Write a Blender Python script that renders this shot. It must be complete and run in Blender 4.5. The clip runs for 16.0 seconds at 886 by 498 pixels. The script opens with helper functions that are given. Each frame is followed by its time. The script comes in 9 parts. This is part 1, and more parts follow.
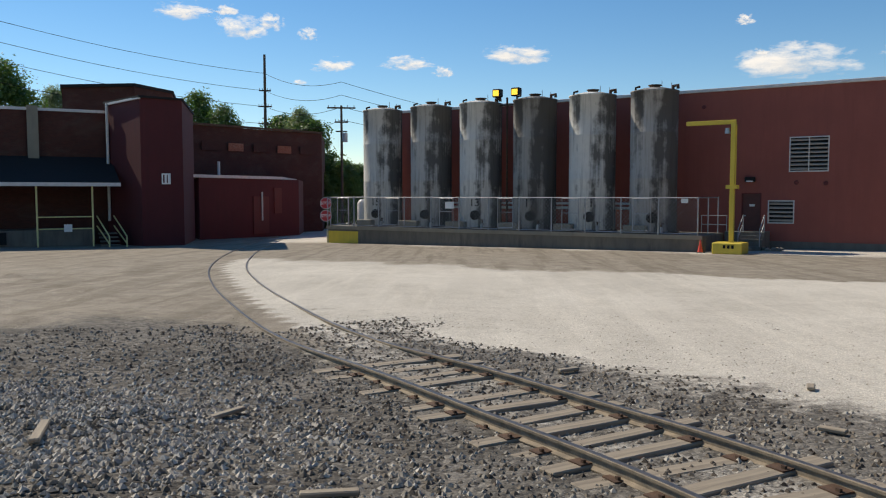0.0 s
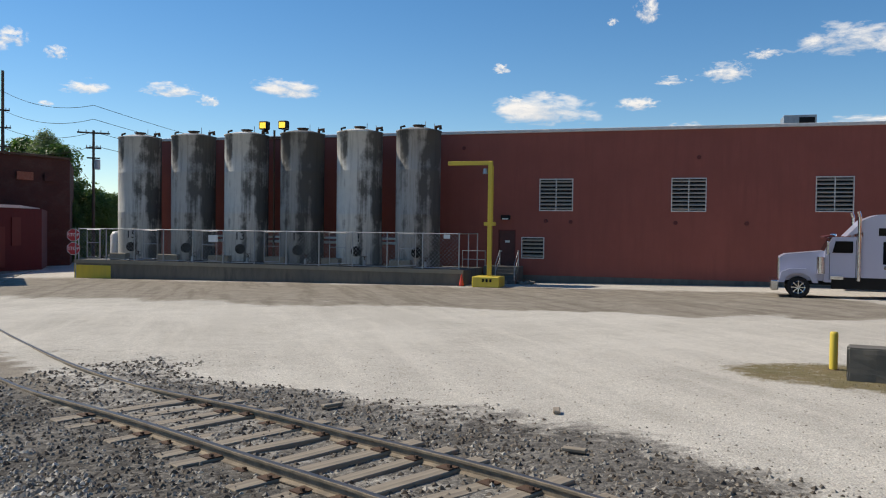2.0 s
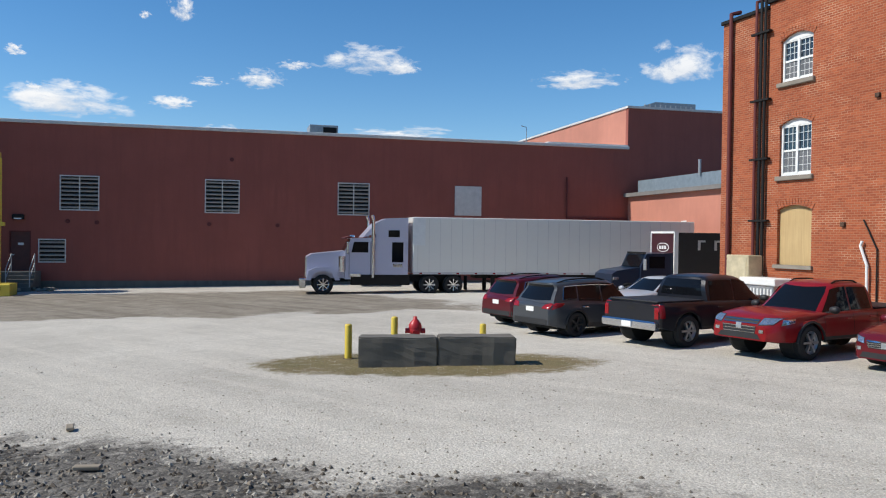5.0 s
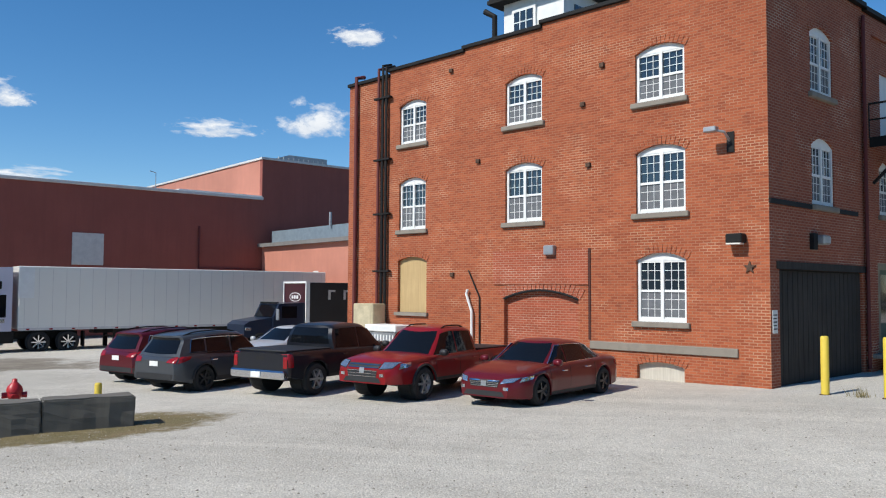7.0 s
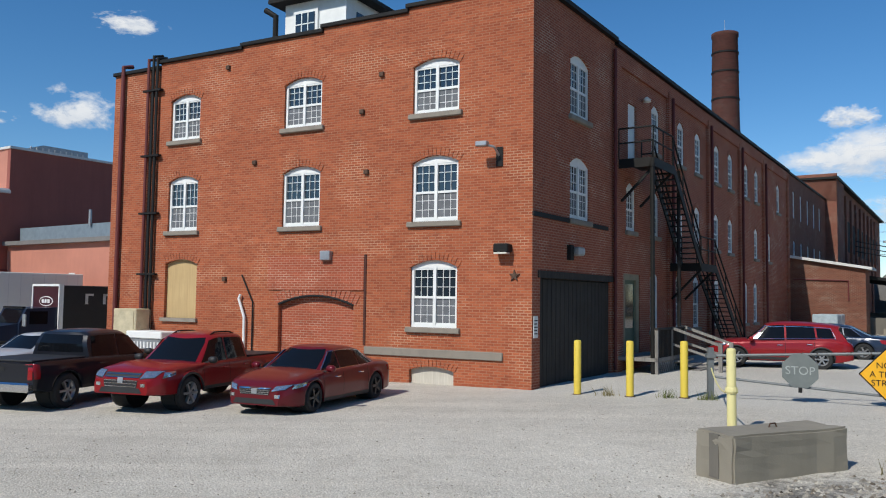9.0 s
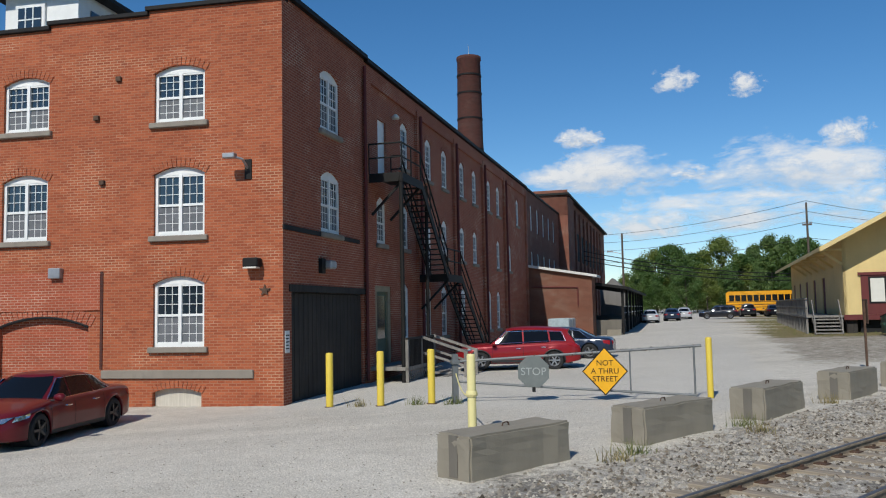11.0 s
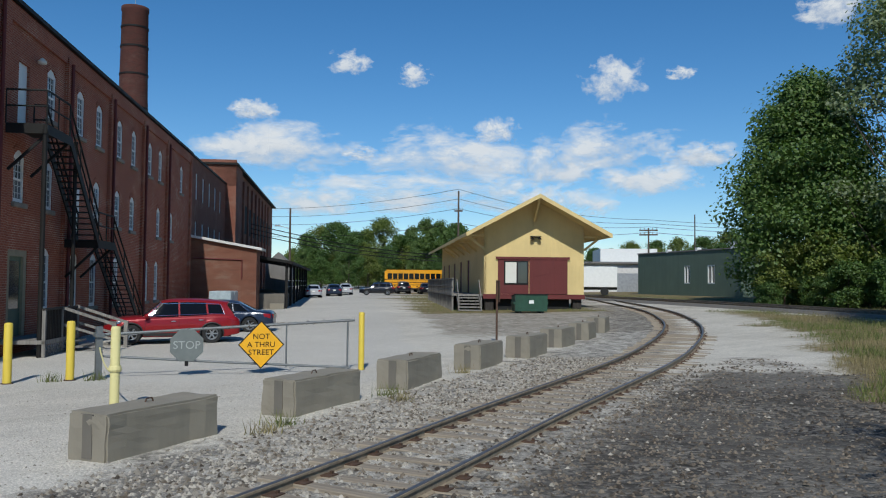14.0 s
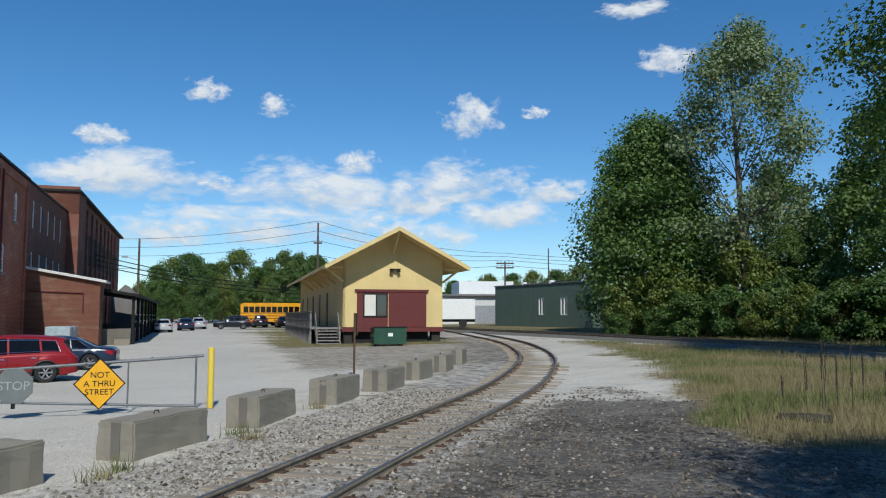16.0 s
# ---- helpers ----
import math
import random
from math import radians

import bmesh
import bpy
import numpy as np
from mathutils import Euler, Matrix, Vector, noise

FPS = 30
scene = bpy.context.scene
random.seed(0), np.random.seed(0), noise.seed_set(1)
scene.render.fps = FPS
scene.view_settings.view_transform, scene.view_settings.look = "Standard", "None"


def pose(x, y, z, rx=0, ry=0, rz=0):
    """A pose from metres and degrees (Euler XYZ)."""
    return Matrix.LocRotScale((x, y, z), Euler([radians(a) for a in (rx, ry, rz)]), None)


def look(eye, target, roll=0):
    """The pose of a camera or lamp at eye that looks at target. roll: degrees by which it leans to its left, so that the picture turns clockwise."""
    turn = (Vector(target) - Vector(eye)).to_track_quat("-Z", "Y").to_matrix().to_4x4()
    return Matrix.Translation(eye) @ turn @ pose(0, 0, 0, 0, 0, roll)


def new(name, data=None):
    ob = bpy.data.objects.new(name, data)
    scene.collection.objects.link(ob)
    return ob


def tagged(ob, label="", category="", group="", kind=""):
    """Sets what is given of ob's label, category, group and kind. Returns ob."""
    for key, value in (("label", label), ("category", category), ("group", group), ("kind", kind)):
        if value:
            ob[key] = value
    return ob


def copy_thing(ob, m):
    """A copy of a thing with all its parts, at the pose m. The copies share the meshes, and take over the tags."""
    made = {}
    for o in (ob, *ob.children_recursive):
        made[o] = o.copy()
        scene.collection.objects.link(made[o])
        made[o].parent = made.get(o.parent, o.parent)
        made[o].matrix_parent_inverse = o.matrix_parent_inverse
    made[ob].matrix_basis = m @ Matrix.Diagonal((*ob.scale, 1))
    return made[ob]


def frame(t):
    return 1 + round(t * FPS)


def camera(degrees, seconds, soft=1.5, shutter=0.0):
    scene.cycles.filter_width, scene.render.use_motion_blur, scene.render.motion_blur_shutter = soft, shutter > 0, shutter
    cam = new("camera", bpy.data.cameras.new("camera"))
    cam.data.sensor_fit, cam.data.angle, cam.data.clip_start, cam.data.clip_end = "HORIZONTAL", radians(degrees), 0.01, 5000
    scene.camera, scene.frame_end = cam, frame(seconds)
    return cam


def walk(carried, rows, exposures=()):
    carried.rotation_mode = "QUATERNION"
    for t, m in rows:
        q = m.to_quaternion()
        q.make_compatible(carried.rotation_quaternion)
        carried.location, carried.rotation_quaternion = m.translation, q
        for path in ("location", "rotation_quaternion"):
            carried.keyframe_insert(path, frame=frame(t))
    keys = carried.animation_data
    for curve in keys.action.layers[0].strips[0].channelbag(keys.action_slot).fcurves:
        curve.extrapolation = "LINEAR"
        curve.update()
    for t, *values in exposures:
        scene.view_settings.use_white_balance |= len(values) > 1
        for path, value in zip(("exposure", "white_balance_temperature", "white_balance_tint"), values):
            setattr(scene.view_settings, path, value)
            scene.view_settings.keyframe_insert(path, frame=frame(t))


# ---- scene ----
from math import sin, cos, tan, pi, atan2, hypot, sqrt
from mathutils.bvhtree import BVHTree

cam = camera(57.33, 16.0, 1.1)
EYE = 2.4
PATH = [
    (0.0, 0.007, 0.360, 2.29, -3.88, 0.07), (0.5, 0.010, 0.339, -1.42, -4.10, 0.10),
    (1.0, 0.034, 0.334, -4.76, -2.75, -0.34), (1.5, 0.030, 0.283, -9.10, -1.36, -0.77),
    (2.0, 0.086, 0.378, -13.92, -1.36, -0.72), (2.5, 0.149, 0.417, -17.91, -1.72, -0.85),
    (3.0, 0.153, 0.397, -22.55, -0.55, -0.92), (3.5, 0.213, 0.402, -27.50, -0.74, -0.74),
    (3.7, 0.129, 0.316, -30.07, -0.93, -0.73), (5.8, 0.333, 0.255, -56.03, -0.28, -0.32),
    (6.0, 0.324, 0.233, -58.88, -0.15, -0.14), (6.5, 0.350, 0.210, -65.70, 0.82, -0.05),
    (7.0, 0.356, 0.125, -71.03, 2.95, -0.34), (7.5, 0.347, 0.088, -74.49, 2.97, -1.11),
    (8.0, 0.366, 0.070, -78.35, 3.19, -1.13), (8.5, 0.430, 0.090, -83.45, 3.40, -0.84),
    (9.0, 0.440, 0.088, -86.66, 3.50, -0.76), (9.2, 0.494, 0.047, -88.65, 3.68, -0.54),
    (11.3, 0.356, -0.103, -106.73, 4.14, 0.65), (11.5, 0.364, -0.087, -109.08, 3.95, 0.19),
    (12.0, 0.347, -0.143, -113.63, 3.78, 0.04), (12.5, 0.355, -0.178, -117.05, 3.74, -0.13),
    (13.0, 0.329, -0.183, -120.49, 3.67, -0.20), (13.5, 0.295, -0.198, -123.86, 3.01, -0.43),
    (14.0, 0.275, -0.226, -126.81, 2.41, -0.51), (14.5, 0.277, -0.266, -129.53, 2.36, -0.43),
    (15.0, 0.296, -0.296, -132.61, 2.38, -0.59), (15.5, 0.272, -0.316, -135.95, 2.62, -0.54),
    (16.0, 0.342, -0.402, -136.63, 4.77, -0.12),
]
walk(cam, [(t, pose(x, y, EYE, 90 + p, r, w)) for t, x, y, w, p, r in PATH],
     [(0, 0.05, 7300, 10), (3.5, 0.0, 6650, 10), (6.0, 0.1, 6400, 8), (7.0, 0.06, 6350, 8), (9.0, -0.14, 6350, 8), (11.3, -0.25, 6400, 8), (12.5, -0.36, 6250, 7), (14.5, -0.3, 6150, 6), (16.0, -0.2, 6150, 6)])

# ---------------------------------------------------------------- light
SUN_AZ, SUN_EL = 54.0, 43.0            # azimuth to the left of +y, elevation
world = bpy.data.worlds.new("sky")
scene.world = world
world.use_nodes = True
wn = world.node_tree
sky = wn.nodes.new("ShaderNodeTexSky")
sky.sky_type = "NISHITA"
sky.sun_disc = False
sky.sun_elevation = radians(SUN_EL)
sky.sun_rotation = radians(-SUN_AZ)
sky.altitude, sky.air_density, sky.dust_density, sky.ozone_density = 900, 1.0, 0.0, 3.5
tone = wn.nodes.new("ShaderNodeHueSaturation")
tone.inputs["Saturation"].default_value = 1.25
wn.links.new(sky.outputs[0], tone.inputs["Color"])
wn.links.new(tone.outputs[0], wn.nodes["Background"].inputs[0])
wn.nodes["Background"].inputs[1].default_value = 0.122
sun = new("sun", bpy.data.lights.new("sun", "SUN"))
sun.data.energy, sun.data.angle, sun.data.color = 4.5, radians(0.5), (1.0, 0.95, 0.87)
sun_dir = Vector((-sin(radians(SUN_AZ)) * cos(radians(SUN_EL)), cos(radians(SUN_AZ)) * cos(radians(SUN_EL)), sin(radians(SUN_EL))))
sun.matrix_world = look(sun_dir * 200, (0, 0, 0))


# ---------------------------------------------------------------- materials
class Nodes:
    """A short way to write node trees."""

    def __init__(self, name):
        self.m = bpy.data.materials.new(name)
        self.m.use_nodes = True
        self.t = self.m.node_tree
        self.p = self.t.nodes["Principled BSDF"]
        self.co = self.t.nodes.new("ShaderNodeTexCoord").outputs["Object"]

    def node(self, kind, **ins):
        n = self.t.nodes.new("ShaderNode" + kind)
        for k, v in ins.items():
            self.set(n.inputs[k.replace("_", " ")], v)
        return n

    def set(self, socket, v):
        if isinstance(v, bpy.types.NodeSocket):
            self.t.links.new(v, socket)
        elif isinstance(v, tuple) and len(v) == 3 and socket.type == "RGBA":
            socket.default_value = (*v, 1)
        else:
            socket.default_value = v

    def noise(self, scale, detail=5.0, rough=0.6, co=None, distort=0.0):
        return self.node("TexNoise", Vector=co or self.co, Scale=scale, Detail=detail, Roughness=rough, Distortion=distort).outputs["Fac"]

    def ramp(self, fac, a, b, ca=(0, 0, 0), cb=(1, 1, 1)):
        n = self.t.nodes.new("ShaderNodeValToRGB")
        n.color_ramp.elements[0].position, n.color_ramp.elements[1].position = a, b
        n.color_ramp.elements[0].color, n.color_ramp.elements[1].color = (*ca, 1), (*cb, 1)
        self.t.links.new(fac, n.inputs[0])
        return n.outputs[0]

    def mix(self, fac, a, b, mode="MIX"):
        n = self.t.nodes.new("ShaderNodeMix")
        n.data_type, n.blend_type = "RGBA", mode
        self.set(n.inputs["Factor"], fac)
        self.set(n.inputs["A"], a)
        self.set(n.inputs["B"], b)
        return n.outputs["Result"]

    def math(self, op, a, b=0.0, clamp=False):
        n = self.t.nodes.new("ShaderNodeMath")
        n.operation, n.use_clamp = op, clamp
        self.set(n.inputs[0], a)
        self.set(n.inputs[1], b)
        return n.outputs[0]

    def scaled(self, sx, sy, sz, co=None):
        return self.node("Mapping", Vector=co or self.co, Scale=(sx, sy, sz)).outputs[0]

    def bump(self, height, strength=0.3, distance=0.02):
        self.t.links.new(self.node("Bump", Height=height, Strength=strength, Distance=distance).outputs[0], self.p.inputs["Normal"])

    def done(self, color, rough=0.8, metal=0.0, spec=0.5):
        self.set(self.p.inputs["Base Color"], color)
        self.set(self.p.inputs["Roughness"], rough)
        self.set(self.p.inputs["Metallic"], metal)
        self.set(self.p.inputs["Specular IOR Level"], spec)
        return self.m


def tint(c, k):
    return tuple(min(1.0, v * k) for v in c)


def plain(name, color, rough=0.7, metal=0.0, vary=0.25, scale=3.0, grain=60.0, bump=0.15, spec=0.5):
    """Paint, plastic or metal with slow and fine variation."""
    n = Nodes(name)
    slow, fine = n.noise(scale, 6, 0.65), n.noise(grain, 3, 0.5)
    c = n.mix(n.ramp(slow, 0.3, 0.7), tint(color, 1 - vary), tint(color, 1 + vary * 0.5))
    c = n.mix(n.math("MULTIPLY", n.ramp(fine, 0.45, 0.75), 0.35), c, tint(color, 1 - vary * 1.4))
    if bump:
        n.bump(fine, bump, 0.004)
    r = n.math("ADD", n.math("MULTIPLY", slow, 0.2), rough - 0.1)
    return n.done(c, r, metal, spec)


def streaked(name, color, stain, amount=0.5, rough=0.85, sx=2.2, sz=0.22, bump=0.2):
    """Painted or bare wall with stains that run down it."""
    n = Nodes(name)
    runs = n.noise(1.0, 7, 0.62, n.scaled(sx, sx, sz))
    blot = n.noise(0.45, 6, 0.6)
    fine = n.noise(45, 4, 0.6)
    f = n.math("MULTIPLY", n.ramp(runs, 0.46, 0.72), amount, True)
    f = n.math("MULTIPLY", f, n.math("ADD", n.ramp(blot, 0.35, 0.7), 0.35))
    c = n.mix(n.ramp(blot, 0.3, 0.75), tint(color, 0.86), tint(color, 1.1))
    c = n.mix(f, c, stain)
    c = n.mix(n.math("MULTIPLY", fine, 0.25), c, tint(color, 0.7))
    n.bump(fine, bump, 0.006)
    return n.done(c, rough)


def brick_mat(name, a, b, mortar, bw=0.225, bh=0.078, stain=(0.05, 0.035, 0.03), worn=0.35):
    """Brick courses along the local x or y axis and z."""
    n = Nodes(name)
    sep = n.node("SeparateXYZ", Vector=n.co)
    nor = n.node("SeparateXYZ", Vector=n.node("NewGeometry").outputs["True Normal"])
    u = n.math("ADD", sep.outputs[0], sep.outputs[1])
    v = n.node("CombineXYZ", X=u, Y=sep.outputs[2], Z=0.0).outputs[0]
    t = n.t.nodes.new("ShaderNodeTexBrick")
    n.set(t.inputs["Vector"], v)
    for k, val in (("Scale", 1.0), ("Brick Width", bw), ("Row Height", bh), ("Mortar Size", 0.012), ("Mortar Smooth", 0.3), ("Bias", -0.1)):
        t.inputs[k].default_value = val
    n.set(t.inputs["Color1"], a)
    n.set(t.inputs["Color2"], b)
    repoint = n.ramp(n.noise(0.55, 5, 0.6, n.scaled(0.9, 0.9, 1.6)), 0.52, 0.62)
    n.set(t.inputs["Mortar"], n.mix(n.math("MULTIPLY", repoint, 0.75), mortar, (min(mortar[0] * 1.5, 0.62), mortar[1] * 2.1, mortar[2] * 2.3)))
    slow, mid, fine = n.noise(0.35, 6, 0.65), n.noise(2.2, 6, 0.7), n.noise(30, 4, 0.6)
    rows = n.noise(1.0, 5, 0.7, n.scaled(0.6, 0.6, 6.0))
    c = n.mix(n.ramp(slow, 0.35, 0.7), t.outputs["Color"], n.mix(1.0, t.outputs["Color"], (0.80, 0.76, 0.74), "MULTIPLY"))
    c = n.mix(n.math("MULTIPLY", n.ramp(rows, 0.5, 0.75), worn), c, tint(b, 1.35))
    c = n.mix(n.math("MULTIPLY", n.ramp(mid, 0.55, 0.8), 0.45), c, stain)
    c = n.mix(n.math("MULTIPLY", n.ramp(fine, 0.5, 0.8), 0.3), c, tint(a, 0.6))
    h = n.math("ADD", n.math("MULTIPLY", t.outputs["Fac"], -1.0), n.math("MULTIPLY", fine, 0.5))
    n.bump(h, 0.5, 0.012)
    return n.done(c, 0.9, 0.0, 0.3)


def leaf_mat(name, a, b):
    n = Nodes(name)
    r = n.node("NewGeometry").outputs["Random Per Island"]
    o = n.node("ObjectInfo").outputs["Random"]
    c = n.mix(r, a, b)
    c = n.mix(n.math("MULTIPLY", o, 0.35), c, tint(a, 1.4))
    n.set(n.p.inputs["Base Color"], c)
    n.p.inputs["Roughness"].default_value = 0.55
    tr = n.node("BsdfTranslucent", Color=n.mix(1.0, c, (1.0, 1.25, 0.5), "MULTIPLY")).outputs[0]
    mx = n.node("MixShader", Fac=0.35)
    n.t.links.new(n.p.outputs[0], mx.inputs[1])
    n.t.links.new(tr, mx.inputs[2])
    n.t.links.new(mx.outputs[0], n.t.nodes["Material Output"].inputs[0])
    return n.m


def wood_mat(name, color, dark, axis=2, rough=0.8):
    n = Nodes(name)
    s = [14.0, 14.0, 14.0]
    s[axis] = 0.7
    g = n.noise(1.0, 6, 0.65, n.scaled(*s))
    slow = n.noise(0.9, 5, 0.6)
    c = n.mix(n.ramp(g, 0.35, 0.7), color, dark)
    c = n.mix(n.math("MULTIPLY", n.ramp(slow, 0.4, 0.7), 0.5), c, tint(dark, 0.9))
    n.bump(g, 0.35, 0.006)
    return n.done(c, rough, 0, 0.3)


def glass_mat(name, color=(0.02, 0.03, 0.04), rough=0.06):
    n = Nodes(name)
    w = n.noise(0.8, 2, 0.5)
    n.bump(w, 0.05, 0.02)
    m = n.done(color, rough, 0.0, 1.0)
    return m


M = {}
M["brick"] = brick_mat("orange_red_brick", (0.31, 0.075, 0.032), (0.45, 0.125, 0.052), (0.37, 0.17, 0.10), worn=0.4)
M["brick_new"] = brick_mat("repair_brick", (0.34, 0.075, 0.035), (0.40, 0.10, 0.05), (0.42, 0.22, 0.15), worn=0.6)
M["brick_side"] = brick_mat("weathered_brick", (0.29, 0.075, 0.04), (0.375, 0.108, 0.056), (0.40, 0.22, 0.15), worn=0.25)
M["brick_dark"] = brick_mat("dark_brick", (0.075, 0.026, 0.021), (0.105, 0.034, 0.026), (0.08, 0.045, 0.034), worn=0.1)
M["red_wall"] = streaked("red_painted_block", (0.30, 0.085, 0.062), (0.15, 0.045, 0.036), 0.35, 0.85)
# Lighter salmon: sunlight put into the colour of the sun-facing walls
M["pink_wall_sunlit"] = streaked("salmon_sunlit_wall_tone", (0.52, 0.215, 0.15), (0.36, 0.15, 0.11), 0.3)
# Base kept very dark: shade on the works' near faces is in the colour
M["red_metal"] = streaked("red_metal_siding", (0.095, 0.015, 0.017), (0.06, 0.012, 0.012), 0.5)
M["stone"] = streaked("grey_stone", (0.27, 0.235, 0.19), (0.10, 0.09, 0.075), 0.5, 0.9, 3, 1.5, 0.4)
M["concrete"] = streaked("weathered_concrete", (0.27, 0.24, 0.185), (0.13, 0.115, 0.09), 0.35, 0.9, 3.0, 0.8, 0.5)
M["concrete_dark"] = streaked("dark_concrete", (0.165, 0.148, 0.122), (0.07, 0.065, 0.055), 0.8, 0.9, 2.0, 0.5, 0.5)
M["white"] = plain("white_paint", (0.78, 0.78, 0.75), 0.55, vary=0.08)
M["trim"] = plain("pale_metal_trim", (0.62, 0.60, 0.57), 0.5, vary=0.15)
M["black"] = plain("black_iron", (0.014, 0.013, 0.012), 0.65, vary=0.4, spec=0.25)
M["dark"] = plain("dark_void", (0.012, 0.012, 0.012), 0.9, vary=0.2)
M["steel"] = plain("galvanised_steel", (0.42, 0.43, 0.44), 0.45, 0.6, vary=0.25)
M["yellow"] = streaked("yellow_paint", (0.72, 0.53, 0.06), (0.45, 0.32, 0.08), 0.4, 0.55)
M["pale_yellow"] = streaked("faded_yellow_paint", (0.74, 0.66, 0.30), (0.50, 0.44, 0.22), 0.4, 0.6)
M["rust"] = plain("rusty_steel", (0.12, 0.07, 0.045), 0.8, 0.3, vary=0.5, scale=9)
M["brick_far"] = brick_mat("brown_red_far_brick", (0.20, 0.068, 0.046), (0.26, 0.09, 0.06), (0.27, 0.155, 0.105), worn=0.15)
M["brick_annex"] = brick_mat("brown_annex_brick", (0.15, 0.055, 0.035), (0.20, 0.075, 0.045), (0.22, 0.13, 0.09), worn=0.2)
M["rail_top"] = plain("worn_rail_head", (0.15, 0.125, 0.105), 0.4, 0.6, vary=0.3)
M["rail_side"] = plain("dusty_rusted_rail", (0.27, 0.215, 0.15), 0.85, 0.0, vary=0.45, scale=5)
M["tie"] = wood_mat("old_sleeper_wood", (0.37, 0.31, 0.23), (0.17, 0.138, 0.104), 0)
M["grey_wood"] = wood_mat("grey_weathered_wood", (0.30, 0.28, 0.25), (0.13, 0.12, 0.11), 2)
M["dark_wood"] = wood_mat("dark_stained_wood", (0.055, 0.047, 0.04), (0.02, 0.018, 0.016), 2)
M["glass"] = glass_mat("window_glass")
M["screen"] = plain("insect_screen_mesh", (0.15, 0.155, 0.165), 0.8, vary=0.3, scale=4)
M["depot_yellow"] = streaked("yellow_siding", (0.70, 0.54, 0.24), (0.50, 0.38, 0.18), 0.25, 0.75)
M["maroon"] = streaked("maroon_paint", (0.13, 0.022, 0.02), (0.07, 0.016, 0.014), 0.4, 0.7)
M["roof_grey"] = streaked("grey_roofing", (0.20, 0.19, 0.18), (0.09, 0.085, 0.08), 0.5, 0.9)
M["green_wall"] = streaked("green_painted_block", (0.11, 0.155, 0.115), (0.05, 0.075, 0.055), 0.35)
M["bark"] = wood_mat("bark", (0.15, 0.12, 0.09), (0.06, 0.048, 0.038), 2, 0.95)
M["leaf"] = leaf_mat("leaf_green", (0.055, 0.11, 0.025), (0.125, 0.19, 0.045))
M["leaf_dark"] = leaf_mat("leaf_dark_green", (0.066, 0.122, 0.028), (0.165, 0.225, 0.058))
M["leaf_yellow"] = leaf_mat("leaf_yellow_green", (0.10, 0.14, 0.025), (0.21, 0.23, 0.05))
M["leaf_grey"] = leaf_mat("leaf_silver_green", (0.12, 0.155, 0.07), (0.30, 0.34, 0.20))
M["rubber"] = plain("tyre_rubber", (0.018, 0.018, 0.018), 0.85, vary=0.3)


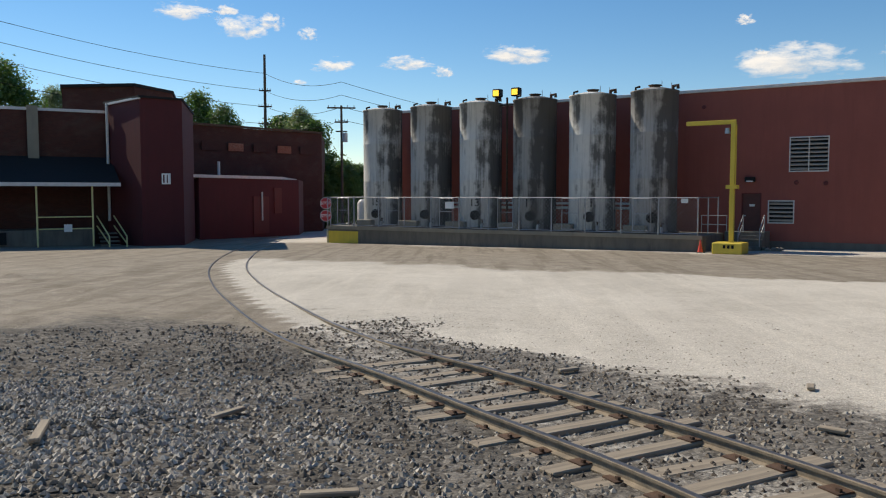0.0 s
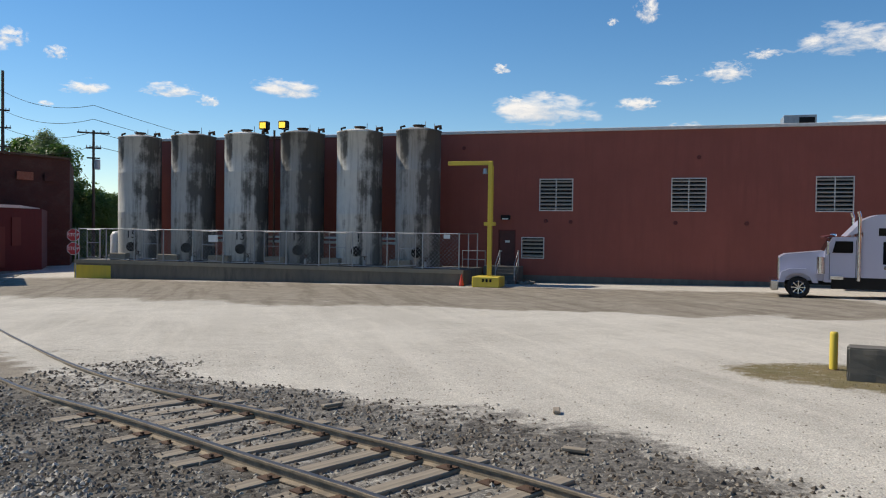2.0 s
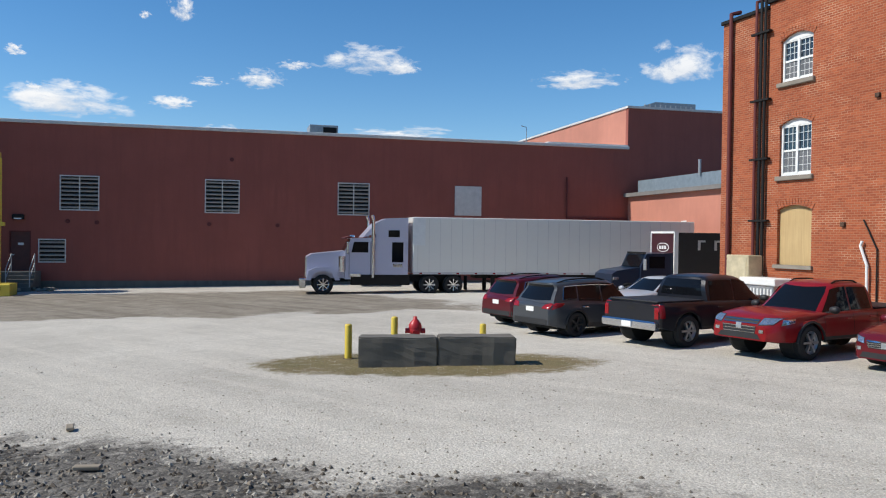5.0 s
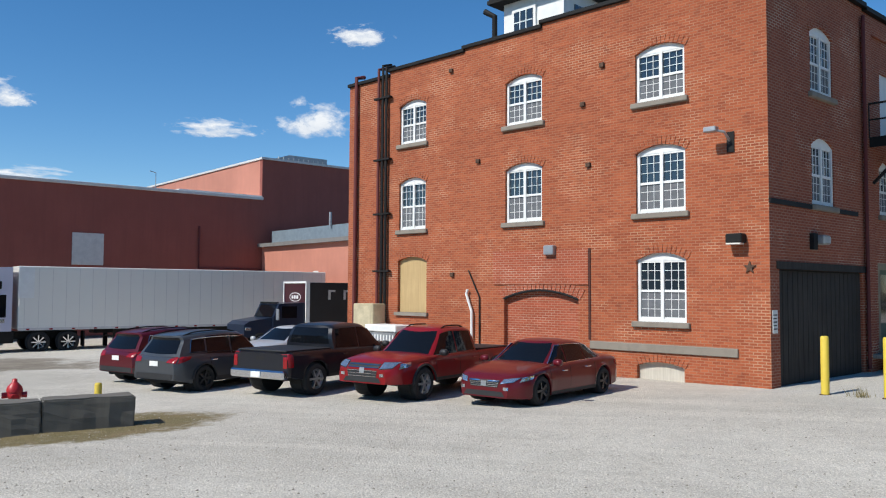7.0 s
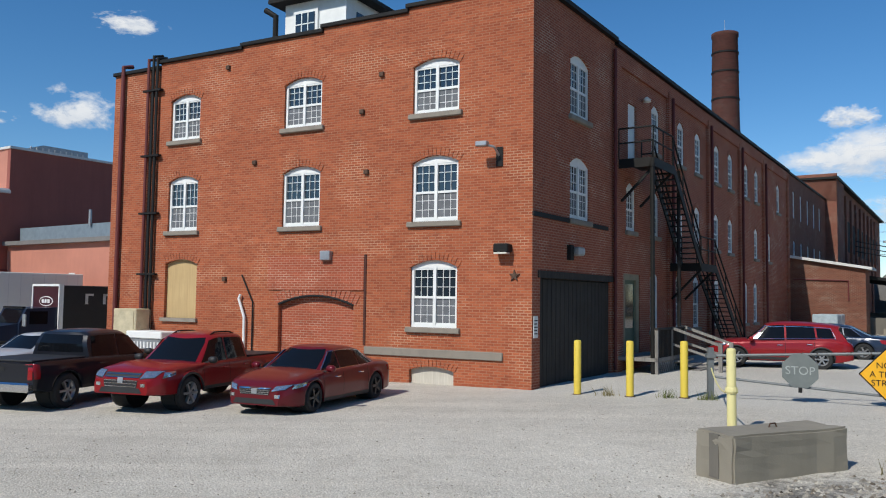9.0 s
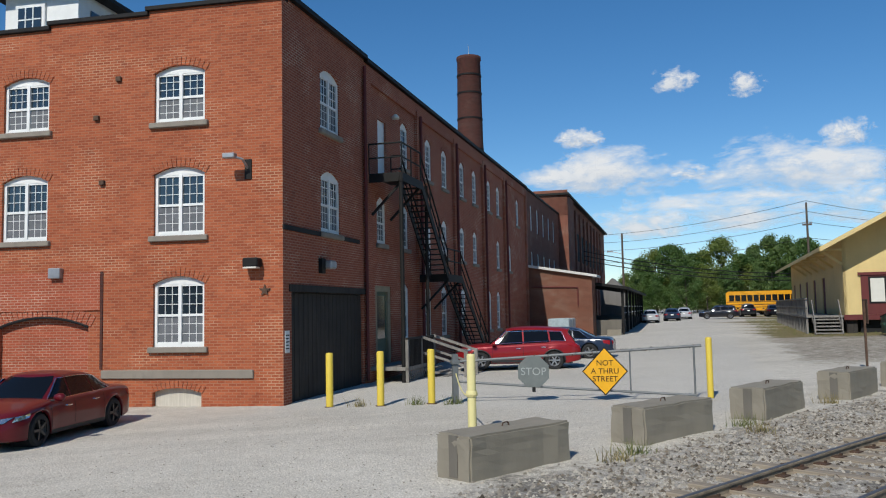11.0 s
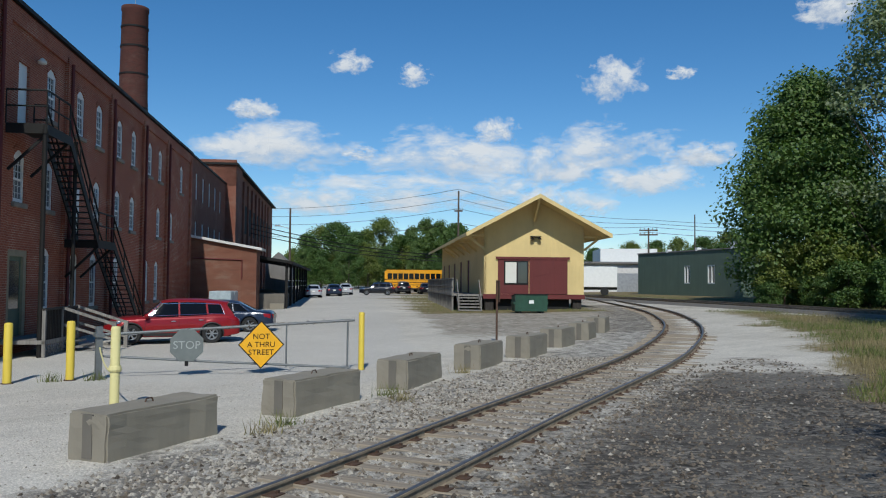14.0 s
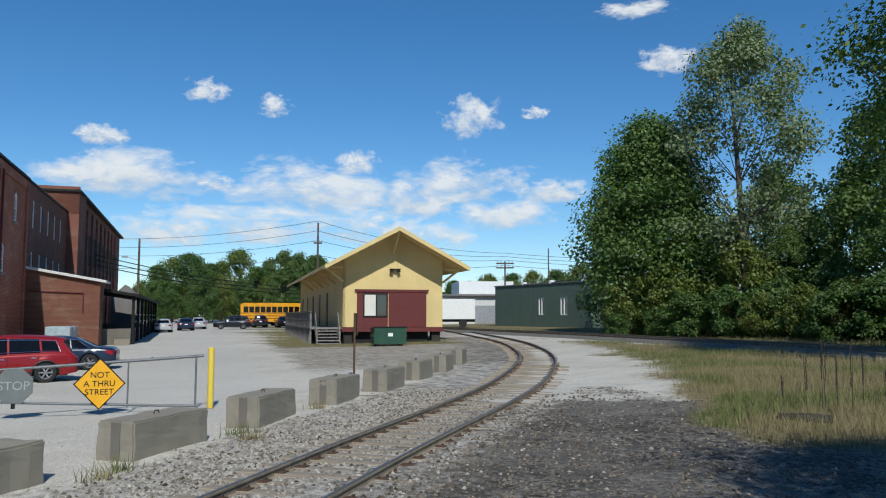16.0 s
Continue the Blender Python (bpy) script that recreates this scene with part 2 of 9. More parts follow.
# ---------------------------------------------------------------- mesh tools
class G:
    """Vertices and faces of one mesh."""

    def __init__(self):
        self.v, self.f = [], []

    def add(self, vs, fs):
        k = len(self.v)
        self.v += [tuple(p) for p in vs]
        self.f += [tuple(i + k for i in q) for q in fs]
        return self

    def box(self, x0, x1, y0, y1, z0, z1, c=0.0):
        """A box; c: width of its chamfer."""
        if c <= 0:
            vs = [(x, y, z) for z in (z0, z1) for x, y in ((x0, y0), (x1, y0), (x1, y1), (x0, y1))]
            return self.add(vs, [(3, 2, 1, 0), (4, 5, 6, 7), (0, 1, 5, 4), (1, 2, 6, 5), (2, 3, 7, 6), (3, 0, 4, 7)])
        bm = bmesh.new()
        bmesh.ops.create_cube(bm, size=1, matrix=Matrix.Translation(((x0 + x1) / 2, (y0 + y1) / 2, (z0 + z1) / 2)) @ Matrix.Diagonal((x1 - x0, y1 - y0, z1 - z0, 1)))
        bmesh.ops.bevel(bm, geom=bm.edges[:], offset=c, segments=1, affect="EDGES")
        bm.verts.index_update()
        self.add([v.co for v in bm.verts], [[v.index for v in f.verts] for f in bm.faces])
        bm.free()
        return self

    def beam(self, a, b, w, h, up=(0, 0, 1)):
        """A bar of section w by h from a to b."""
        a, b = Vector(a), Vector(b)
        d = (b - a).normalized()
        s = d.cross(Vector(up))
        s = s.normalized() if s.length > 1e-4 else Vector((1, 0, 0))
        n = s.cross(d)
        vs = [p + s * i * w / 2 + n * j * h / 2 for p in (a, b) for i, j in ((-1, -1), (1, -1), (1, 1), (-1, 1))]
        return self.add(vs, [(0, 1, 2, 3), (7, 6, 5, 4), (4, 5, 1, 0), (5, 6, 2, 1), (6, 7, 3, 2), (7, 4, 0, 3)])

    def cyl(self, a, b, r0, r1=None, n=12, caps=True):
        a, b = Vector(a), Vector(b)
        r1 = r0 if r1 is None else r1
        q = (b - a).to_track_quat("Z", "Y")
        vs = [p + q @ Vector((r * cos(2 * pi * i / n), r * sin(2 * pi * i / n), 0)) for p, r in ((a, r0), (b, r1)) for i in range(n)]
        fs = [(i, (i + 1) % n, n + (i + 1) % n, n + i) for i in range(n)]
        if caps:
            fs += [tuple(range(n - 1, -1, -1)), tuple(range(n, 2 * n))]
        return self.add(vs, fs)

    def tube(self, pts, r, n=8):
        """One continuous bent pipe through the points."""
        ps = [Vector(p) for p in pts]
        ts = [(ps[min(i + 1, len(ps) - 1)] - ps[max(i - 1, 0)]).normalized() for i in range(len(ps))]
        segs = [(b - a).normalized() for a, b in zip(ps, ps[1:])]
        q = ts[0].to_track_quat("Z", "Y")
        vs, fs = [], []
        for i, p in enumerate(ps):
            if i:
                q = ts[i - 1].rotation_difference(ts[i]) @ q
            if 0 < i < len(ps) - 1:
                bis = segs[i - 1] + segs[i]
                tn = bis.normalized() if bis.length > 1e-6 else ts[i]
                q = ts[i].rotation_difference(tn) @ q
                ts[i] = tn
            vs += [p + q @ Vector((r * cos(2 * pi * k / n), r * sin(2 * pi * k / n), 0)) for k in range(n)]
            if i:
                o = (i - 1) * n
                fs += [(o + k, o + (k + 1) % n, o + n + (k + 1) % n, o + n + k) for k in range(n)]
        fs += [tuple(range(n - 1, -1, -1)), tuple(range((len(ps) - 1) * n, len(ps) * n))]
        return self.add(vs, fs)

    def lathe(self, prof, n=24, at=(0, 0, 0), axis="z"):
        """A turned form from (radius, height) pairs."""
        vs, fs, m = [], [], len(prof)
        for i in range(n):
            c, s = cos(2 * pi * i / n), sin(2 * pi * i / n)
            for r, h in prof:
                p = (r * c, r * s, h) if axis == "z" else ((r * c, h, r * s) if axis == "y" else (h, r * c, r * s))
                vs.append((p[0] + at[0], p[1] + at[1], p[2] + at[2]))
        for i in range(n):
            j = (i + 1) % n
            for k in range(m - 1):
                fs.append((i * m + k, j * m + k, j * m + k + 1, i * m + k + 1))
        return self.add(vs, fs)

    def prism(self, poly, d0, d1, axis="y"):
        """A flat outline pushed along an axis. poly: (a, b) pairs in the other two axes."""
        n = len(poly)
        put = {"y": lambda a, b, d: (a, d, b), "x": lambda a, b, d: (d, a, b), "z": lambda a, b, d: (a, b, d)}[axis]
        vs = [put(a, b, d) for d in (d0, d1) for a, b in poly]
        return self.add(vs, [tuple(range(n)), tuple(range(2 * n - 1, n - 1, -1))] + [(i, n + i, n + (i + 1) % n, (i + 1) % n) for i in range(n)])

    def mesh(self, name, material, smooth=False):
        me = bpy.data.meshes.new(name)
        me.from_pydata(self.v, [], self.f)
        me.validate()
        bm = bmesh.new()
        bm.from_mesh(me)
        if len(bm.faces) < 60000:
            bmesh.ops.recalc_face_normals(bm, faces=bm.faces[:])
        bm.to_mesh(me)
        bm.free()
        if smooth:
            me.polygons.foreach_set("use_smooth", [True] * len(me.polygons))
        me.materials.append(material)
        return me


def part(name, g, material, parent, label="", m=None, smooth=False):
    """One mesh object under a thing or a part. g: a G or a mesh."""
    me = g.mesh(name, material, smooth) if isinstance(g, G) else g
    ob = new(name, me)
    ob.parent = parent
    if m is not None:
        ob.matrix_basis = m
    return tagged(ob, label)


def thing(name, m, label, category, group="", kind=""):
    ob = new(name)
    ob.empty_display_size = 0.2
    ob.matrix_basis = m
    return tagged(ob, label, category, group, kind)


def solid(name, g, material, m, label, category, group="", kind="", smooth=False):
    """A thing of one mesh."""
    ob = new(name, g.mesh(name, material, smooth))
    ob.matrix_basis = m
    return tagged(ob, label, category, group, kind)


GROUND = (-0.00495, -0.02281, 0.0000500, 0.0001605, 0.0000902)


def gz(x, y):
    """Height of the ground."""
    x, y = min(max(x, -60), 120), min(max(y, -110), 100)
    a, b, c, d, e = GROUND
    return a * x + b * y + c * y * y + d * x * y + e * x * x


def spot(x, y, turn=0.0, up=0.0):
    """A pose on the ground."""
    return pose(x, y, gz(x, y) + up, 0, 0, turn)


def polar(az, dist):
    return (-sin(radians(az)) * dist, cos(radians(az)) * dist)


def smooth01(a, b, v):
    t = min(max((v - a) / (b - a), 0), 1)
    return t * t * (3 - 2 * t)


def wall_mesh(length, z0, z1, thick, holes, top=None):
    """A wall along local x from 0, face at y = 0, body towards +y, with holes (x0, x1, z0, z1[, rise of an arched head]).
    top: (x0, x1, z) of a stepped parapet. One closed skin."""
    g = G()
    top = top or [(0, length, z1)]
    arched = [h for h in holes if len(h) > 4 and h[4] > 0]
    n = 10
    xs = {0, length, *(v for h in holes for v in h[:2]), *(v for t in top for v in t[:2])}
    zs = sorted({z0, *(t[2] for t in top), *(v for h in holes for v in h[2:4])})
    xs = sorted(xs)
    ids = {}

    def vid(x, y, z):
        k = (round(x, 4), round(y, 4), round(z, 4))
        if k not in ids:
            ids[k] = len(g.v)
            g.v.append(k)
        return ids[k]

    def full(i, j):
        if not (0 <= i < len(xs) - 1 and 0 <= j < len(zs) - 1):
            return False
        x, z = (xs[i] + xs[i + 1]) / 2, (zs[j] + zs[j + 1]) / 2
        if z > next(t[2] for t in top if t[0] <= x <= t[1]):
            return False
        return not any(h[0] < x < h[1] and h[2] < z < h[3] for h in holes)

    for i in range(len(xs) - 1):
        for j in range(len(zs) - 1):
            if not full(i, j):
                continue
            a, b, c, d = xs[i], xs[i + 1], zs[j], zs[j + 1]
            g.f.append((vid(a, 0, c), vid(b, 0, c), vid(b, 0, d), vid(a, 0, d)))
            g.f.append((vid(a, thick, d), vid(b, thick, d), vid(b, thick, c), vid(a, thick, c)))
            for di, dj, p, q in ((-1, 0, (a, c), (a, d)), (1, 0, (b, d), (b, c)), (0, -1, (b, c), (a, c)), (0, 1, (a, d), (b, d))):
                if not full(i + di, j + dj):
                    g.f.append((vid(p[0], 0, p[1]), vid(q[0], 0, q[1]), vid(q[0], thick, q[1]), vid(p[0], thick, p[1])))
    for h in arched:
        x0, x1, _, zt, rise = h[:5]
        for k in range(n):
            xa, xb = x0 + (x1 - x0) * k / n, x0 + (x1 - x0) * (k + 1) / n
            za, zb = (zt - rise * (2 * (q - x0) / (x1 - x0) - 1) ** 2 for q in (xa, xb))
            f = [vid(xa, 0, za), vid(xb, 0, zb), vid(xb, 0, zt), vid(xa, 0, zt)]
            r = [vid(xa, thick, za), vid(xb, thick, zb), vid(xb, thick, zt), vid(xa, thick, zt)]
            for q in (f, r, [f[0], f[1], r[1], r[0]]):
                u = list(dict.fromkeys(q))
                if len(u) > 2:
                    g.f.append(tuple(u))
    return g


# ---------------------------------------------------------------- ground
TRACK = [(-20.0, 95), (-17.2, 70), (-15.2, 57), (-13.2, 45.5), (-10.7, 35), (-8.0, 27.0), (-5.2, 20.3), (-2.9, 15.6), (0.45, 10.4), (2.5, 7.15), (5.2, 1.5), (8.0, -4.55),
         (10.6, -9.75), (13.75, -16.4), (16.45, -21.2), (20.4, -27.2), (25.3, -33.3), (33.4, -41.6), (46, -52.1), (53, -57.6), (75, -73), (110, -97)]


def spline(pts, step):
    """Points at even steps on a smooth line through pts."""
    fine = []
    for i in range(len(pts) - 1):
        p0, p1, p2, p3 = (Vector(pts[min(max(j, 0), len(pts) - 1)]) for j in (i - 1, i, i + 1, i + 2))
        for k in range(24):
            t = k / 24
            fine.append(0.5 * (2 * p1 + (p2 - p0) * t + (2 * p0 - 5 * p1 + 4 * p2 - p3) * t * t + (3 * p1 - p0 - 3 * p2 + p3) * t ** 3))
    out, left = [fine[0]], step
    for a, b in zip(fine, fine[1:]):
        d = (b - a).length
        while left <= d:
            out.append(a + (b - a) * (left / d))
            a, d, left = out[-1], d - left, step
        left -= d
    return out


track = spline(TRACK, 0.55)
MAIN = [(120, -84), (75, -67.5), (54.6, -59.5), (44, -55), (30, -48.6), (17.8, -42.2), (5, -35.5), (-30, -17)]
main_line = spline(MAIN, 0.6)
tr_np, ml_np = np.array([tuple(p) for p in track]), np.array([tuple(p) for p in main_line])


def near(line, x, y):
    """Distance to a line, and the side (positive: towards the yard)."""
    d = line - (x, y)
    i = int((d * d).sum(1).argmin())
    j = min(i + 1, len(line) - 1)
    e = line[j] - line[j - 1]
    return sqrt(float((d[i] * d[i]).sum())), (1 if e[0] * (y - line[i][1]) - e[1] * (x - line[i][0]) > 0 else -1)


def axis(lo, hi, a, b, fine, far):
    """Grid lines: fine between a and b, coarser outside."""
    out = list(np.arange(a, b + fine / 2, fine))
    s = fine
    while out[-1] < hi:
        s *= 1.25
        out.append(out[-1] + s)
    s = fine
    while out[0] > lo:
        s *= 1.25
        out.insert(0, out[0] - s)
    return out


def edge_noise(x, y, s, k=0):
    return noise.noise((x * s + 31 * k, y * s, 7.3 * k))


def surface_kinds(x, y):
    """Shares of cinder ballast, grass, damp dirt and smooth road at a place."""
    d, side = near(tr_np, x, y)
    wob = edge_noise(x, y, 0.35) * 1.2 + edge_noise(x, y, 1.1, 1) * 0.5
    if side > 0:
        cinder = 1 - (smooth01(1.5, 4.4, d + wob * 0.9) if y > 1 else smooth01(2.8, 4.6, d + wob * 0.9))
    else:
        cinder = 1 - smooth01(17, 26, d + wob * 2) if y > -12 else 1 - smooth01(7, 13, d + (-12 - y) * 0.3 + wob * 2)
    if y < 1 and side > 0:
        cinder *= 0.5 + 0.5 * smooth01(-6, 1, y)
    elif d < 1.8 and y < 1:
        cinder *= 0.55 + 0.45 * smooth01(-6, 1, y)
    if d < 0.95 and y > 1:
        cinder *= 0.62
    if y > 14:
        cinder *= 1 - smooth01(11, 24, y + wob * 2.5)
    dm, _ = near(ml_np, x, y)
    grass = 0.0
    # verge between the spur and the main line, past the cinders
    far, az = hypot(x, y), math.degrees(atan2(-x, y))
    if side < 0 and y < -8:
        turn = az if az < 0 else az - 360
        grass = smooth01(149.0, 156.5, -turn + wob * 2.2 + (far - 24) * 0.25) * smooth01(14.0, 16.5, far + wob * 1.2) * smooth01(2.0, 3.2, dm + wob * 0.5)
        cinder *= 1 - smooth01(19, 25, far + wob * 3)
    if y < -25 and near(ml_np, x, y)[1] > 0:
        grass = max(grass, smooth01(1.8, 3.0, dm + wob * 0.4))
    e = ((x - 12.6) * 0.754 + (y - 12.5) * -0.657, (x - 12.6) * 0.657 + (y - 12.5) * 0.754)
    isle = 1 - smooth01(0.75, 1.1, hypot(e[0] / 4.2, e[1] / 2.1) + wob * 0.12)
    # round the depot
    q = ((x - 41) * -0.53 + (y + 37) * -0.848, (x - 41) * 0.848 + (y + 37) * -0.53)
    lawn = smooth01(-7.5, -6.0, q[0] + wob * 0.5) * (1 - smooth01(4.5, 6, q[0] + wob)) * smooth01(-4.2, -3.0, q[1] + wob * 0.4) * (1 - smooth01(55, 60, q[1]))
    grass = max(grass, lawn * 0.9, isle * 0.75)
    w = (x * 0.5150 + y * 0.8572, x * 0.8572 - y * 0.5150)
    dirt = smooth01(29.5, 33, w[0] + wob * 2.2 - w[1] * 0.06) * (1 - smooth01(8, 10.5, w[1] + wob * 1.5 + (w[0] - 36) * 0.35)) * (1 - smooth01(44.5, 48, w[0] + wob * 1.5))
    if y > 14 and side < 0:
        dirt = max(dirt, 0.85)
    # smooth road along the long brick side
    s = (x - 22.8) * 0.873 + (y + 1.15) * -0.488
    t = (x - 22.8) * -0.488 + (y + 1.15) * -0.873
    road = smooth01(-6, 3, s + wob) * smooth01(-1, 0.5, t) * (1 - smooth01(11.5, 13.0, t + wob * 0.6 - s * 0.045))
    if side > 0:
        dirt = max(dirt, 0.62 * smooth01(13.0, 14.5, t + wob * 0.6 - s * 0.045) * smooth01(9, 13, s + wob))
    return cinder, grass, dirt, road


def relief(x, y):
    d, side = near(tr_np, x, y)
    z = 0.0
    r = hypot(x, y)
    if r < 45:
        z += edge_noise(x, y, 0.5, 3) * 0.035 + edge_noise(x, y, 1.7, 4) * 0.018
        if side < 0 and d > 2.0:
            z += (edge_noise(x, y, 0.9, 5) * 0.10 + 0.03) * smooth01(2.0, 4.0, d)
        if side < 0 and x < -1.0 and y > 3:
            z += 0.22 * smooth01(3.0, 5.0, d) * (1 - smooth01(8.5, 12, y)) * smooth01(-0.5, -2.5, x)
    return z - 0.022 * (1 - smooth01(1.2, 2.3, d)) * (1 - smooth01(17, 21, y))


gx, gy = axis(-2500, 2500, -16, 34, 0.4, 1), axis(-2500, 2500, -34, 30, 0.4, 1)
verts = np.array([(x, y, gz(x, y) + relief(x, y)) for y in gy for x in gx])
nx = len(gx)
faces = [(j * nx + i, j * nx + i + 1, (j + 1) * nx + i + 1, (j + 1) * nx + i) for j in range(len(gy) - 1) for i in range(nx - 1)]
gm = bpy.data.meshes.new("ground")
gm.from_pydata(verts.tolist(), [], faces)
kinds = gm.color_attributes.new("kinds", "FLOAT_COLOR", "POINT")
kinds.data.foreach_set("color", np.array([surface_kinds(v[0], v[1]) for v in verts]).ravel().astype(np.float32))
gm.polygons.foreach_set("use_smooth", [True] * len(gm.polygons))


def ground_mat():
    n = Nodes("gravel_ground")
    at = n.t.nodes.new("ShaderNodeVertexColor")
    at.layer_name = "kinds"
    sep = n.node("SeparateColor", Color=at.outputs["Color"])
    slow, mid, fine = n.noise(0.12, 6, 0.65), n.noise(1.1, 6, 0.7), n.noise(22, 4, 0.7)
    stones = n.node("TexVoronoi", Vector=n.co, Scale=26.0)
    big = n.node("TexVoronoi", Vector=n.co, Scale=13.0)
    sc = n.node("SeparateColor", Color=stones.outputs["Color"]).outputs[0]
    bc = n.node("SeparateColor", Color=big.outputs["Color"]).outputs[0]
    lime = n.mix(n.ramp(slow, 0.35, 0.68), (0.56, 0.52, 0.45), (0.74, 0.695, 0.61))
    lime = n.mix(n.math("MULTIPLY", n.ramp(mid, 0.45, 0.75), 0.5), lime, (0.45, 0.41, 0.345))
    tracks = n.noise(1.0, 5, 0.6, n.node("Mapping", Vector=n.co, Rotation=(0, 0, radians(35)), Scale=(1.4, 0.10, 1)).outputs[0])
    lime = n.mix(n.math("MULTIPLY", n.ramp(tracks, 0.48, 0.62), 0.5), lime, (0.74, 0.69, 0.60))
    lime = n.mix(n.math("MULTIPLY", sc, 0.35), lime, n.mix(1.0, lime, (0.55, 0.54, 0.52), "MULTIPLY"))
    cin = n.mix(bc, (0.044, 0.039, 0.034), (0.235, 0.215, 0.185))
    cin = n.mix(n.math("MULTIPLY", n.ramp(mid, 0.46, 0.62), 0.75), cin, (0.06, 0.053, 0.045))
    cin = n.mix(n.math("MULTIPLY", n.ramp(slow, 0.45, 0.6), 0.4), cin, (0.27, 0.25, 0.22))
    turf = n.mix(n.ramp(mid, 0.35, 0.7), (0.25, 0.19, 0.105), (0.155, 0.14, 0.06))
    turf = n.mix(n.math("MULTIPLY", fine, 0.4), turf, (0.26, 0.21, 0.11))
    dirt = n.mix(n.ramp(mid, 0.35, 0.7), (0.25, 0.215, 0.168), (0.39, 0.345, 0.28))
    dirt = n.mix(n.math("MULTIPLY", n.ramp(tracks, 0.5, 0.6), 0.4), dirt, (0.15, 0.125, 0.09))
    road = n.mix(n.ramp(slow, 0.3, 0.7), (0.54, 0.51, 0.455), (0.66, 0.625, 0.56))
    road = n.mix(n.math("MULTIPLY", fine, 0.3), road, (0.46, 0.435, 0.385))
    rag = n.math("MULTIPLY", n.math("SUBTRACT", n.noise(2.6, 8, 0.8), 0.5), 1.7)

    def share(s):
        return n.ramp(n.math("ADD", s, rag), 0.3, 0.7)

    c = n.mix(share(at.outputs["Alpha"]), lime, road)
    c = n.mix(share(sep.outputs[2]), c, dirt)
    c = n.mix(share(sep.outputs[0]), c, cin)
    c = n.mix(share(sep.outputs[1]), c, turf)
    c = n.mix(n.math("MULTIPLY", n.ramp(fine, 0.55, 0.8), 0.35), c, n.mix(1.0, c, (0.5, 0.48, 0.45), "MULTIPLY"))
    grit = n.node("TexVoronoi", Vector=n.co, Scale=42.0)
    gc = n.node("SeparateColor", Color=grit.outputs["Color"]).outputs[0]
    c = n.mix(n.math("MULTIPLY", n.ramp(grit.outputs["Distance"], 0.3, 0.6), 0.45), c, n.mix(1.0, c, (0.45, 0.43, 0.40), "MULTIPLY"))
    c = n.mix(n.math("MULTIPLY", n.ramp(gc, 0.72, 0.8), 0.35), c, n.mix(1.0, c, (1.45, 1.42, 1.38), "MULTIPLY"))
    c = n.mix(n.math("MULTIPLY", n.ramp(n.noise(5.0, 6, 0.75), 0.56, 0.66), 0.32), c, n.mix(1.0, c, (0.55, 0.52, 0.47), "MULTIPLY"))
    h = n.math("ADD", n.math("MULTIPLY", stones.outputs["Distance"], -0.6), n.math("MULTIPLY", fine, 0.7))
    h = n.math("ADD", h, n.math("MULTIPLY", n.math("MULTIPLY", big.outputs["Distance"], -1.4), sep.outputs[0]))
    n.bump(h, 0.55, 0.035)
    return n.done(c, 0.95, 0.0, 0.2)


gm.materials.append(ground_mat())
tagged(new("ground", gm), "pale limestone gravel yard with dark cinders and dry grass", "ground", kind="structure")


# ---------------------------------------------------------------- railway
def rail_profile():
    return [(-0.065, 0), (0.065, 0), (0.065, 0.012), (0.012, 0.03), (0.010, 0.105), (0.034, 0.115), (0.036, 0.142), (0.03, 0.15), (-0.03, 0.15), (-0.036, 0.142), (-0.034, 0.115), (-0.010, 0.105), (-0.012, 0.03), (-0.065, 0.012)]


def sweep(line, off, prof, lift):
    g, n = G(), len(prof)
    pts = []
    for i, p in enumerate(line):
        t = (line[min(i + 1, len(line) - 1)] - line[max(i - 1, 0)]).normalized()
        s = Vector((-t.y, t.x))
        base = p + s * off
        z = gz(base.x, base.y) + lift - 0.095 * smooth01(11.5, 15.5, base.y)
        pts += [(base.x + s.x * a, base.y + s.y * a, z + b) for a, b in prof]
    g.add(pts, [(i * n + k, i * n + (k + 1) % n, (i + 1) * n + (k + 1) % n, (i + 1) * n + k) for i in range(len(line) - 1) for k in range(n)])
    return g


def rail_thing(name, line, label, tie_from, tie_to, lift, tie_lift):
    th = thing(name, pose(0, 0, 0), label, "railway track")
    for off in (-0.755, 0.755):
        g = sweep(line, off, rail_profile(), lift)
        r = part("rail", g, M["rail_side"], th, "rust-brown steel rail with a worn head")
        head = sweep(line, off, [(-0.031, 0.1495), (0.031, 0.1495), (0.029, 0.153), (-0.029, 0.153)], lift)
        part("rail_head", head, M["rail_top"], r)
    tie = G().box(-1.28, 1.28, -0.115, 0.115, -0.14, 0.0, 0.012).mesh("sleeper", M["tie"])
    plate = G().box(-0.17, 0.17, -0.095, 0.095, 0, 0.014).box(-0.12, -0.085, -0.07, -0.03, 0.014, 0.045).box(0.085, 0.12, 0.03, 0.07, 0.014, 0.045).mesh("tie_plate", M["rust"])
    rng = random.Random(5)
    for i, p in enumerate(line[:-1]):
        if not tie_from <= i <= tie_to:
            continue
        t = line[i + 1] - line[i]
        a = math.degrees(atan2(t.y, t.x)) + 90 + rng.uniform(-2.5, 2.5)
        z = gz(p.x, p.y) + tie_lift + rng.uniform(-0.03, 0.012)
        o = part("sleeper", tie, None, th, m=pose(p.x, p.y, z, rng.uniform(-1, 1), rng.uniform(-0.6, 0.6), a))
        o.scale = (rng.uniform(0.94, 1.05), rng.uniform(0.85, 1.1), 1)
        for sx in (-0.755, 0.755):
            part("tie_plate", plate, None, o, m=pose(sx, 0, 0.002))
    return th


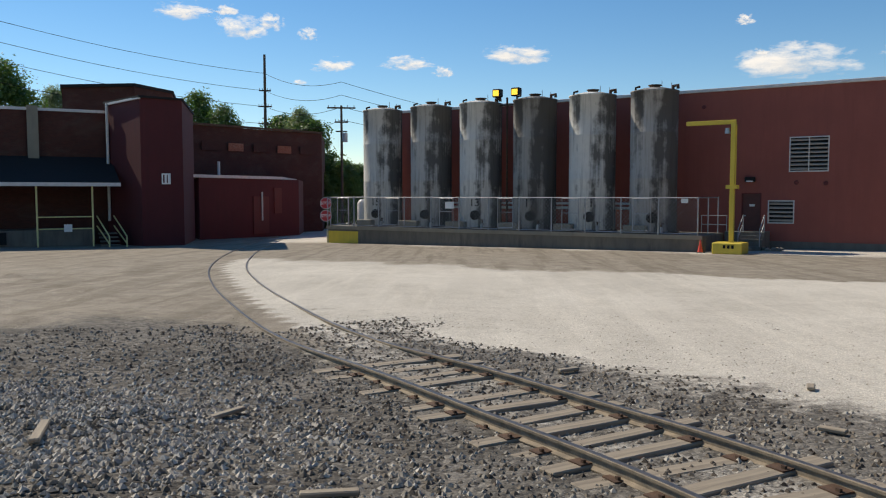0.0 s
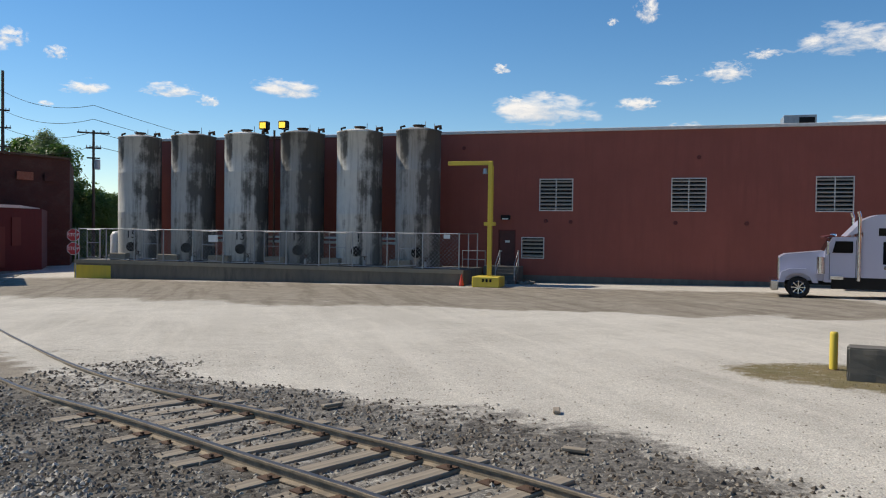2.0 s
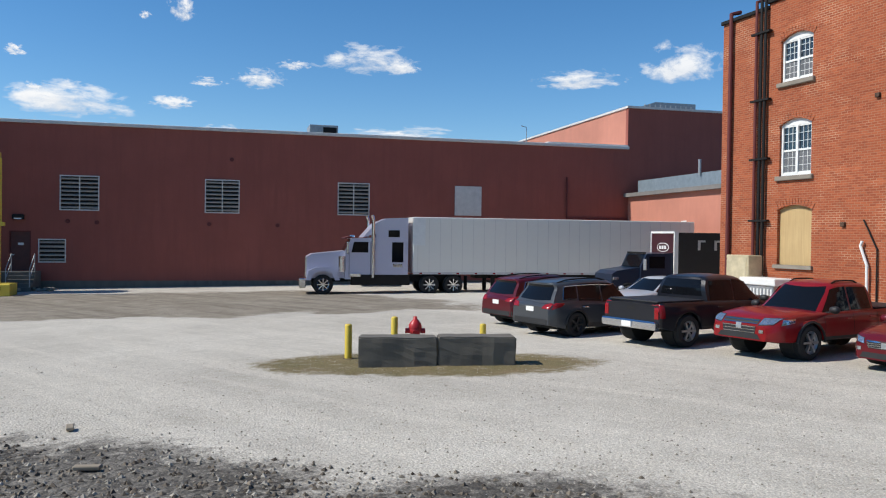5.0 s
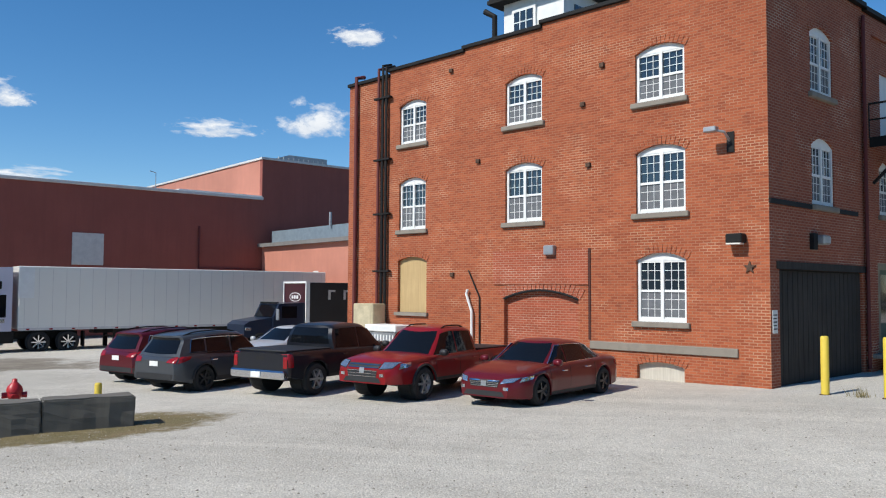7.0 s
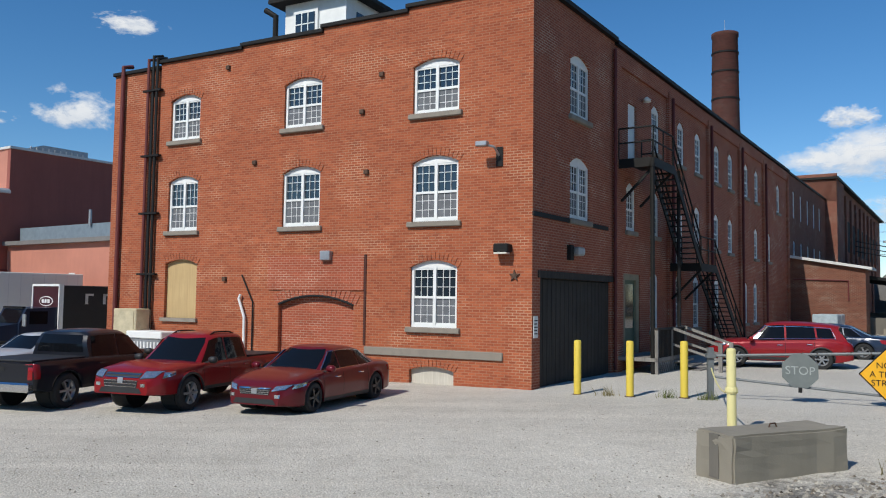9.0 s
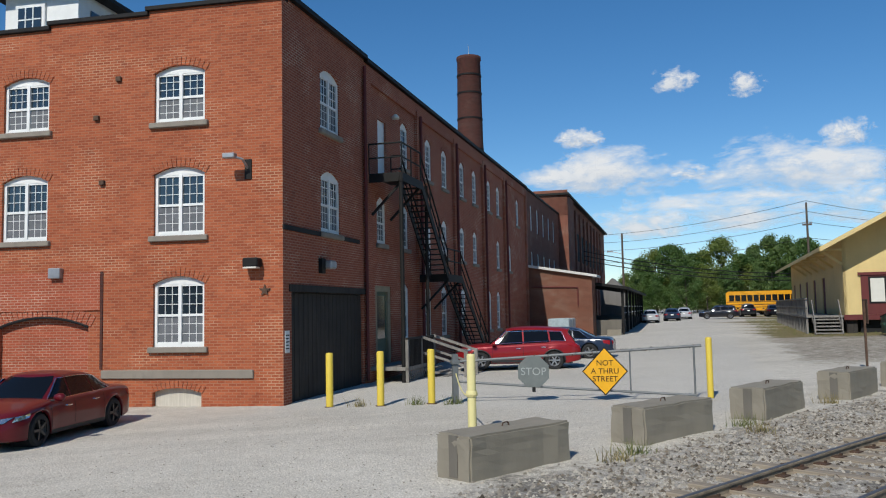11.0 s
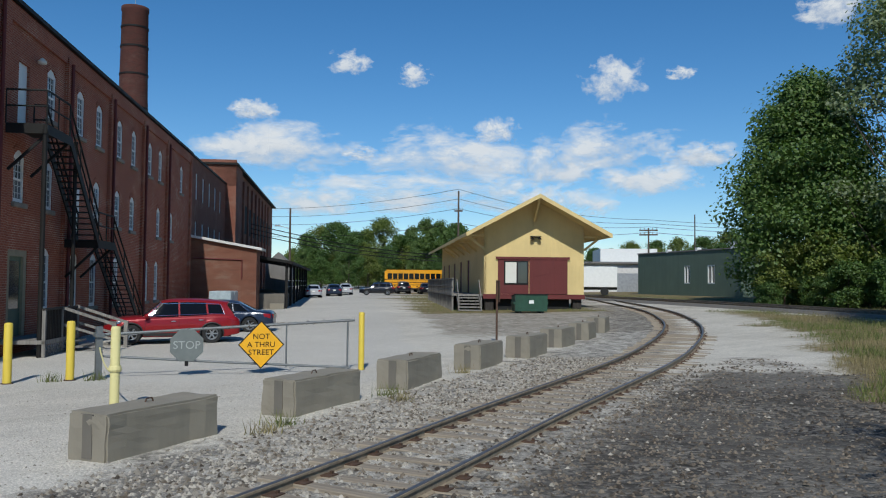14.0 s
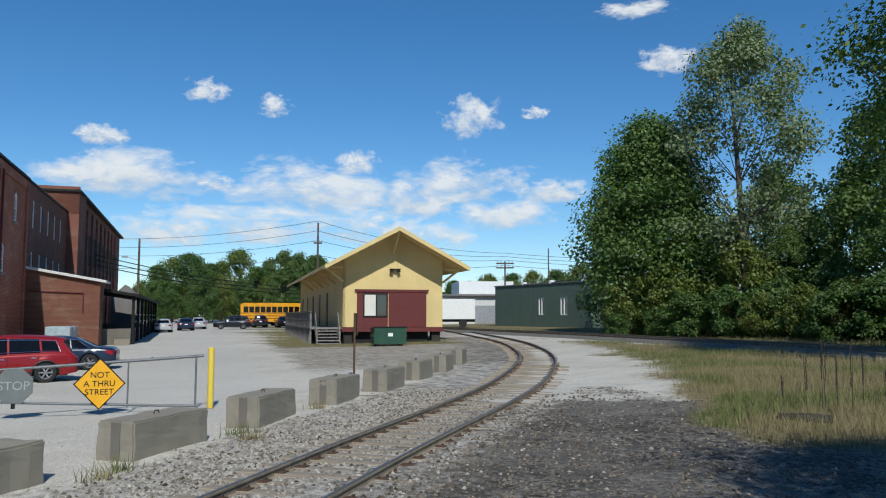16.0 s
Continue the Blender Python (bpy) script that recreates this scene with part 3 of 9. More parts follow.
near_i = [i for i, p in enumerate(track) if p.y < 13.2 and p.y > -45]
spur = rail_thing("railway_track", track, "curved rusty railway spur on worn wooden sleepers", near_i[0], near_i[-1], -0.03, 0.006)
rail_thing("railway_track", main_line, "rusty main line track behind the grass", 0, 0, 0.12, 0.05)
bal = sweep(main_line, 0.0, [(-2.4, -0.15), (-1.4, 0.12), (1.4, 0.12), (2.4, -0.15)], 0.0)
M["ballast"] = plain("dark_ballast", (0.16, 0.145, 0.125), 0.95, vary=0.5, scale=8, grain=30, bump=0.8)
solid("ballast_bed", bal, M["ballast"], pose(0, 0, 0), "bed of grey ballast stones under the main line", "ballast", kind="stuff")


# ---------------------------------------------------------------- warehouse
WD = 52.0
wh = thing("warehouse", pose(0.5150 * WD, 0.8572 * WD, 0, 0, 0, -31), "long windowless red painted warehouse with louvred vents", "warehouse")
LOUVRES = [(-9.47, -7.43, 3.75, 5.68), (-1.32, 0.62, 3.75, 5.68), (6.79, 8.72, 3.78, 5.72), (-10.6, -9.23, 0.68, 1.93)]
PANEL = (14.46, 16.3, 3.84, 5.79)
DOOR = (-12.2, -11.05, 0.15, 2.45)
WL, WR, WZ = -40.0, 27.0, 8.7
g = wall_mesh(WR - WL, -3.5, WZ, 0.4, [(a - WL, b - WL, c, d) for a, b, c, d in LOUVRES + [DOOR]])
part("wall", g, M["red_wall"], wh, "", pose(WL, 0, 0))
part("roof", G().box(WL, WR, 0.4, 45, WZ - 0.5, WZ - 0.25), M["roof_grey"], wh)
part("coping", G().box(WL - 0.1, WR + 0.05, -0.12, 0.5, WZ, WZ + 0.2, 0.02), M["trim"], wh, "pale metal roof edge")
part("side_wall", G().box(WL, WL + 0.4, 0.4, 45, -3.5, WZ), M["red_wall"], wh)
part("base_band", G().box(WL, WR, -0.03, 0, -3, -0.45), M["concrete_dark"], wh, "dirty dark concrete base")


def louvre(x0, x1, z0, z1, parent, mullion=True):
    v = part("vent", G().box(x0 - 0.06, x1 + 0.06, -0.05, 0.02, z1, z1 + 0.07).box(x0 - 0.06, x1 + 0.06, -0.05, 0.02, z0 - 0.07, z0).box(x0 - 0.06, x0, -0.05, 0.02, z0, z1).box(x1, x1 + 0.06, -0.05, 0.02, z0, z1), M["trim"], parent, "louvred metal wall vent")
    part("backing", G().box(x0, x1, 0.15, 0.2, z0, z1), M["dark"], v)
    n = max(5, round((z1 - z0) / 0.24))
    sl = G().add([(x0, -0.03, 0), (x1, -0.03, 0), (x1, 0.10, 0.10), (x0, 0.10, 0.10), (x0, -0.03, 0.06), (x1, -0.03, 0.06), (x1, 0.10, 0.13), (x0, 0.10, 0.13)], [(0, 1, 2, 3), (4, 7, 6, 5), (0, 4, 5, 1), (2, 6, 7, 3)]).mesh("slat", M["vent_slat"])
    for i in range(n):
        part("slat", sl, None, v, m=pose(0, 0, z0 + (z1 - z0) * (i + 0.25) / n))
    if mullion:
        part("mullion", G().box((x0 + x1) / 2 - 0.03, (x0 + x1) / 2 + 0.03, -0.045, 0, z0, z1), M["trim"], v)


M["vent_slat"] = plain("tan_painted_slats", (0.44, 0.36, 0.29), 0.6, vary=0.15)
for i, q in enumerate(LOUVRES):
    louvre(*q, wh, i < 3)
part("cover_panel", G().box(*PANEL[:2], -0.06, 0, *PANEL[2:], 0.01).box(PANEL[0] + 0.02, PANEL[0] + 0.55, -0.075, -0.06, PANEL[2] + 0.05, PANEL[3] - 0.05), M["trim"], wh, "pale sheet metal panel over an opening")
dr = part("door", G().box(DOOR[0] + 0.05, DOOR[1] - 0.05, 0.1, 0.16, DOOR[2], DOOR[3] - 0.05), plain("dark_red_door", (0.10, 0.03, 0.025), 0.6), wh, "dark red steel door")
part("door_frame", G().box(DOOR[0], DOOR[0] + 0.06, -0.02, 0.2, DOOR[2], DOOR[3]).box(DOOR[1] - 0.06, DOOR[1], -0.02, 0.2, DOOR[2], DOOR[3]).box(DOOR[0], DOOR[1], -0.02, 0.2, DOOR[3] - 0.06, DOOR[3]), M["maroon"], dr)
part("door_sign", G().box(-11.75, -11.45, 0.085, 0.1, 1.62, 1.76), M["white"], dr)
part("door_handle", G().box(-12.1, -11.95, 0.05, 0.1, 1.02, 1.1), M["steel"], dr)
wl = part("wall_light", G().box(-12.0, -11.4, -0.28, 0, 3.1, 3.4, 0.04), M["black"], wh, "dark box-shaped wall light")
part("lens", G().box(-11.9, -11.5, -0.29, -0.2, 3.12, 3.19), M["white"], wl)
for x, z in ((-9.1, 3.05), (-7.5, 3.0), (-1.1, 3.0), (0.2, 7.0), (-14.6, 7.8), (3.0, 3.0)):
    part("anchor_plate", G().cyl((x, -0.05, z), (x, 0, z), 0.11, 0.13, 10), M["maroon"], wh)
# tall block and low dock building at the far end
tb = thing("factory_block", pose(0.5150 * WD + 0.8572 * WR, 0.8572 * WD - 0.5150 * WR, 0, 0, 0, -31), "tall salmon painted factory block behind the warehouse", "factory building")
# One paint: shaded red on the front, sunlit salmon on the side
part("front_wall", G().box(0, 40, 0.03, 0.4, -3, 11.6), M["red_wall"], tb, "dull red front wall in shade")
part("side_wall", G().box(0, 0.4, 0.4, 40, -3, 11.6), M["pink_wall_sunlit"], tb, "sunlit salmon side wall")
part("roof", G().box(0.4, 40, 0.4, 40, 11.1, 11.3), M["roof_grey"], tb)
part("coping", G().box(-0.1, 40, -0.08, 0.5, 11.6, 11.75).box(-0.1, 0.5, 0.5, 40, 11.6, 11.75), M["trim"], tb)
rh = part("roof_monitor", G().prism([(2.0, 11.3), (2.0, 12.1), (3.2, 12.5), (6.5, 12.5), (6.5, 11.3)], 2, 8, "y"), M["steel"], tb, "grey metal rooftop air unit")
for i in range(10):
    part("rib", G().box(2.3 + i * 0.42, 2.36 + i * 0.42, 1.95, 2.0, 11.5, 12.3), M["trim"], rh)
part("pipe", G().tube([(-4.6, -0.1, 6.6), (-4.6, -0.1, 3.8), (-0.1, -0.1, 3.8), (0.4, -0.1, 3.8)], 0.07), M["maroon"], tb, "dark red conduit on the wall")
part("flashing", G().box(-6, 0.02, 0.02, 4.0, 8.85, 9.0), M["white"], tb)
dk = thing("dock_building", pose(0.5150 * WD + 0.8572 * WR, 0.8572 * WD - 0.5150 * WR, 0, 0, 0, -31), "low salmon loading dock building with numbered doors", "dock building")
part("wall", G().box(0, 0.3, -17, -0.1, -3, 5.35), M["pink_wall_sunlit"], dk, "sunlit salmon dock wall")
part("roof", G().box(-0.35, 14, -17.2, -0.1, 5.35, 5.6), M["roof_grey"], dk, "dark flat roof edge")
part("parapet", G().box(0.6, 14, -16.5, -0.4, 5.6, 6.5), plain("blue_grey_sheet", (0.20, 0.25, 0.29), 0.5), dk, "blue-grey sheet metal upstand")
part("vent_pipe", G().cyl((0.5, -8.2, 6.4), (0.5, -8.2, 7.3), 0.09), M["steel"], dk)
for i, y in enumerate((-3.2, -7.4, -11.6)):
    s = part("door_number_sign", G().box(-0.04, 0, y - 0.28, y + 0.28, 2.95, 3.6), M["white"], dk, "white dock door number")
    part("door", G().box(-0.06, 0.0, y - 1.3, y + 1.3, -0.4, 2.5), M["dark"], dk, "dark open dock door")


# ---------------------------------------------------------------- silos
SD = 46.5
RIGHT, AWAY = Vector((0.8572, -0.5150)), Vector((0.5150, 0.8572))


def wpos(s, d):
    p = RIGHT * s + AWAY * d
    return p.x, p.y


SLAB_Z = 0.02


def slab_zone():
    x, y = wpos(-40.96, SD)
    th = thing("silo_platform", pose(x, y, 0, 0, 0, -31), "low concrete platform under the silos, stained dark", "platform")
    part("body", G().box(0, 27.96, 0, 4.6, -3.2, SLAB_Z, 0.03), M["concrete_dark"], th)
    part("painted_end", G().box(-0.012, 3.0, -0.012, 0.5, -1.9, SLAB_Z - 0.35), M["yellow"], th, "worn yellow painted warning end")
    part("ledge", G().box(0, 27.96, -0.08, 0.0, SLAB_Z - 0.22, SLAB_Z + 0.02), M["concrete"], th, "pale worn top edge")
    return th


slab_zone()


def silo_mat(name, base, stain, amount):
    n = Nodes(name)
    runs = n.noise(1.0, 7, 0.6, n.scaled(1.3, 1.3, 0.10))
    runs2 = n.noise(1.0, 6, 0.65, n.scaled(4.5, 4.5, 0.25))
    blot = n.noise(0.7, 6, 0.65)
    fine = n.noise(40, 4, 0.6)
    sep = n.node("SeparateXYZ", Vector=n.co)
    side = n.math("MULTIPLY", sep.outputs[0], 0.07)
    f = n.math("ADD", n.math("ADD", runs, side), n.math("MULTIPLY", n.math("SUBTRACT", blot, 0.5), 0.75))
    f = n.ramp(f, 0.60 - amount * 0.35, 0.74 - amount * 0.3)
    c = n.mix(n.ramp(blot, 0.3, 0.7), tint(base, 0.8), base)
    c = n.mix(n.math("MULTIPLY", f, 0.85), c, stain)
    c = n.mix(n.math("MULTIPLY", n.ramp(runs2, 0.5, 0.72), 0.55), c, tint(stain, 1.3))
    n.bump(n.math("ADD", fine, blot), 0.25, 0.01)
    return n.done(c, 0.75, 0, 0.3)


def silo(i, s, r, top, base, amount, label):
    x, y = wpos(s, SD + 2.5)
    th = thing("silo", pose(x, y, SLAB_Z, 0, 0, -31 + 20), label, "silo", "row of storage silos")
    h = top - SLAB_Z
    prof = [(r * 0.98, 0), (r, 0.15), (r, h * 0.38), (r + 0.012, h * 0.385), (r, h * 0.39), (r, h * 0.70), (r + 0.012, h * 0.705), (r, h * 0.71), (r, h - 0.12), (r + 0.04, h - 0.1), (r + 0.04, h - 0.02), (r * 0.96, h), (r * 0.5, h + 0.16), (0.01, h + 0.2)]
    part("shell", G().lathe(prof, 40), silo_mat("silo_shell_%d" % i, base, (0.042, 0.039, 0.035), amount + 0.1), th, "", None, True)
    part("hatch", G().lathe([(0.32, h + 0.1), (0.32, h + 0.3), (0.40, h + 0.32), (0.40, h + 0.37), (0.01, h + 0.42)], 18), M["rust"], th, "dark round top hatch")
    part("vent", G().tube([(r * 0.75, -0.2, h - 0.05), (r * 0.75, -0.2, h + 0.25), (r * 0.95, -0.2, h + 0.3), (r * 0.95, -0.2, h + 0.1)], 0.11), M["rust"], th)
    part("lifting_lug", G().tube([(-r * 0.8, -0.3, h - 0.05), (-r * 0.8, -0.3, h + 0.2), (-r * 0.62, -0.4, h + 0.25)], 0.07), M["black"], th)
    part("top_rail", G().tube([(r * 0.3, 0.3, h), (r * 0.3, 0.3, h + 0.65)], 0.02).tube([(r * 0.7, 0.2, h), (r * 0.7, 0.2, h + 0.5)], 0.02), M["steel"], th)
    man = part("manhole", G().cyl((-0.1, -r - 0.12, 0.95), (-0.1, -r + 0.1, 0.95), 0.27, 0.27, 18), M["rust"], th, "bolted round manhole near the base")
    part("cover", G().cyl((-0.1, -r - 0.16, 0.95), (-0.1, -r - 0.12, 0.95), 0.33, 0.33, 18), M["black"], man)
    part("base_ring", G().lathe([(r + 0.14, 0), (r + 0.14, 0.1), (r, 0.12)], 36), M["rust"], th)
    # the painted silo number
    num = ("15", "", "13", "12", "11", "")[i]
    if num:
        cu = bpy.data.curves.new("silo_number", "FONT")
        cu.body, cu.size, cu.extrude, cu.align_x = num, 0.75, 0.004, "CENTER"
        tmp = bpy.data.objects.new("tmp", cu)
        me = bpy.data.meshes.new_from_object(tmp)
        bpy.data.objects.remove(tmp)
        me.materials.clear()
        me.materials.append(M["black"])
        part("silo_number", me, None, th, "painted silo number", pose(-0.15, -r - 0.015, 1.55, 90, 0, -8))
    pipe = part("outlet_pipe", G().tube([(0.45, -r - 0.02, 0.35), (0.45, -r - 0.55, 0.35), (0.45, -r - 0.55, 0.05)], 0.09), M["steel"], th)
    part("valve", G().cyl((0.45, -r - 0.3, 0.33), (0.45, -r - 0.3, 0.62), 0.05).cyl((0.45, -r - 0.3, 0.62), (0.45, -r - 0.3, 0.65), 0.16), M["rust"], pipe)
    return th


SILOS = [(7.8, 5.11), (4.52, 1.65), (1.1, -1.84), (-2.63, -5.62), (-6.47, -9.63), (-10.58, -13.71)]
LOOKS = [((0.62, 0.60, 0.55), 0.12), ((0.50, 0.48, 0.44), 0.30), ((0.68, 0.66, 0.60), 0.2), ((0.34, 0.325, 0.295), 0.5), ((0.68, 0.66, 0.60), 0.18), ((0.42, 0.40, 0.37), 0.38)]
for i, ((a, b), (base, amount)) in enumerate(zip(SILOS, LOOKS)):
    mid = radians(-(a + b) / 2 - 31)
    s = (SD + 2.5) * tan(mid)
    dist = (SD + 2.5) / cos(mid)
    r = dist * sin(radians((a - b) / 2))
    silo(i, s, r, 8.62, base, amount, ("pale grey", "mottled grey", "pale grey half-stained", "dark soot-stained grey", "pale grey streaked", "dark grey weathered")[i] + " tall cylindrical storage silo")

# ---------------------------------------------------------------- brick mill: front and long side
CORNER = (22.79, -1.05)
FL = 17.0
fx, fy = CORNER[0] + FL * 0.4226, CORNER[1] + FL * 0.9063
mill = thing("brick_mill", pose(fx, fy, 0, 0, 0, -115), "three-storey orange-red brick mill with white arched windows", "brick building")
SIDE = pose(CORNER[0], CORNER[1], 0, 0, 0, -29.5)
mill_inv = mill.matrix_basis.inverted()


def U(u):
    return FL - u - 0.1


WIN = []      # x0, x1, sill, crown
for u, w in ((13.2, 1.42), (7.95, 1.52), (3.0, 1.56)):
    for sill, crown in ((4.66, 6.62), (7.9, 9.55)):
        WIN.append((U(u) - w / 2, U(u) + w / 2, sill, crown))
WIN.append((U(3.0) - 0.78, U(3.0) + 0.78, 1.55, 3.52))
holes = [(*w, 0.2) for w in WIN]
BOARD = (U(13.95), U(12.42), 1.6, 3.66)
ARCH = (U(8.75), U(5.8), -0.2, 2.47)
BASEWIN = (U(3.78), U(2.3), -0.35, 0.42)
holes += [(*BOARD, 0.16), (*ARCH, 0.28), (*BASEWIN, 0.12)]
TOP = [(0, U(14.5), 10.62), (U(14.5), U(10.6), 10.82), (U(10.6), U(7.2), 10.92), (U(7.2), U(4.0), 11.06), (U(4.0), FL, 11.2)]
part("front_wall", wall_mesh(FL, -1.5, 11, 0.45, holes, TOP), M["brick"], mill, "sunlit orange-red brick front wall")
for a, b, z in TOP:
    part("coping", G().box(a - 0.06, b + 0.03, -0.1, 0.55, z, z + 0.13, 0.015), M["black"], mill, "black metal parapet capping")
part("arch_fill", G().box(ARCH[0] - 0.05, ARCH[1] + 0.05, 0.16, 0.4, ARCH[2], ARCH[3]), M["brick_new"], mill, "bricked-up arched doorway")
part("board", G().box(BOARD[0] - 0.02, BOARD[1] + 0.02, 0.12, 0.2, BOARD[2], BOARD[3]), wood_mat("plywood", (0.56, 0.40, 0.20), (0.46, 0.32, 0.15), 2), mill, "tan plywood board over a window")
part("board", G().box(BASEWIN[0] - 0.02, BASEWIN[1] + 0.02, 0.14, 0.2, BASEWIN[2], BASEWIN[3]), wood_mat("white_boards", (0.62, 0.58, 0.50), (0.45, 0.41, 0.34), 2), mill, "whitewashed boards in the basement window")
part("relief_panel", G().box(U(9.2), U(5.42), -0.045, 0, 2.62, 3.72), M["brick_new"], mill, "patched brick panel over the bricked-up arch")
part("pilaster", G().box(U(5.42), U(5.34), -0.03, 0, 0.95, 3.72), M["brick_dark"], mill, "dark expansion strip")
part("belt_course", G().box(U(5.36), U(0.75), -0.07, 0, 0.68, 0.92, 0.02), M["stone"], mill, "grey stone belt course")


def arch_ring(x0, x1, crown, rise, parent, mat, depth=0.24, n=13):
    """Raised bricks of an arched head."""
    g = G()
    cx, hw = (x0 + x1) / 2, (x1 - x0) / 2
    for i in range(n):
        pts = []
        for q in (i + 0.06, i + 0.94):
            t = -1.06 + 2.12 * q / n
            x = cx + hw * t
            z = crown - rise * t * t
            nx_, nz_ = 0.55 * t, 1.0
            k = hypot(nx_, nz_)
            pts.append(((x, z), (x + nx_ / k * depth, z + nz_ / k * depth)))
        (a, b), (c, d) = pts
        part("voussoir", G().prism([a, c, d, b], -0.022, 0.0, "y"), mat, parent)


def sash_window(x0, x1, z0, z1, parent, rise=0.2, pairs=2, deep=0.14, curtain=False, sill=True):
    """A white arched window: frame, sashes with glazing bars and glass."""
    w = part("window", G().box(x0, x0 + 0.09, deep - 0.06, deep + 0.06, z0, z1 - rise).box(x1 - 0.09, x1, deep - 0.06, deep + 0.06, z0, z1 - rise).box(x0 + 0.09, x1 - 0.09, deep - 0.06, deep + 0.06, z0, z0 + 0.09), M["white"], parent, "white painted sash window")
    n = 10
    head = []
    for i in range(n + 1):
        x = x0 + (x1 - x0) * i / n
        head.append((x, z1 - rise * (2 * i / n - 1) ** 2))
    zt = z1 - rise - 0.03
    part("head_panel", G().prism([(x0, zt)] + head + [(x1, zt)], deep - 0.05, deep + 0.05, "y"), M["white"], w)
    part("glass", G().box(x0 + 0.06, x1 - 0.06, deep + 0.005, deep + 0.015, z0 + 0.05, zt), M["glass"], w, "dark reflecting panes")
    part("backing", G().box(x0, x1, 0.4, 0.44, z0, z1), M["dark"], w)
    span = (x1 - x0 - 0.18 - 0.1 * (pairs - 1)) / pairs
    bar = G()
    for k in range(pairs):
        a = x0 + 0.09 + k * (span + 0.1)
        b = a + span
        if k:
            part("mullion", G().box(a - 0.1, a, deep - 0.065, deep + 0.05, z0 + 0.09, zt), M["white"], w)
        zm = z0 + 0.09 + (zt - z0 - 0.09) * 0.48
        part("meeting_rail", G().box(a, b, deep - 0.045, deep + 0.03, zm - 0.035, zm + 0.035), M["white"], w)
        part("insect_screen", G().box(a, b, deep - 0.012, deep - 0.008, z0 + 0.14, zm - 0.035), M["screen"], w, "grey insect screen over the lower sash")
        for zz in (z0 + 0.09, zt - 0.05):
            part("sash_rail", G().box(a, b, deep - 0.04, deep + 0.03, zz, zz + 0.05), M["white"], w)
        for j in range(1, 3):
            xx = a + (b - a) * j / 3
            part("glazing_bar", G().box(xx - 0.008, xx + 0.008, deep - 0.02, deep + 0.004, z0 + 0.1, zt), M["white"], w)
        for j in (1, 2, 4, 5):
            zz = z0 + 0.09 + (zt - z0 - 0.09) * j / 6
            part("glazing_bar", G().box(a, b, deep - 0.02, deep + 0.004, zz - 0.008, zz + 0.008), M["white"], w)
    if sill:
        part("sill", G().box(x0 - 0.12, x1 + 0.12, -0.11, deep, z0 - 0.16, z0, 0.02), M["stone"], w, "grey stone sill")
    if curtain:
        for a, b in ((x0 + 0.1, x0 + 0.45), (x1 - 0.4, x1 - 0.1)):
            gg = G()
            for q in range(8):
                xx = a + (b - a) * q / 8
                gg.box(xx, xx + (b - a) / 10, deep + 0.02 + 0.012 * (q % 2), deep + 0.035 + 0.012 * (q % 2), z0 + 0.1, zt)
            part("curtain", gg, M["white"], w, "white lace curtain")
    return w


for i, q in enumerate(WIN):
    sash_window(*q, mill, curtain=(i == 6))
    arch_ring(q[0], q[1], q[3], 0.2, mill, M["brick"])
arch_ring(ARCH[0], ARCH[1], ARCH[3], 0.28, mill, M["brick_new"], 0.33, 20)
# Thin dark tube that follows the underside of the arched head
part("arch_lintel", G().tube([(ARCH[0] + (ARCH[1] - ARCH[0]) * k / 12, 0.01, ARCH[3] - 0.28 * (k / 6 - 1) ** 2 - 0.03) for k in range(13)], 0.05, 6), M["dark"], mill, "dark soffit line of the arch")
arch_ring(BOARD[0], BOARD[1], BOARD[3], 0.16, mill, M["brick"])
arch_ring(BASEWIN[0], BASEWIN[1], BASEWIN[3], 0.12, mill, M["brick"], 0.2)
part("sill", G().box(BOARD[0] - 0.1, BOARD[1] + 0.1, -0.1, 0.12, BOARD[2] - 0.13, BOARD[2]), M["stone"], mill)
for u, a, b in ((16.35, 0.9, 10.9), (15.0, 1.2, 11.0), (14.75, 1.2, 11.1), (14.55, 1.2, 11.0)):
    part("drain_pipe", G().tube([(U(u), -0.12, a), (U(u), -0.12, b), (U(u), 0.3, b + 0.12)], 0.06 if u < 16 else 0.08), M["maroon"] if u > 14.8 else M["black"], mill, "dark vertical pipe on the brick wall")
for z in (3.1, 5.3, 7.4, 9.8):
    part("pipe_bracket", G().box(U(15.2), U(14.3), -0.2, -0.04, z, z + 0.07), M["black"], mill)

# the long side
SL_END = 38.2
side_holes = []
for sill, crown in ((4.87, 6.8), (8.05, 10.0)):
    side_holes.append((2.5, 3.95, sill, crown, 0.22))
UP = [10.5, 13.82, 16.4, 19.7, 22.35, 25.9, 28.45, 34.8]
for x in UP:
    side_holes.append((x - 0.44, x + 0.44, 8.12, 9.95, 0.2))
MIDS = [7.75, 10.4, 16.22, 19.5, 22.25, 28.2, 31.75]
for x in MIDS:
    side_holes.append((x - 0.44, x + 0.44, 4.88, 6.6, 0.2))
LOW = [10.3, 13.45, 16.0, 19.5, 25.5, 27.95]
for x in LOW:
    side_holes.append((x - 0.44, x + 0.44, 1.3, 3.52, 0.2))
GAR = (0.5, 5.85, -0.2, 3.02)
EDOOR = (7.5, 8.4, 7.4, 9.5)
GDOOR = (7.05, 8.7, 0.55, 3.35)
side = part("side_wall", wall_mesh(SL_END, -1.5, 10.9, 0.45, side_holes + [GAR, EDOOR, GDOOR], [(0, 6.2, 11.3), (6.2, SL_END, 11.22)]), M["brick_side"], mill, "long shaded brick side wall", mill_inv @ SIDE)
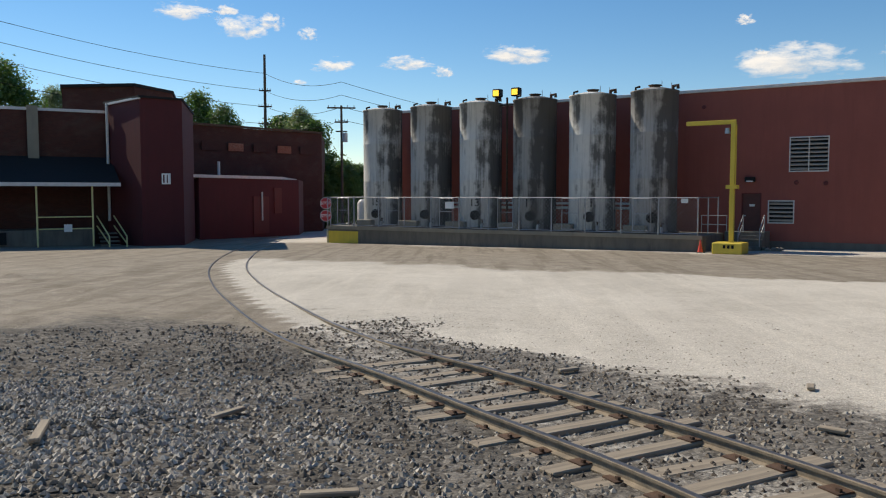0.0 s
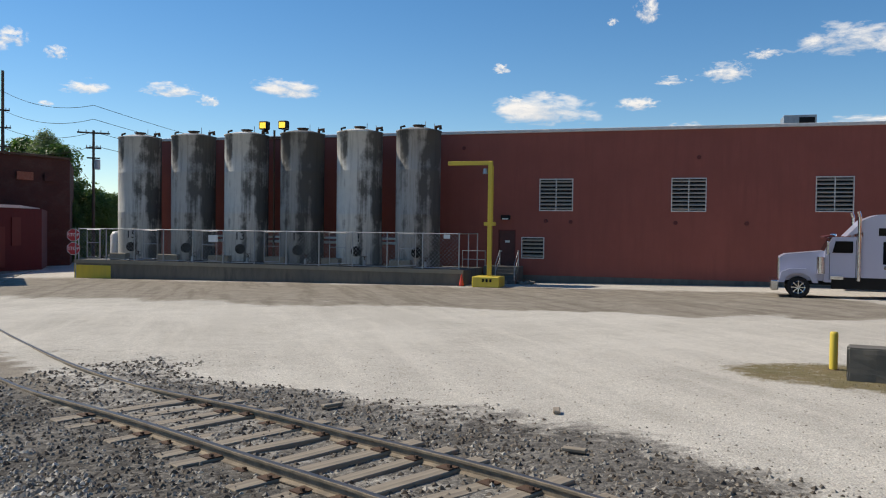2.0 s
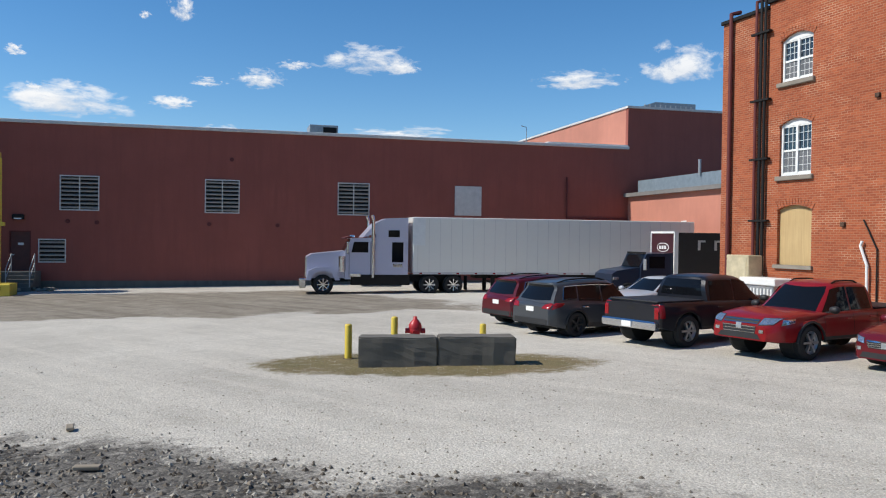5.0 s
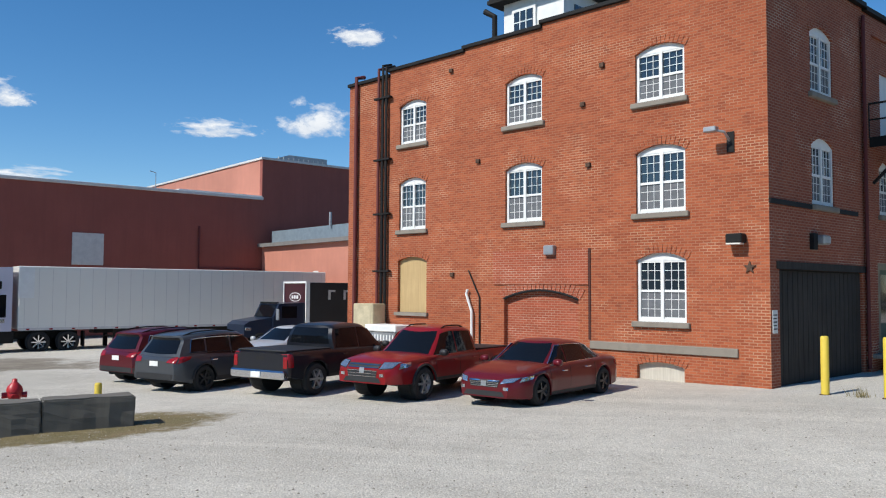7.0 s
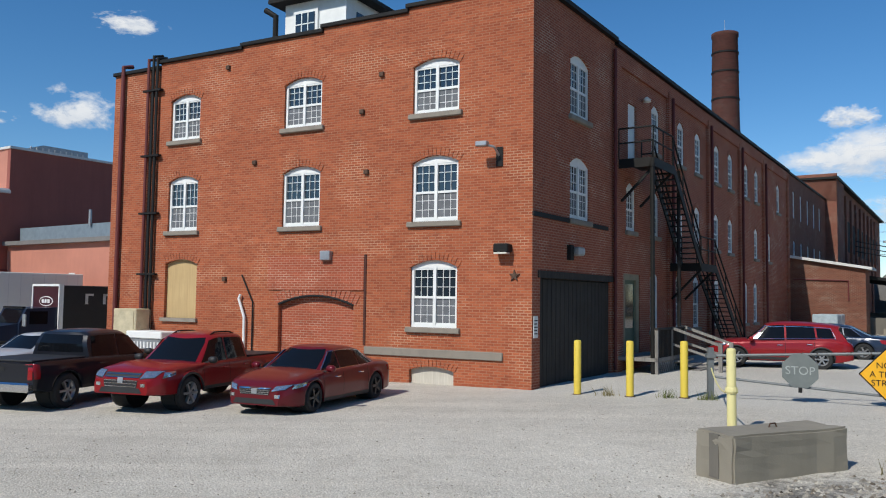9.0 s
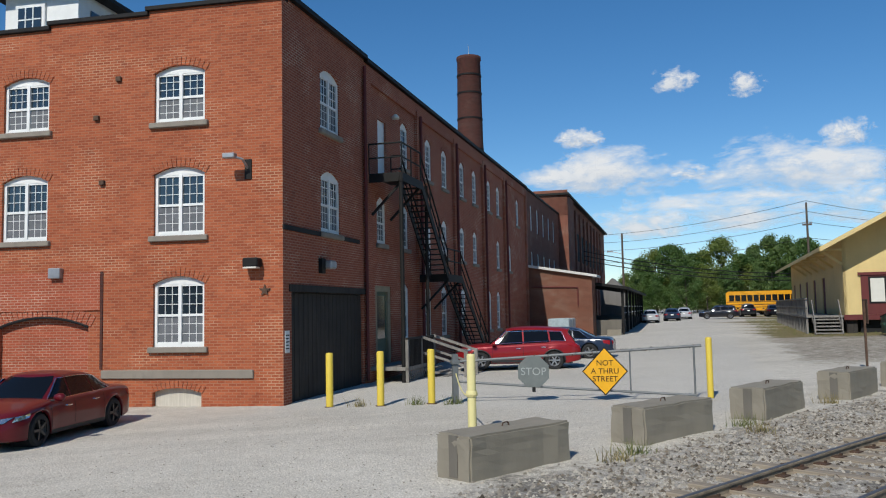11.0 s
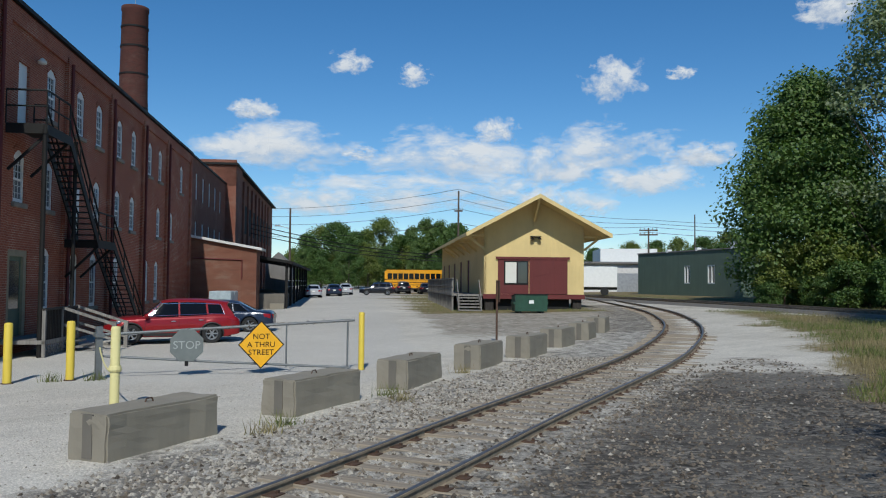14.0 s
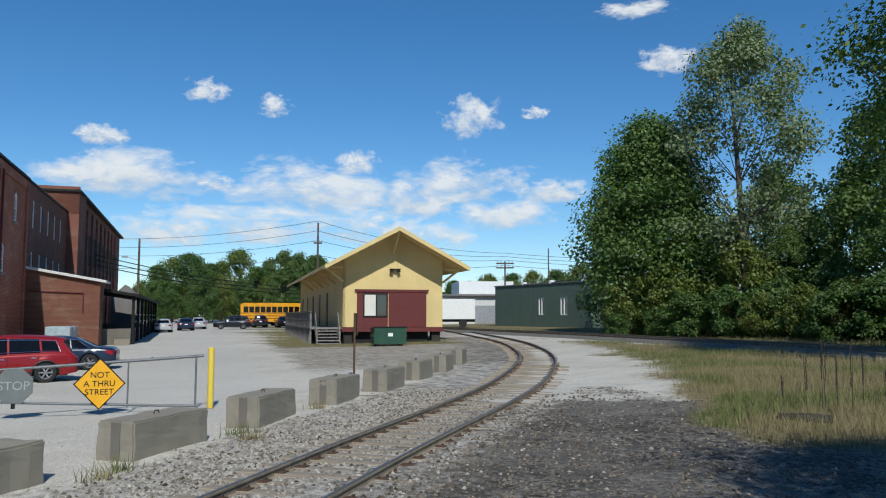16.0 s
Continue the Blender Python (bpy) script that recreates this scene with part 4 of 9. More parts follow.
for h in side_holes:
    if h[0] < 3:
        sash_window(*h[:4], side, 0.22, 2, 0.1)
    else:
        sash_window(*h[:4], side, 0.2, 1, 0.085)
    arch_ring(h[0], h[1], h[3], h[4], side, M["brick_side"], 0.2, 9)
for a, b, z in ((0, 6.2, 11.3), (6.2, SL_END, 11.22)):
    part("coping", G().box(a, b, -0.16, 0.5, z, z + 0.14), M["black"], side)
part("cornice", G().box(6.2, SL_END, -0.09, 0, 10.55, 11.1), M["brick_side"], side, "corbelled brick cornice")
for x in (12.1, 18.0, 24.2, 30.15):
    part("down_pipe", G().tube([(x + 0.1, -0.2, 10.6), (x + 0.1, -0.2, 0.1)], 0.065), M["maroon"], side, "dark down pipe")
for x in (6.3, 12.1, 18.0, 24.2, 30.15, 37.8):
    part("pilaster", G().box(x - 0.22, x + 0.22, -0.14, 0, -1, 10.8), M["brick_side"], side, "flat brick pilaster")
part("ledge", G().box(-0.02, 5.5, -0.06, 0, 4.72, 4.85), M["black"], side)
gd = part("garage_door", G().box(GAR[0], GAR[1], 0.1, 0.16, GAR[2], GAR[3]), M["dark_wood"], side, "black weathered double garage doors")
part("lintel", G().box(GAR[0] - 0.15, GAR[1] + 0.15, -0.05, 0.1, GAR[3], GAR[3] + 0.2), M["dark_wood"], gd)
for i in range(18):
    x = GAR[0] + 0.02 + i * 0.296
    part("board", G().box(x, x + 0.275, 0.07, 0.1, GAR[2] + 0.05, GAR[3] - 0.03, 0.008), M["dark_wood"], gd)
part("escape_door", G().box(EDOOR[0], EDOOR[1], 0.08, 0.13, EDOOR[2], EDOOR[3]), M["white"], side, "white steel door onto the fire escape")
gdr = part("entrance_door", G().box(GDOOR[0] + 0.25, GDOOR[1] - 0.25, 0.12, 0.18, GDOOR[2], GDOOR[3] - 0.2), plain("green_door", (0.10, 0.14, 0.09), 0.6), side, "green glazed entrance door in a tan frame")
part("frame", G().box(GDOOR[0], GDOOR[0] + 0.25, 0.03, 0.2, GDOOR[2], GDOOR[3]).box(GDOOR[1] - 0.25, GDOOR[1], 0.03, 0.2, GDOOR[2], GDOOR[3]).box(GDOOR[0] + 0.25, GDOOR[1] - 0.25, 0.03, 0.2, GDOOR[3] - 0.2, GDOOR[3]), plain("tan_frame", (0.30, 0.26, 0.17), 0.7), gdr)
part("pane", G().box(GDOOR[0] + 0.4, GDOOR[1] - 0.4, 0.1, 0.12, GDOOR[2] + 0.9, GDOOR[3] - 0.35), M["glass"], gdr)
# roof and hidden back walls of the mill
roof_pts = []
for x, y in ((0.3, 0.3), (SL_END, 0.3), (SL_END, 16.5), (0.3, 16.3)):
    roof_pts.append((x, y))
part("roof", G().prism(roof_pts, 10.3, 10.45, "z"), M["roof_grey"], side)
part("end_wall", G().box(SL_END - 0.4, SL_END, 0.45, 16.5, -1.5, 10.85), M["brick_side"], side)
part("back_wall", G().box(0, SL_END - 0.4, 16.0, 16.4, -1.5, 10.85), M["brick_side"], side)


# ---------------------------------------------------------------- writing
def text_mesh(body, size, material, depth=0.004):
    cu = bpy.data.curves.new("text", "FONT")
    cu.body, cu.size, cu.extrude, cu.align_x, cu.align_y = body, size, depth, "CENTER", "CENTER"
    tmp = bpy.data.objects.new("tmp", cu)
    me = bpy.data.meshes.new_from_object(tmp)
    bpy.data.objects.remove(tmp)
    me.materials.clear()
    me.materials.append(material)
    return me


# ---------------------------------------------------------------- mill: chimney, cupola, fittings, fire escape
def chimney():
    x, y = polar(-105.75, 62)
    th = thing("chimney_stack", pose(x, y, 10.0), "tall round dark red brick chimney with iron bands", "chimney")
    part("shaft", G().lathe([(1.12, -2), (1.12, 2.0), (0.98, 5.5), (0.90, 11.6), (0.95, 11.7), (0.95, 11.95), (0.75, 12.0), (0.7, 11.0)], 28), M["brick_dark"], th, "", None, True)
    for z in (4.6, 7.0, 9.0, 10.4):
        part("iron_band", G().lathe([(1.0 - (z - 4) * 0.011, z), (1.03 - (z - 4) * 0.011, z), (1.03 - (z - 4) * 0.011, z + 0.12), (1.0 - (z - 4) * 0.011, z + 0.12)], 28), M["black"], th)
    part("lightning_rod", G().cyl((0, 0, 11.5), (0, 0, 13.0), 0.02, 0.015, 6), M["steel"], th)
    part("ladder_pipe", G().cyl((-0.2, 1.16, -2), (-0.5, 0.95, 6), 0.05), M["rust"], th)


chimney()


def cupola():
    # stands on the flat roof behind the parapet
    th = part("cupola", G().box(U(12.6), U(9.6), 4.6, 7.6, 10.4, 14.2), M["white"], mill, "white painted rooftop stair house with a black roof")
    part("roof", G().prism([(U(13.1), 14.2), (U(9.1), 14.2), (U(9.1), 14.35), (U(11.1), 15.0), (U(13.1), 14.35)], 4.1, 8.1, "y"), M["black"], th)
    part("window_frame", G().box(U(12.1), U(10.9), 4.5, 4.6, 12.2, 13.85), M["white"], th)
    part("window_pane", G().box(U(11.97), U(11.03), 4.47, 4.5, 12.35, 13.7), M["glass"], th)
    for k in range(1, 3):
        part("glazing_bar", G().box(U(11.97) + k * 0.313 - 0.02, U(11.97) + k * 0.313 + 0.02, 4.45, 4.47, 12.35, 13.7), M["white"], th)
        part("glazing_bar", G().box(U(11.97), U(11.03), 4.45, 4.47, 12.35 + k * 0.45 - 0.02, 12.35 + k * 0.45 + 0.02), M["white"], th)
    part("stovepipe", G().tube([(U(12.85), 4.3, 11.0), (U(12.85), 4.3, 13.7), (U(13.3), 4.2, 14.0)], 0.12, 10), M["black"], th, "black bent stovepipe")
    part("side_window", G().box(U(9.6) - 0.0, U(9.6) + 0.04, 5.3, 6.6, 12.4, 13.7), M["glass"], th)


cupola()
M["lamp_glass"] = plain("pale_lens", (0.7, 0.68, 0.6), 0.3, vary=0.05)
fl = part("wall_lamp", G().tube([(U(0.92), 0, 6.45), (U(0.92), -0.35, 6.65), (U(1.15), -0.5, 6.72)], 0.035).box(U(1.4), U(1.05), -0.6, -0.38, 6.66, 6.8, 0.02), M["steel"], mill, "grey street-style wall lamp on an arm")
part("bracket", G().box(U(1.0), U(0.8), -0.04, 0, 6.15, 6.7), M["black"], fl)
wb = part("wall_light", G().box(U(0.95), U(0.5), -0.32, 0, 3.7, 3.95, 0.03), M["black"], mill, "dark box-shaped wall light")
part("lens", G().box(U(0.92), U(0.53), -0.34, -0.1, 3.66, 3.7), M["lamp_glass"], wb)
part("vent_box", G().box(U(7.0), U(6.62), -0.2, 0, 3.55, 3.85, 0.02), M["steel"], mill, "small grey metal vent box")
part("hose_pipe", G().tube([(U(10.1), -0.1, 0.3), (U(10.1), -0.12, 1.7), (U(10.35), -0.12, 2.3), (U(10.3), -0.1, 2.45)], 0.045), M["white"], mill, "pale bent standpipe")
part("conduit", G().tube([(U(9.8), -0.05, 0.3), (U(9.8), -0.06, 2.2), (U(10.3), -0.06, 3.1)], 0.025), M["black"], mill)
for u, z in ((11.1, 2.9), (5.6, 8.1), (5.4, 6.2), (16.45, 2.0), (11.2, 10.2), (9.9, 6.8), (4.9, 9.2)):
    part("iron_fitting", G().box(U(u) - 0.08, U(u) + 0.08, -0.09, 0, z, z + 0.14, 0.01), M["rust"], mill)
star = []
for k in range(10):
    rr = 0.17 if k % 2 == 0 else 0.07
    star.append((U(0.42) + rr * sin(k * pi / 5), 3.06 + rr * cos(k * pi / 5)))
part("star_anchor", G().prism(star, -0.05, 0, "y"), M["rust"], mill, "rusty iron star wall anchor")
note = part("notice", G().box(0.08, 0.34, -0.02, -0.004, 1.35, 1.95), M["white"], side, "white notice on the brick corner")
for i in range(5):
    part("writing", G().box(0.11, 0.31 - 0.03 * (i % 2), -0.024, -0.02, 1.45 + i * 0.09, 1.48 + i * 0.09), M["black"], note)
sl = part("wall_light", G().box(2.55, 3.0, -0.3, 0, 3.75, 4.0, 0.04), M["steel"], side, "grey floodlight over the garage doors")
part("junction_box", G().box(2.3, 2.55, -0.12, 0, 3.6, 4.05), M["black"], sl)
l2 = part("wall_light", G().lathe([(0.02, 0), (0.14, 0.02), (0.15, 0.1), (0.05, 0.2)], 14, (8.95, -0.2, 9.75)), M["lamp_glass"], side, "round white door lamp", None, True)
part("down_pipe", G().tube([(6.02, -0.1, 11.0), (6.02, -0.1, 0.1)], 0.06), M["maroon"], side, "dark down pipe")
part("down_pipe", G().tube([(9.5, -1.2, 7.2), (9.5, -1.2, 0.1)], 0.07), M["black"], side, "black iron post under the fire escape")


def fire_escape():
    th = thing("fire_escape", SIDE @ pose(0.55, 0, 0), "black iron fire escape stair on the brick wall", "fire escape")
    Y0, Y1 = -1.35, -0.15

    def landing(x0, x1, z):
        p = part("landing", G().box(x0, x1, Y0, Y1, z - 0.06, z).box(x0, x1, Y0 - 0.03, Y0, z - 0.3, z).box(x0, x0 + 0.05, Y0, Y1, z - 0.3, z - 0.06), M["black"], th)
        for x in np.arange(x0, x1 - 0.05, 0.12):
            part("grating_bar", G().box(x, x + 0.04, Y0, Y1, z, z + 0.012), M["black"], p)
        return p

    def rail(pts, posts):
        r = part("handrail", G().tube(pts, 0.034, 6).tube([(x, y, z - 0.5) for x, y, z in pts], 0.028, 6), M["black"], th)
        for x, y, z in posts:
            part("post", G().cyl((x, y, z - 1.05), (x, y, z), 0.025, 0.025, 6), M["black"], r)

    def flight(x0, z0, x1, z1, n):
        for y in (Y0, Y0 + 0.75):
            part("stringer", G().beam((x0, y, z0 - 0.08), (x1, y, z1 - 0.08), 0.05, 0.27), M["black"], th)
        tread = G().box(-0.13, 0.13, 0, 0.72, -0.035, 0.0).mesh("tread", M["black"])
        for i in range(1, n):
            part("tread", tread, None, th, m=pose(x0 + (x1 - x0) * i / n, Y0 + 0.02, z0 + (z1 - z0) * i / n))
        for y in (Y0, Y0 + 0.75):
            rail([(x0, y, z0 + 0.95), (x1, y, z1 + 0.95)], [(x0 + (x1 - x0) * k, y, z0 + (z1 - z0) * k + 0.95) for k in (0.0, 0.33, 0.66, 1.0)])

    landing(5.65, 7.95, 7.2)
    rail([(5.65, Y1, 8.25), (5.65, Y0, 8.25), (7.8, Y0, 8.25)], [(5.65, Y1, 8.25), (5.65, Y0, 8.25), (6.7, Y0, 8.25), (7.8, Y0, 8.25)])
    rail([(7.95, Y1, 8.25), (7.95, Y0 + 0.75, 8.25)], [(7.95, Y1, 8.25)])
    flight(7.85, 7.2, 11.35, 3.9, 17)
    landing(11.3, 13.5, 3.9)
    rail([(11.35, Y0, 4.95), (13.45, Y0, 4.95)], [(11.35, Y0, 4.95), (12.4, Y0, 4.95), (13.45, Y0, 4.95)])
    flight(13.45, 3.9, 18.6, 0.1, 20)
    part("support_pole", G().cyl((5.7, Y0 + 0.05, -0.6), (5.7, Y0 + 0.05, 7.15), 0.075, 0.075, 10).cyl((5.7, Y0 + 0.05, 6.9), (5.7, Y0 + 0.05, 7.0), 0.11, 0.11, 10), M["black"], th, "black iron support pole")
    for x, z in ((5.9, 7.0), (7.8, 7.0), (11.5, 3.7), (13.3, 3.7)):
        part("brace", G().beam((x, Y1, z - 1.2), (x, Y0, z), 0.08, 0.08), M["black"], th)


fire_escape()
part("escape_door", G().box(13.1, 13.85, -0.03, -0.004, 3.95, 6.0), M["white"], side, "white door at the middle landing")


def porch():
    """Wooden entrance steps at the green door."""
    th = thing("entrance_porch", SIDE @ pose(0.45, 0, 0), "grey weathered wooden entrance porch with steps and rails", "porch")
    part("deck", G().box(5.7, 9.0, -1.5, -0.05, 0.42, 0.54), M["grey_wood"], th)
    for x in (5.75, 7.3, 8.9):
        part("post", G().box(x - 0.05, x + 0.05, -1.5, -1.4, -0.3, 1.5), M["grey_wood"], th)
    part("top_rail", G().box(5.7, 8.9, -1.5, -1.38, 1.45, 1.52), M["dark_wood"], th)
    for k in range(22):
        part("baluster", G().box(5.8 + k * 0.14, 5.84 + k * 0.14, -1.47, -1.43, 0.54, 1.45), M["dark_wood"], th)
    lat = G()
    for k in range(14):
        x = 5.75 + k * 0.22
        lat.beam((x, -1.47, -0.2), (x + 0.6, -1.47, 0.42), 0.02, 0.035).beam((x + 0.6, -1.465, -0.2), (x, -1.465, 0.42), 0.02, 0.035)
    part("lattice", lat, M["grey_wood"], th, "criss-cross lattice skirt")
    for i in range(4):
        part("step", G().box(7.4, 8.8, -1.5 - 0.3 * (i + 1), -1.5 - 0.3 * i, 0.38 - 0.14 * i - 0.05, 0.38 - 0.14 * i), M["grey_wood"], th)
    for x in (7.35, 8.85):
        r = part("handrail", G().beam((x, -1.45, 1.5), (x, -3.1, 0.95), 0.1, 0.09), M["grey_wood"], th, "pale grey sloping handrail")
        part("newel", G().box(x - 0.06, x + 0.06, -3.15, -3.02, -0.3, 1.0), M["grey_wood"], r)
        part("lower_rail", G().beam((x, -1.45, 0.95), (x, -3.1, 0.45), 0.05, 0.08), M["grey_wood"], r)


porch()


def utility_box():
    th = thing("utility_box", mill.matrix_basis.copy(), "beige electrical cabinet against the brick wall", "cabinet")
    part("body", G().box(U(15.65), U(14.5), -0.75, -0.05, -0.6, 1.9, 0.03), plain("beige_metal", (0.55, 0.47, 0.30), 0.55), th)
    part("door_panel", G().box(U(15.55), U(14.6), -0.77, -0.75, 0.0, 1.8), plain("beige_metal_door", (0.58, 0.50, 0.33), 0.55), th)
    th2 = thing("air_unit", mill.matrix_basis.copy(), "pale grey outdoor air unit behind a rail", "air unit")
    part("body", G().box(U(14.4), U(12.9), -1.1, -0.3, -0.6, 0.9, 0.03), M["steel"], th2)
    part("top", G().box(U(14.5), U(12.8), -1.15, -0.25, 0.9, 1.15, 0.03), M["white"], th2)
    for k in range(9):
        part("slat", G().box(U(14.3) + k * 0.16, U(14.3) + k * 0.16 + 0.06, -1.12, -1.1, -0.4, 0.8), M["white"], th2)
    th3 = thing("guard_rail", mill.matrix_basis.copy(), "dark red pipe guard rail", "guard rail")
    part("rail", G().tube([(U(16.6), -1.3, -0.4), (U(16.6), -1.3, 1.0), (U(15.0), -1.3, 1.0), (U(15.0), -1.3, -0.4)], 0.035), M["maroon"], th3)


utility_box()


# ---------------------------------------------------------------- buildings along the street past the mill
def far_mill():
    th = thing("brick_mill", SIDE.copy(), "two dark brick mill blocks farther along the street", "brick building")
    holes = [(x - 0.45, x + 0.45, z, z + 2.0, 0.15) for x in (39.5, 42.6, 45.6, 48.7, 51.8, 54.8) for z in (8.5, 4.9)]
    w = part("wall", wall_mesh(20.6, -1.5, 11.5, 0.4, [(a - 37.6, b - 37.6, c, d, e) for a, b, c, d, e in holes]), M["brick_far"], th, "", pose(37.6, 0.35, 0))
    for a, b, c, d, e in holes:
        k = part("window", G().box(a - 37.6, b - 37.6, 0.12, 0.16, c, d), M["glass"], w, "tall narrow white-framed window")
        part("frame", G().box(a - 37.6, a - 37.5, 0.06, 0.12, c, d).box(b - 37.7, b - 37.6, 0.06, 0.12, c, d).box(a - 37.6, b - 37.6, 0.06, 0.12, c + 0.95, c + 1.05).box(a - 37.6, b - 37.6, 0.06, 0.12, d - 0.2, d), M["white"], k)
    part("coping", G().box(37.6, 58.2, 0.25, 0.8, 11.5, 11.65), M["black"], th)
    part("roof", G().box(37.6, 58.2, 0.75, 16, 11.0, 11.1), M["roof_grey"], th)
    part("end_block", G().box(58.2, 104, -0.25, 14, -1.5, 13.4), M["brick_far"], th, "taller dark brick end block")
    for k in range(9):
        part("blind_window", G().box(64 + k * 4.2, 66 + k * 4.2, -0.29, -0.25, 7.5, 10.5), M["dark"], th)
        part("pilaster", G().box(62 + k * 4.2, 62.6 + k * 4.2, -0.45, -0.25, -1, 12.8), M["brick_far"], th)
    part("corner_tower", G().box(58.2, 63, -0.6, -0.25, -1.5, 13.7).box(58.2, 58.5, -0.6, 4, 11.4, 13.9), M["brick_far"], th)
    part("coping", G().box(58, 104.3, -0.75, 14, 13.4, 13.6), M["black"], th)


far_mill()


def street_annex():
    th = thing("brick_annex", SIDE.copy(), "low brick annex with a dark covered loading dock", "annex")
    x0 = SL_END
    part("end_wall", G().prism([(0.3, -1), (0.3, 5.5), (-4.6, 4.62), (-4.6, -1)], x0, x0 + 0.3, "x"), M["brick_annex"], th, "brick annex wall with a slanted roofline")
    part("front_wall", G().box(x0 + 0.3, x0 + 2.4, -4.6, -4.3, -1, 4.6), M["brick_annex"], th)
    part("roof", G().prism([(0.3, 5.5), (0.3, 5.68), (-5.0, 4.75), (-5.0, 4.58)], x0 - 0.3, x0 + 2.6, "x"), M["trim"], th, "pale sloping roof edge")
    part("conduit", G().tube([(x0 - 0.06, -0.3, 4.0), (x0 - 0.06, -3.6, 3.9), (x0 - 0.06, -3.6, 2.6)], 0.05), M["maroon"], th)
    d = part("dock_canopy", G().prism([(0.3, 4.9), (0.3, 5.1), (-7.0, 3.9), (-7.0, 3.7)], x0 + 2.6, x0 + 40, "x"), M["black"], th, "black sheet canopy over the loading dock")
    part("dock_platform", G().box(x0 + 2.6, x0 + 40, -6.4, 0.3, -0.5, 1.5), M["concrete_dark"], th)
    for k in range(8):
        part("dock_post", G().box(x0 + 3.0 + k * 5.2, x0 + 3.2 + k * 5.2, -6.6, -6.4, -0.5, 4.0), M["black"], th)
        part("dock_bumper", G().box(x0 + 4.4 + k * 4.6, x0 + 5.0 + k * 4.6, -6.55, -6.4, 0.5, 1.4), M["dark"], th)
    part("dock_rail", G().tube([(x0 + 3.1, -6.45, 2.5), (x0 + 40, -6.45, 2.5)], 0.04).tube([(x0 + 3.1, -6.45, 2.0), (x0 + 40, -6.45, 2.0)], 0.03), M["steel"], th)
    # Near-black sheet added for the deep shade under the canopy
    part("dock_back", G().box(x0 + 2.6, x0 + 40, 0.0, 0.3, -0.5, 5.0), M["dark"], th)
    part("stair", G().box(x0 + 2.0, x0 + 2.6, -6.4, -5.4, -0.5, 0.8).box(x0 + 1.4, x0 + 2.0, -6.4, -5.4, -0.5, 0.4), M["concrete"], th)
    s = thing("street_shed", SIDE @ pose(x0 + 42, -3, 0), "small grey shed with a pitched roof", "shed")
    part("wall", G().prism([(-1.5, 0), (1.5, 0), (1.5, 4.6), (0, 6.0), (-1.5, 4.6)], 0, 6, "x"), M["roof_grey"], s)


street_annex()
bx = SIDE @ pose(33.5, -3.5, 0.0)
th = thing("storage_tank", bx, "two pale blue-grey steel storage bins by the wall", "bin")
part("bin", G().box(0, 1.6, 0, 1.4, 0.3, 1.75, 0.05), plain("pale_blue_metal", (0.36, 0.43, 0.46), 0.5), th)
part("bin", G().box(1.75, 3.6, 0, 1.4, 0.3, 1.75, 0.05), plain("pale_grey_metal", (0.42, 0.46, 0.47), 0.5), th)


# ---------------------------------------------------------------- depot
DEP = pose(42.3, -35.1, 0, 0, 0, -122)


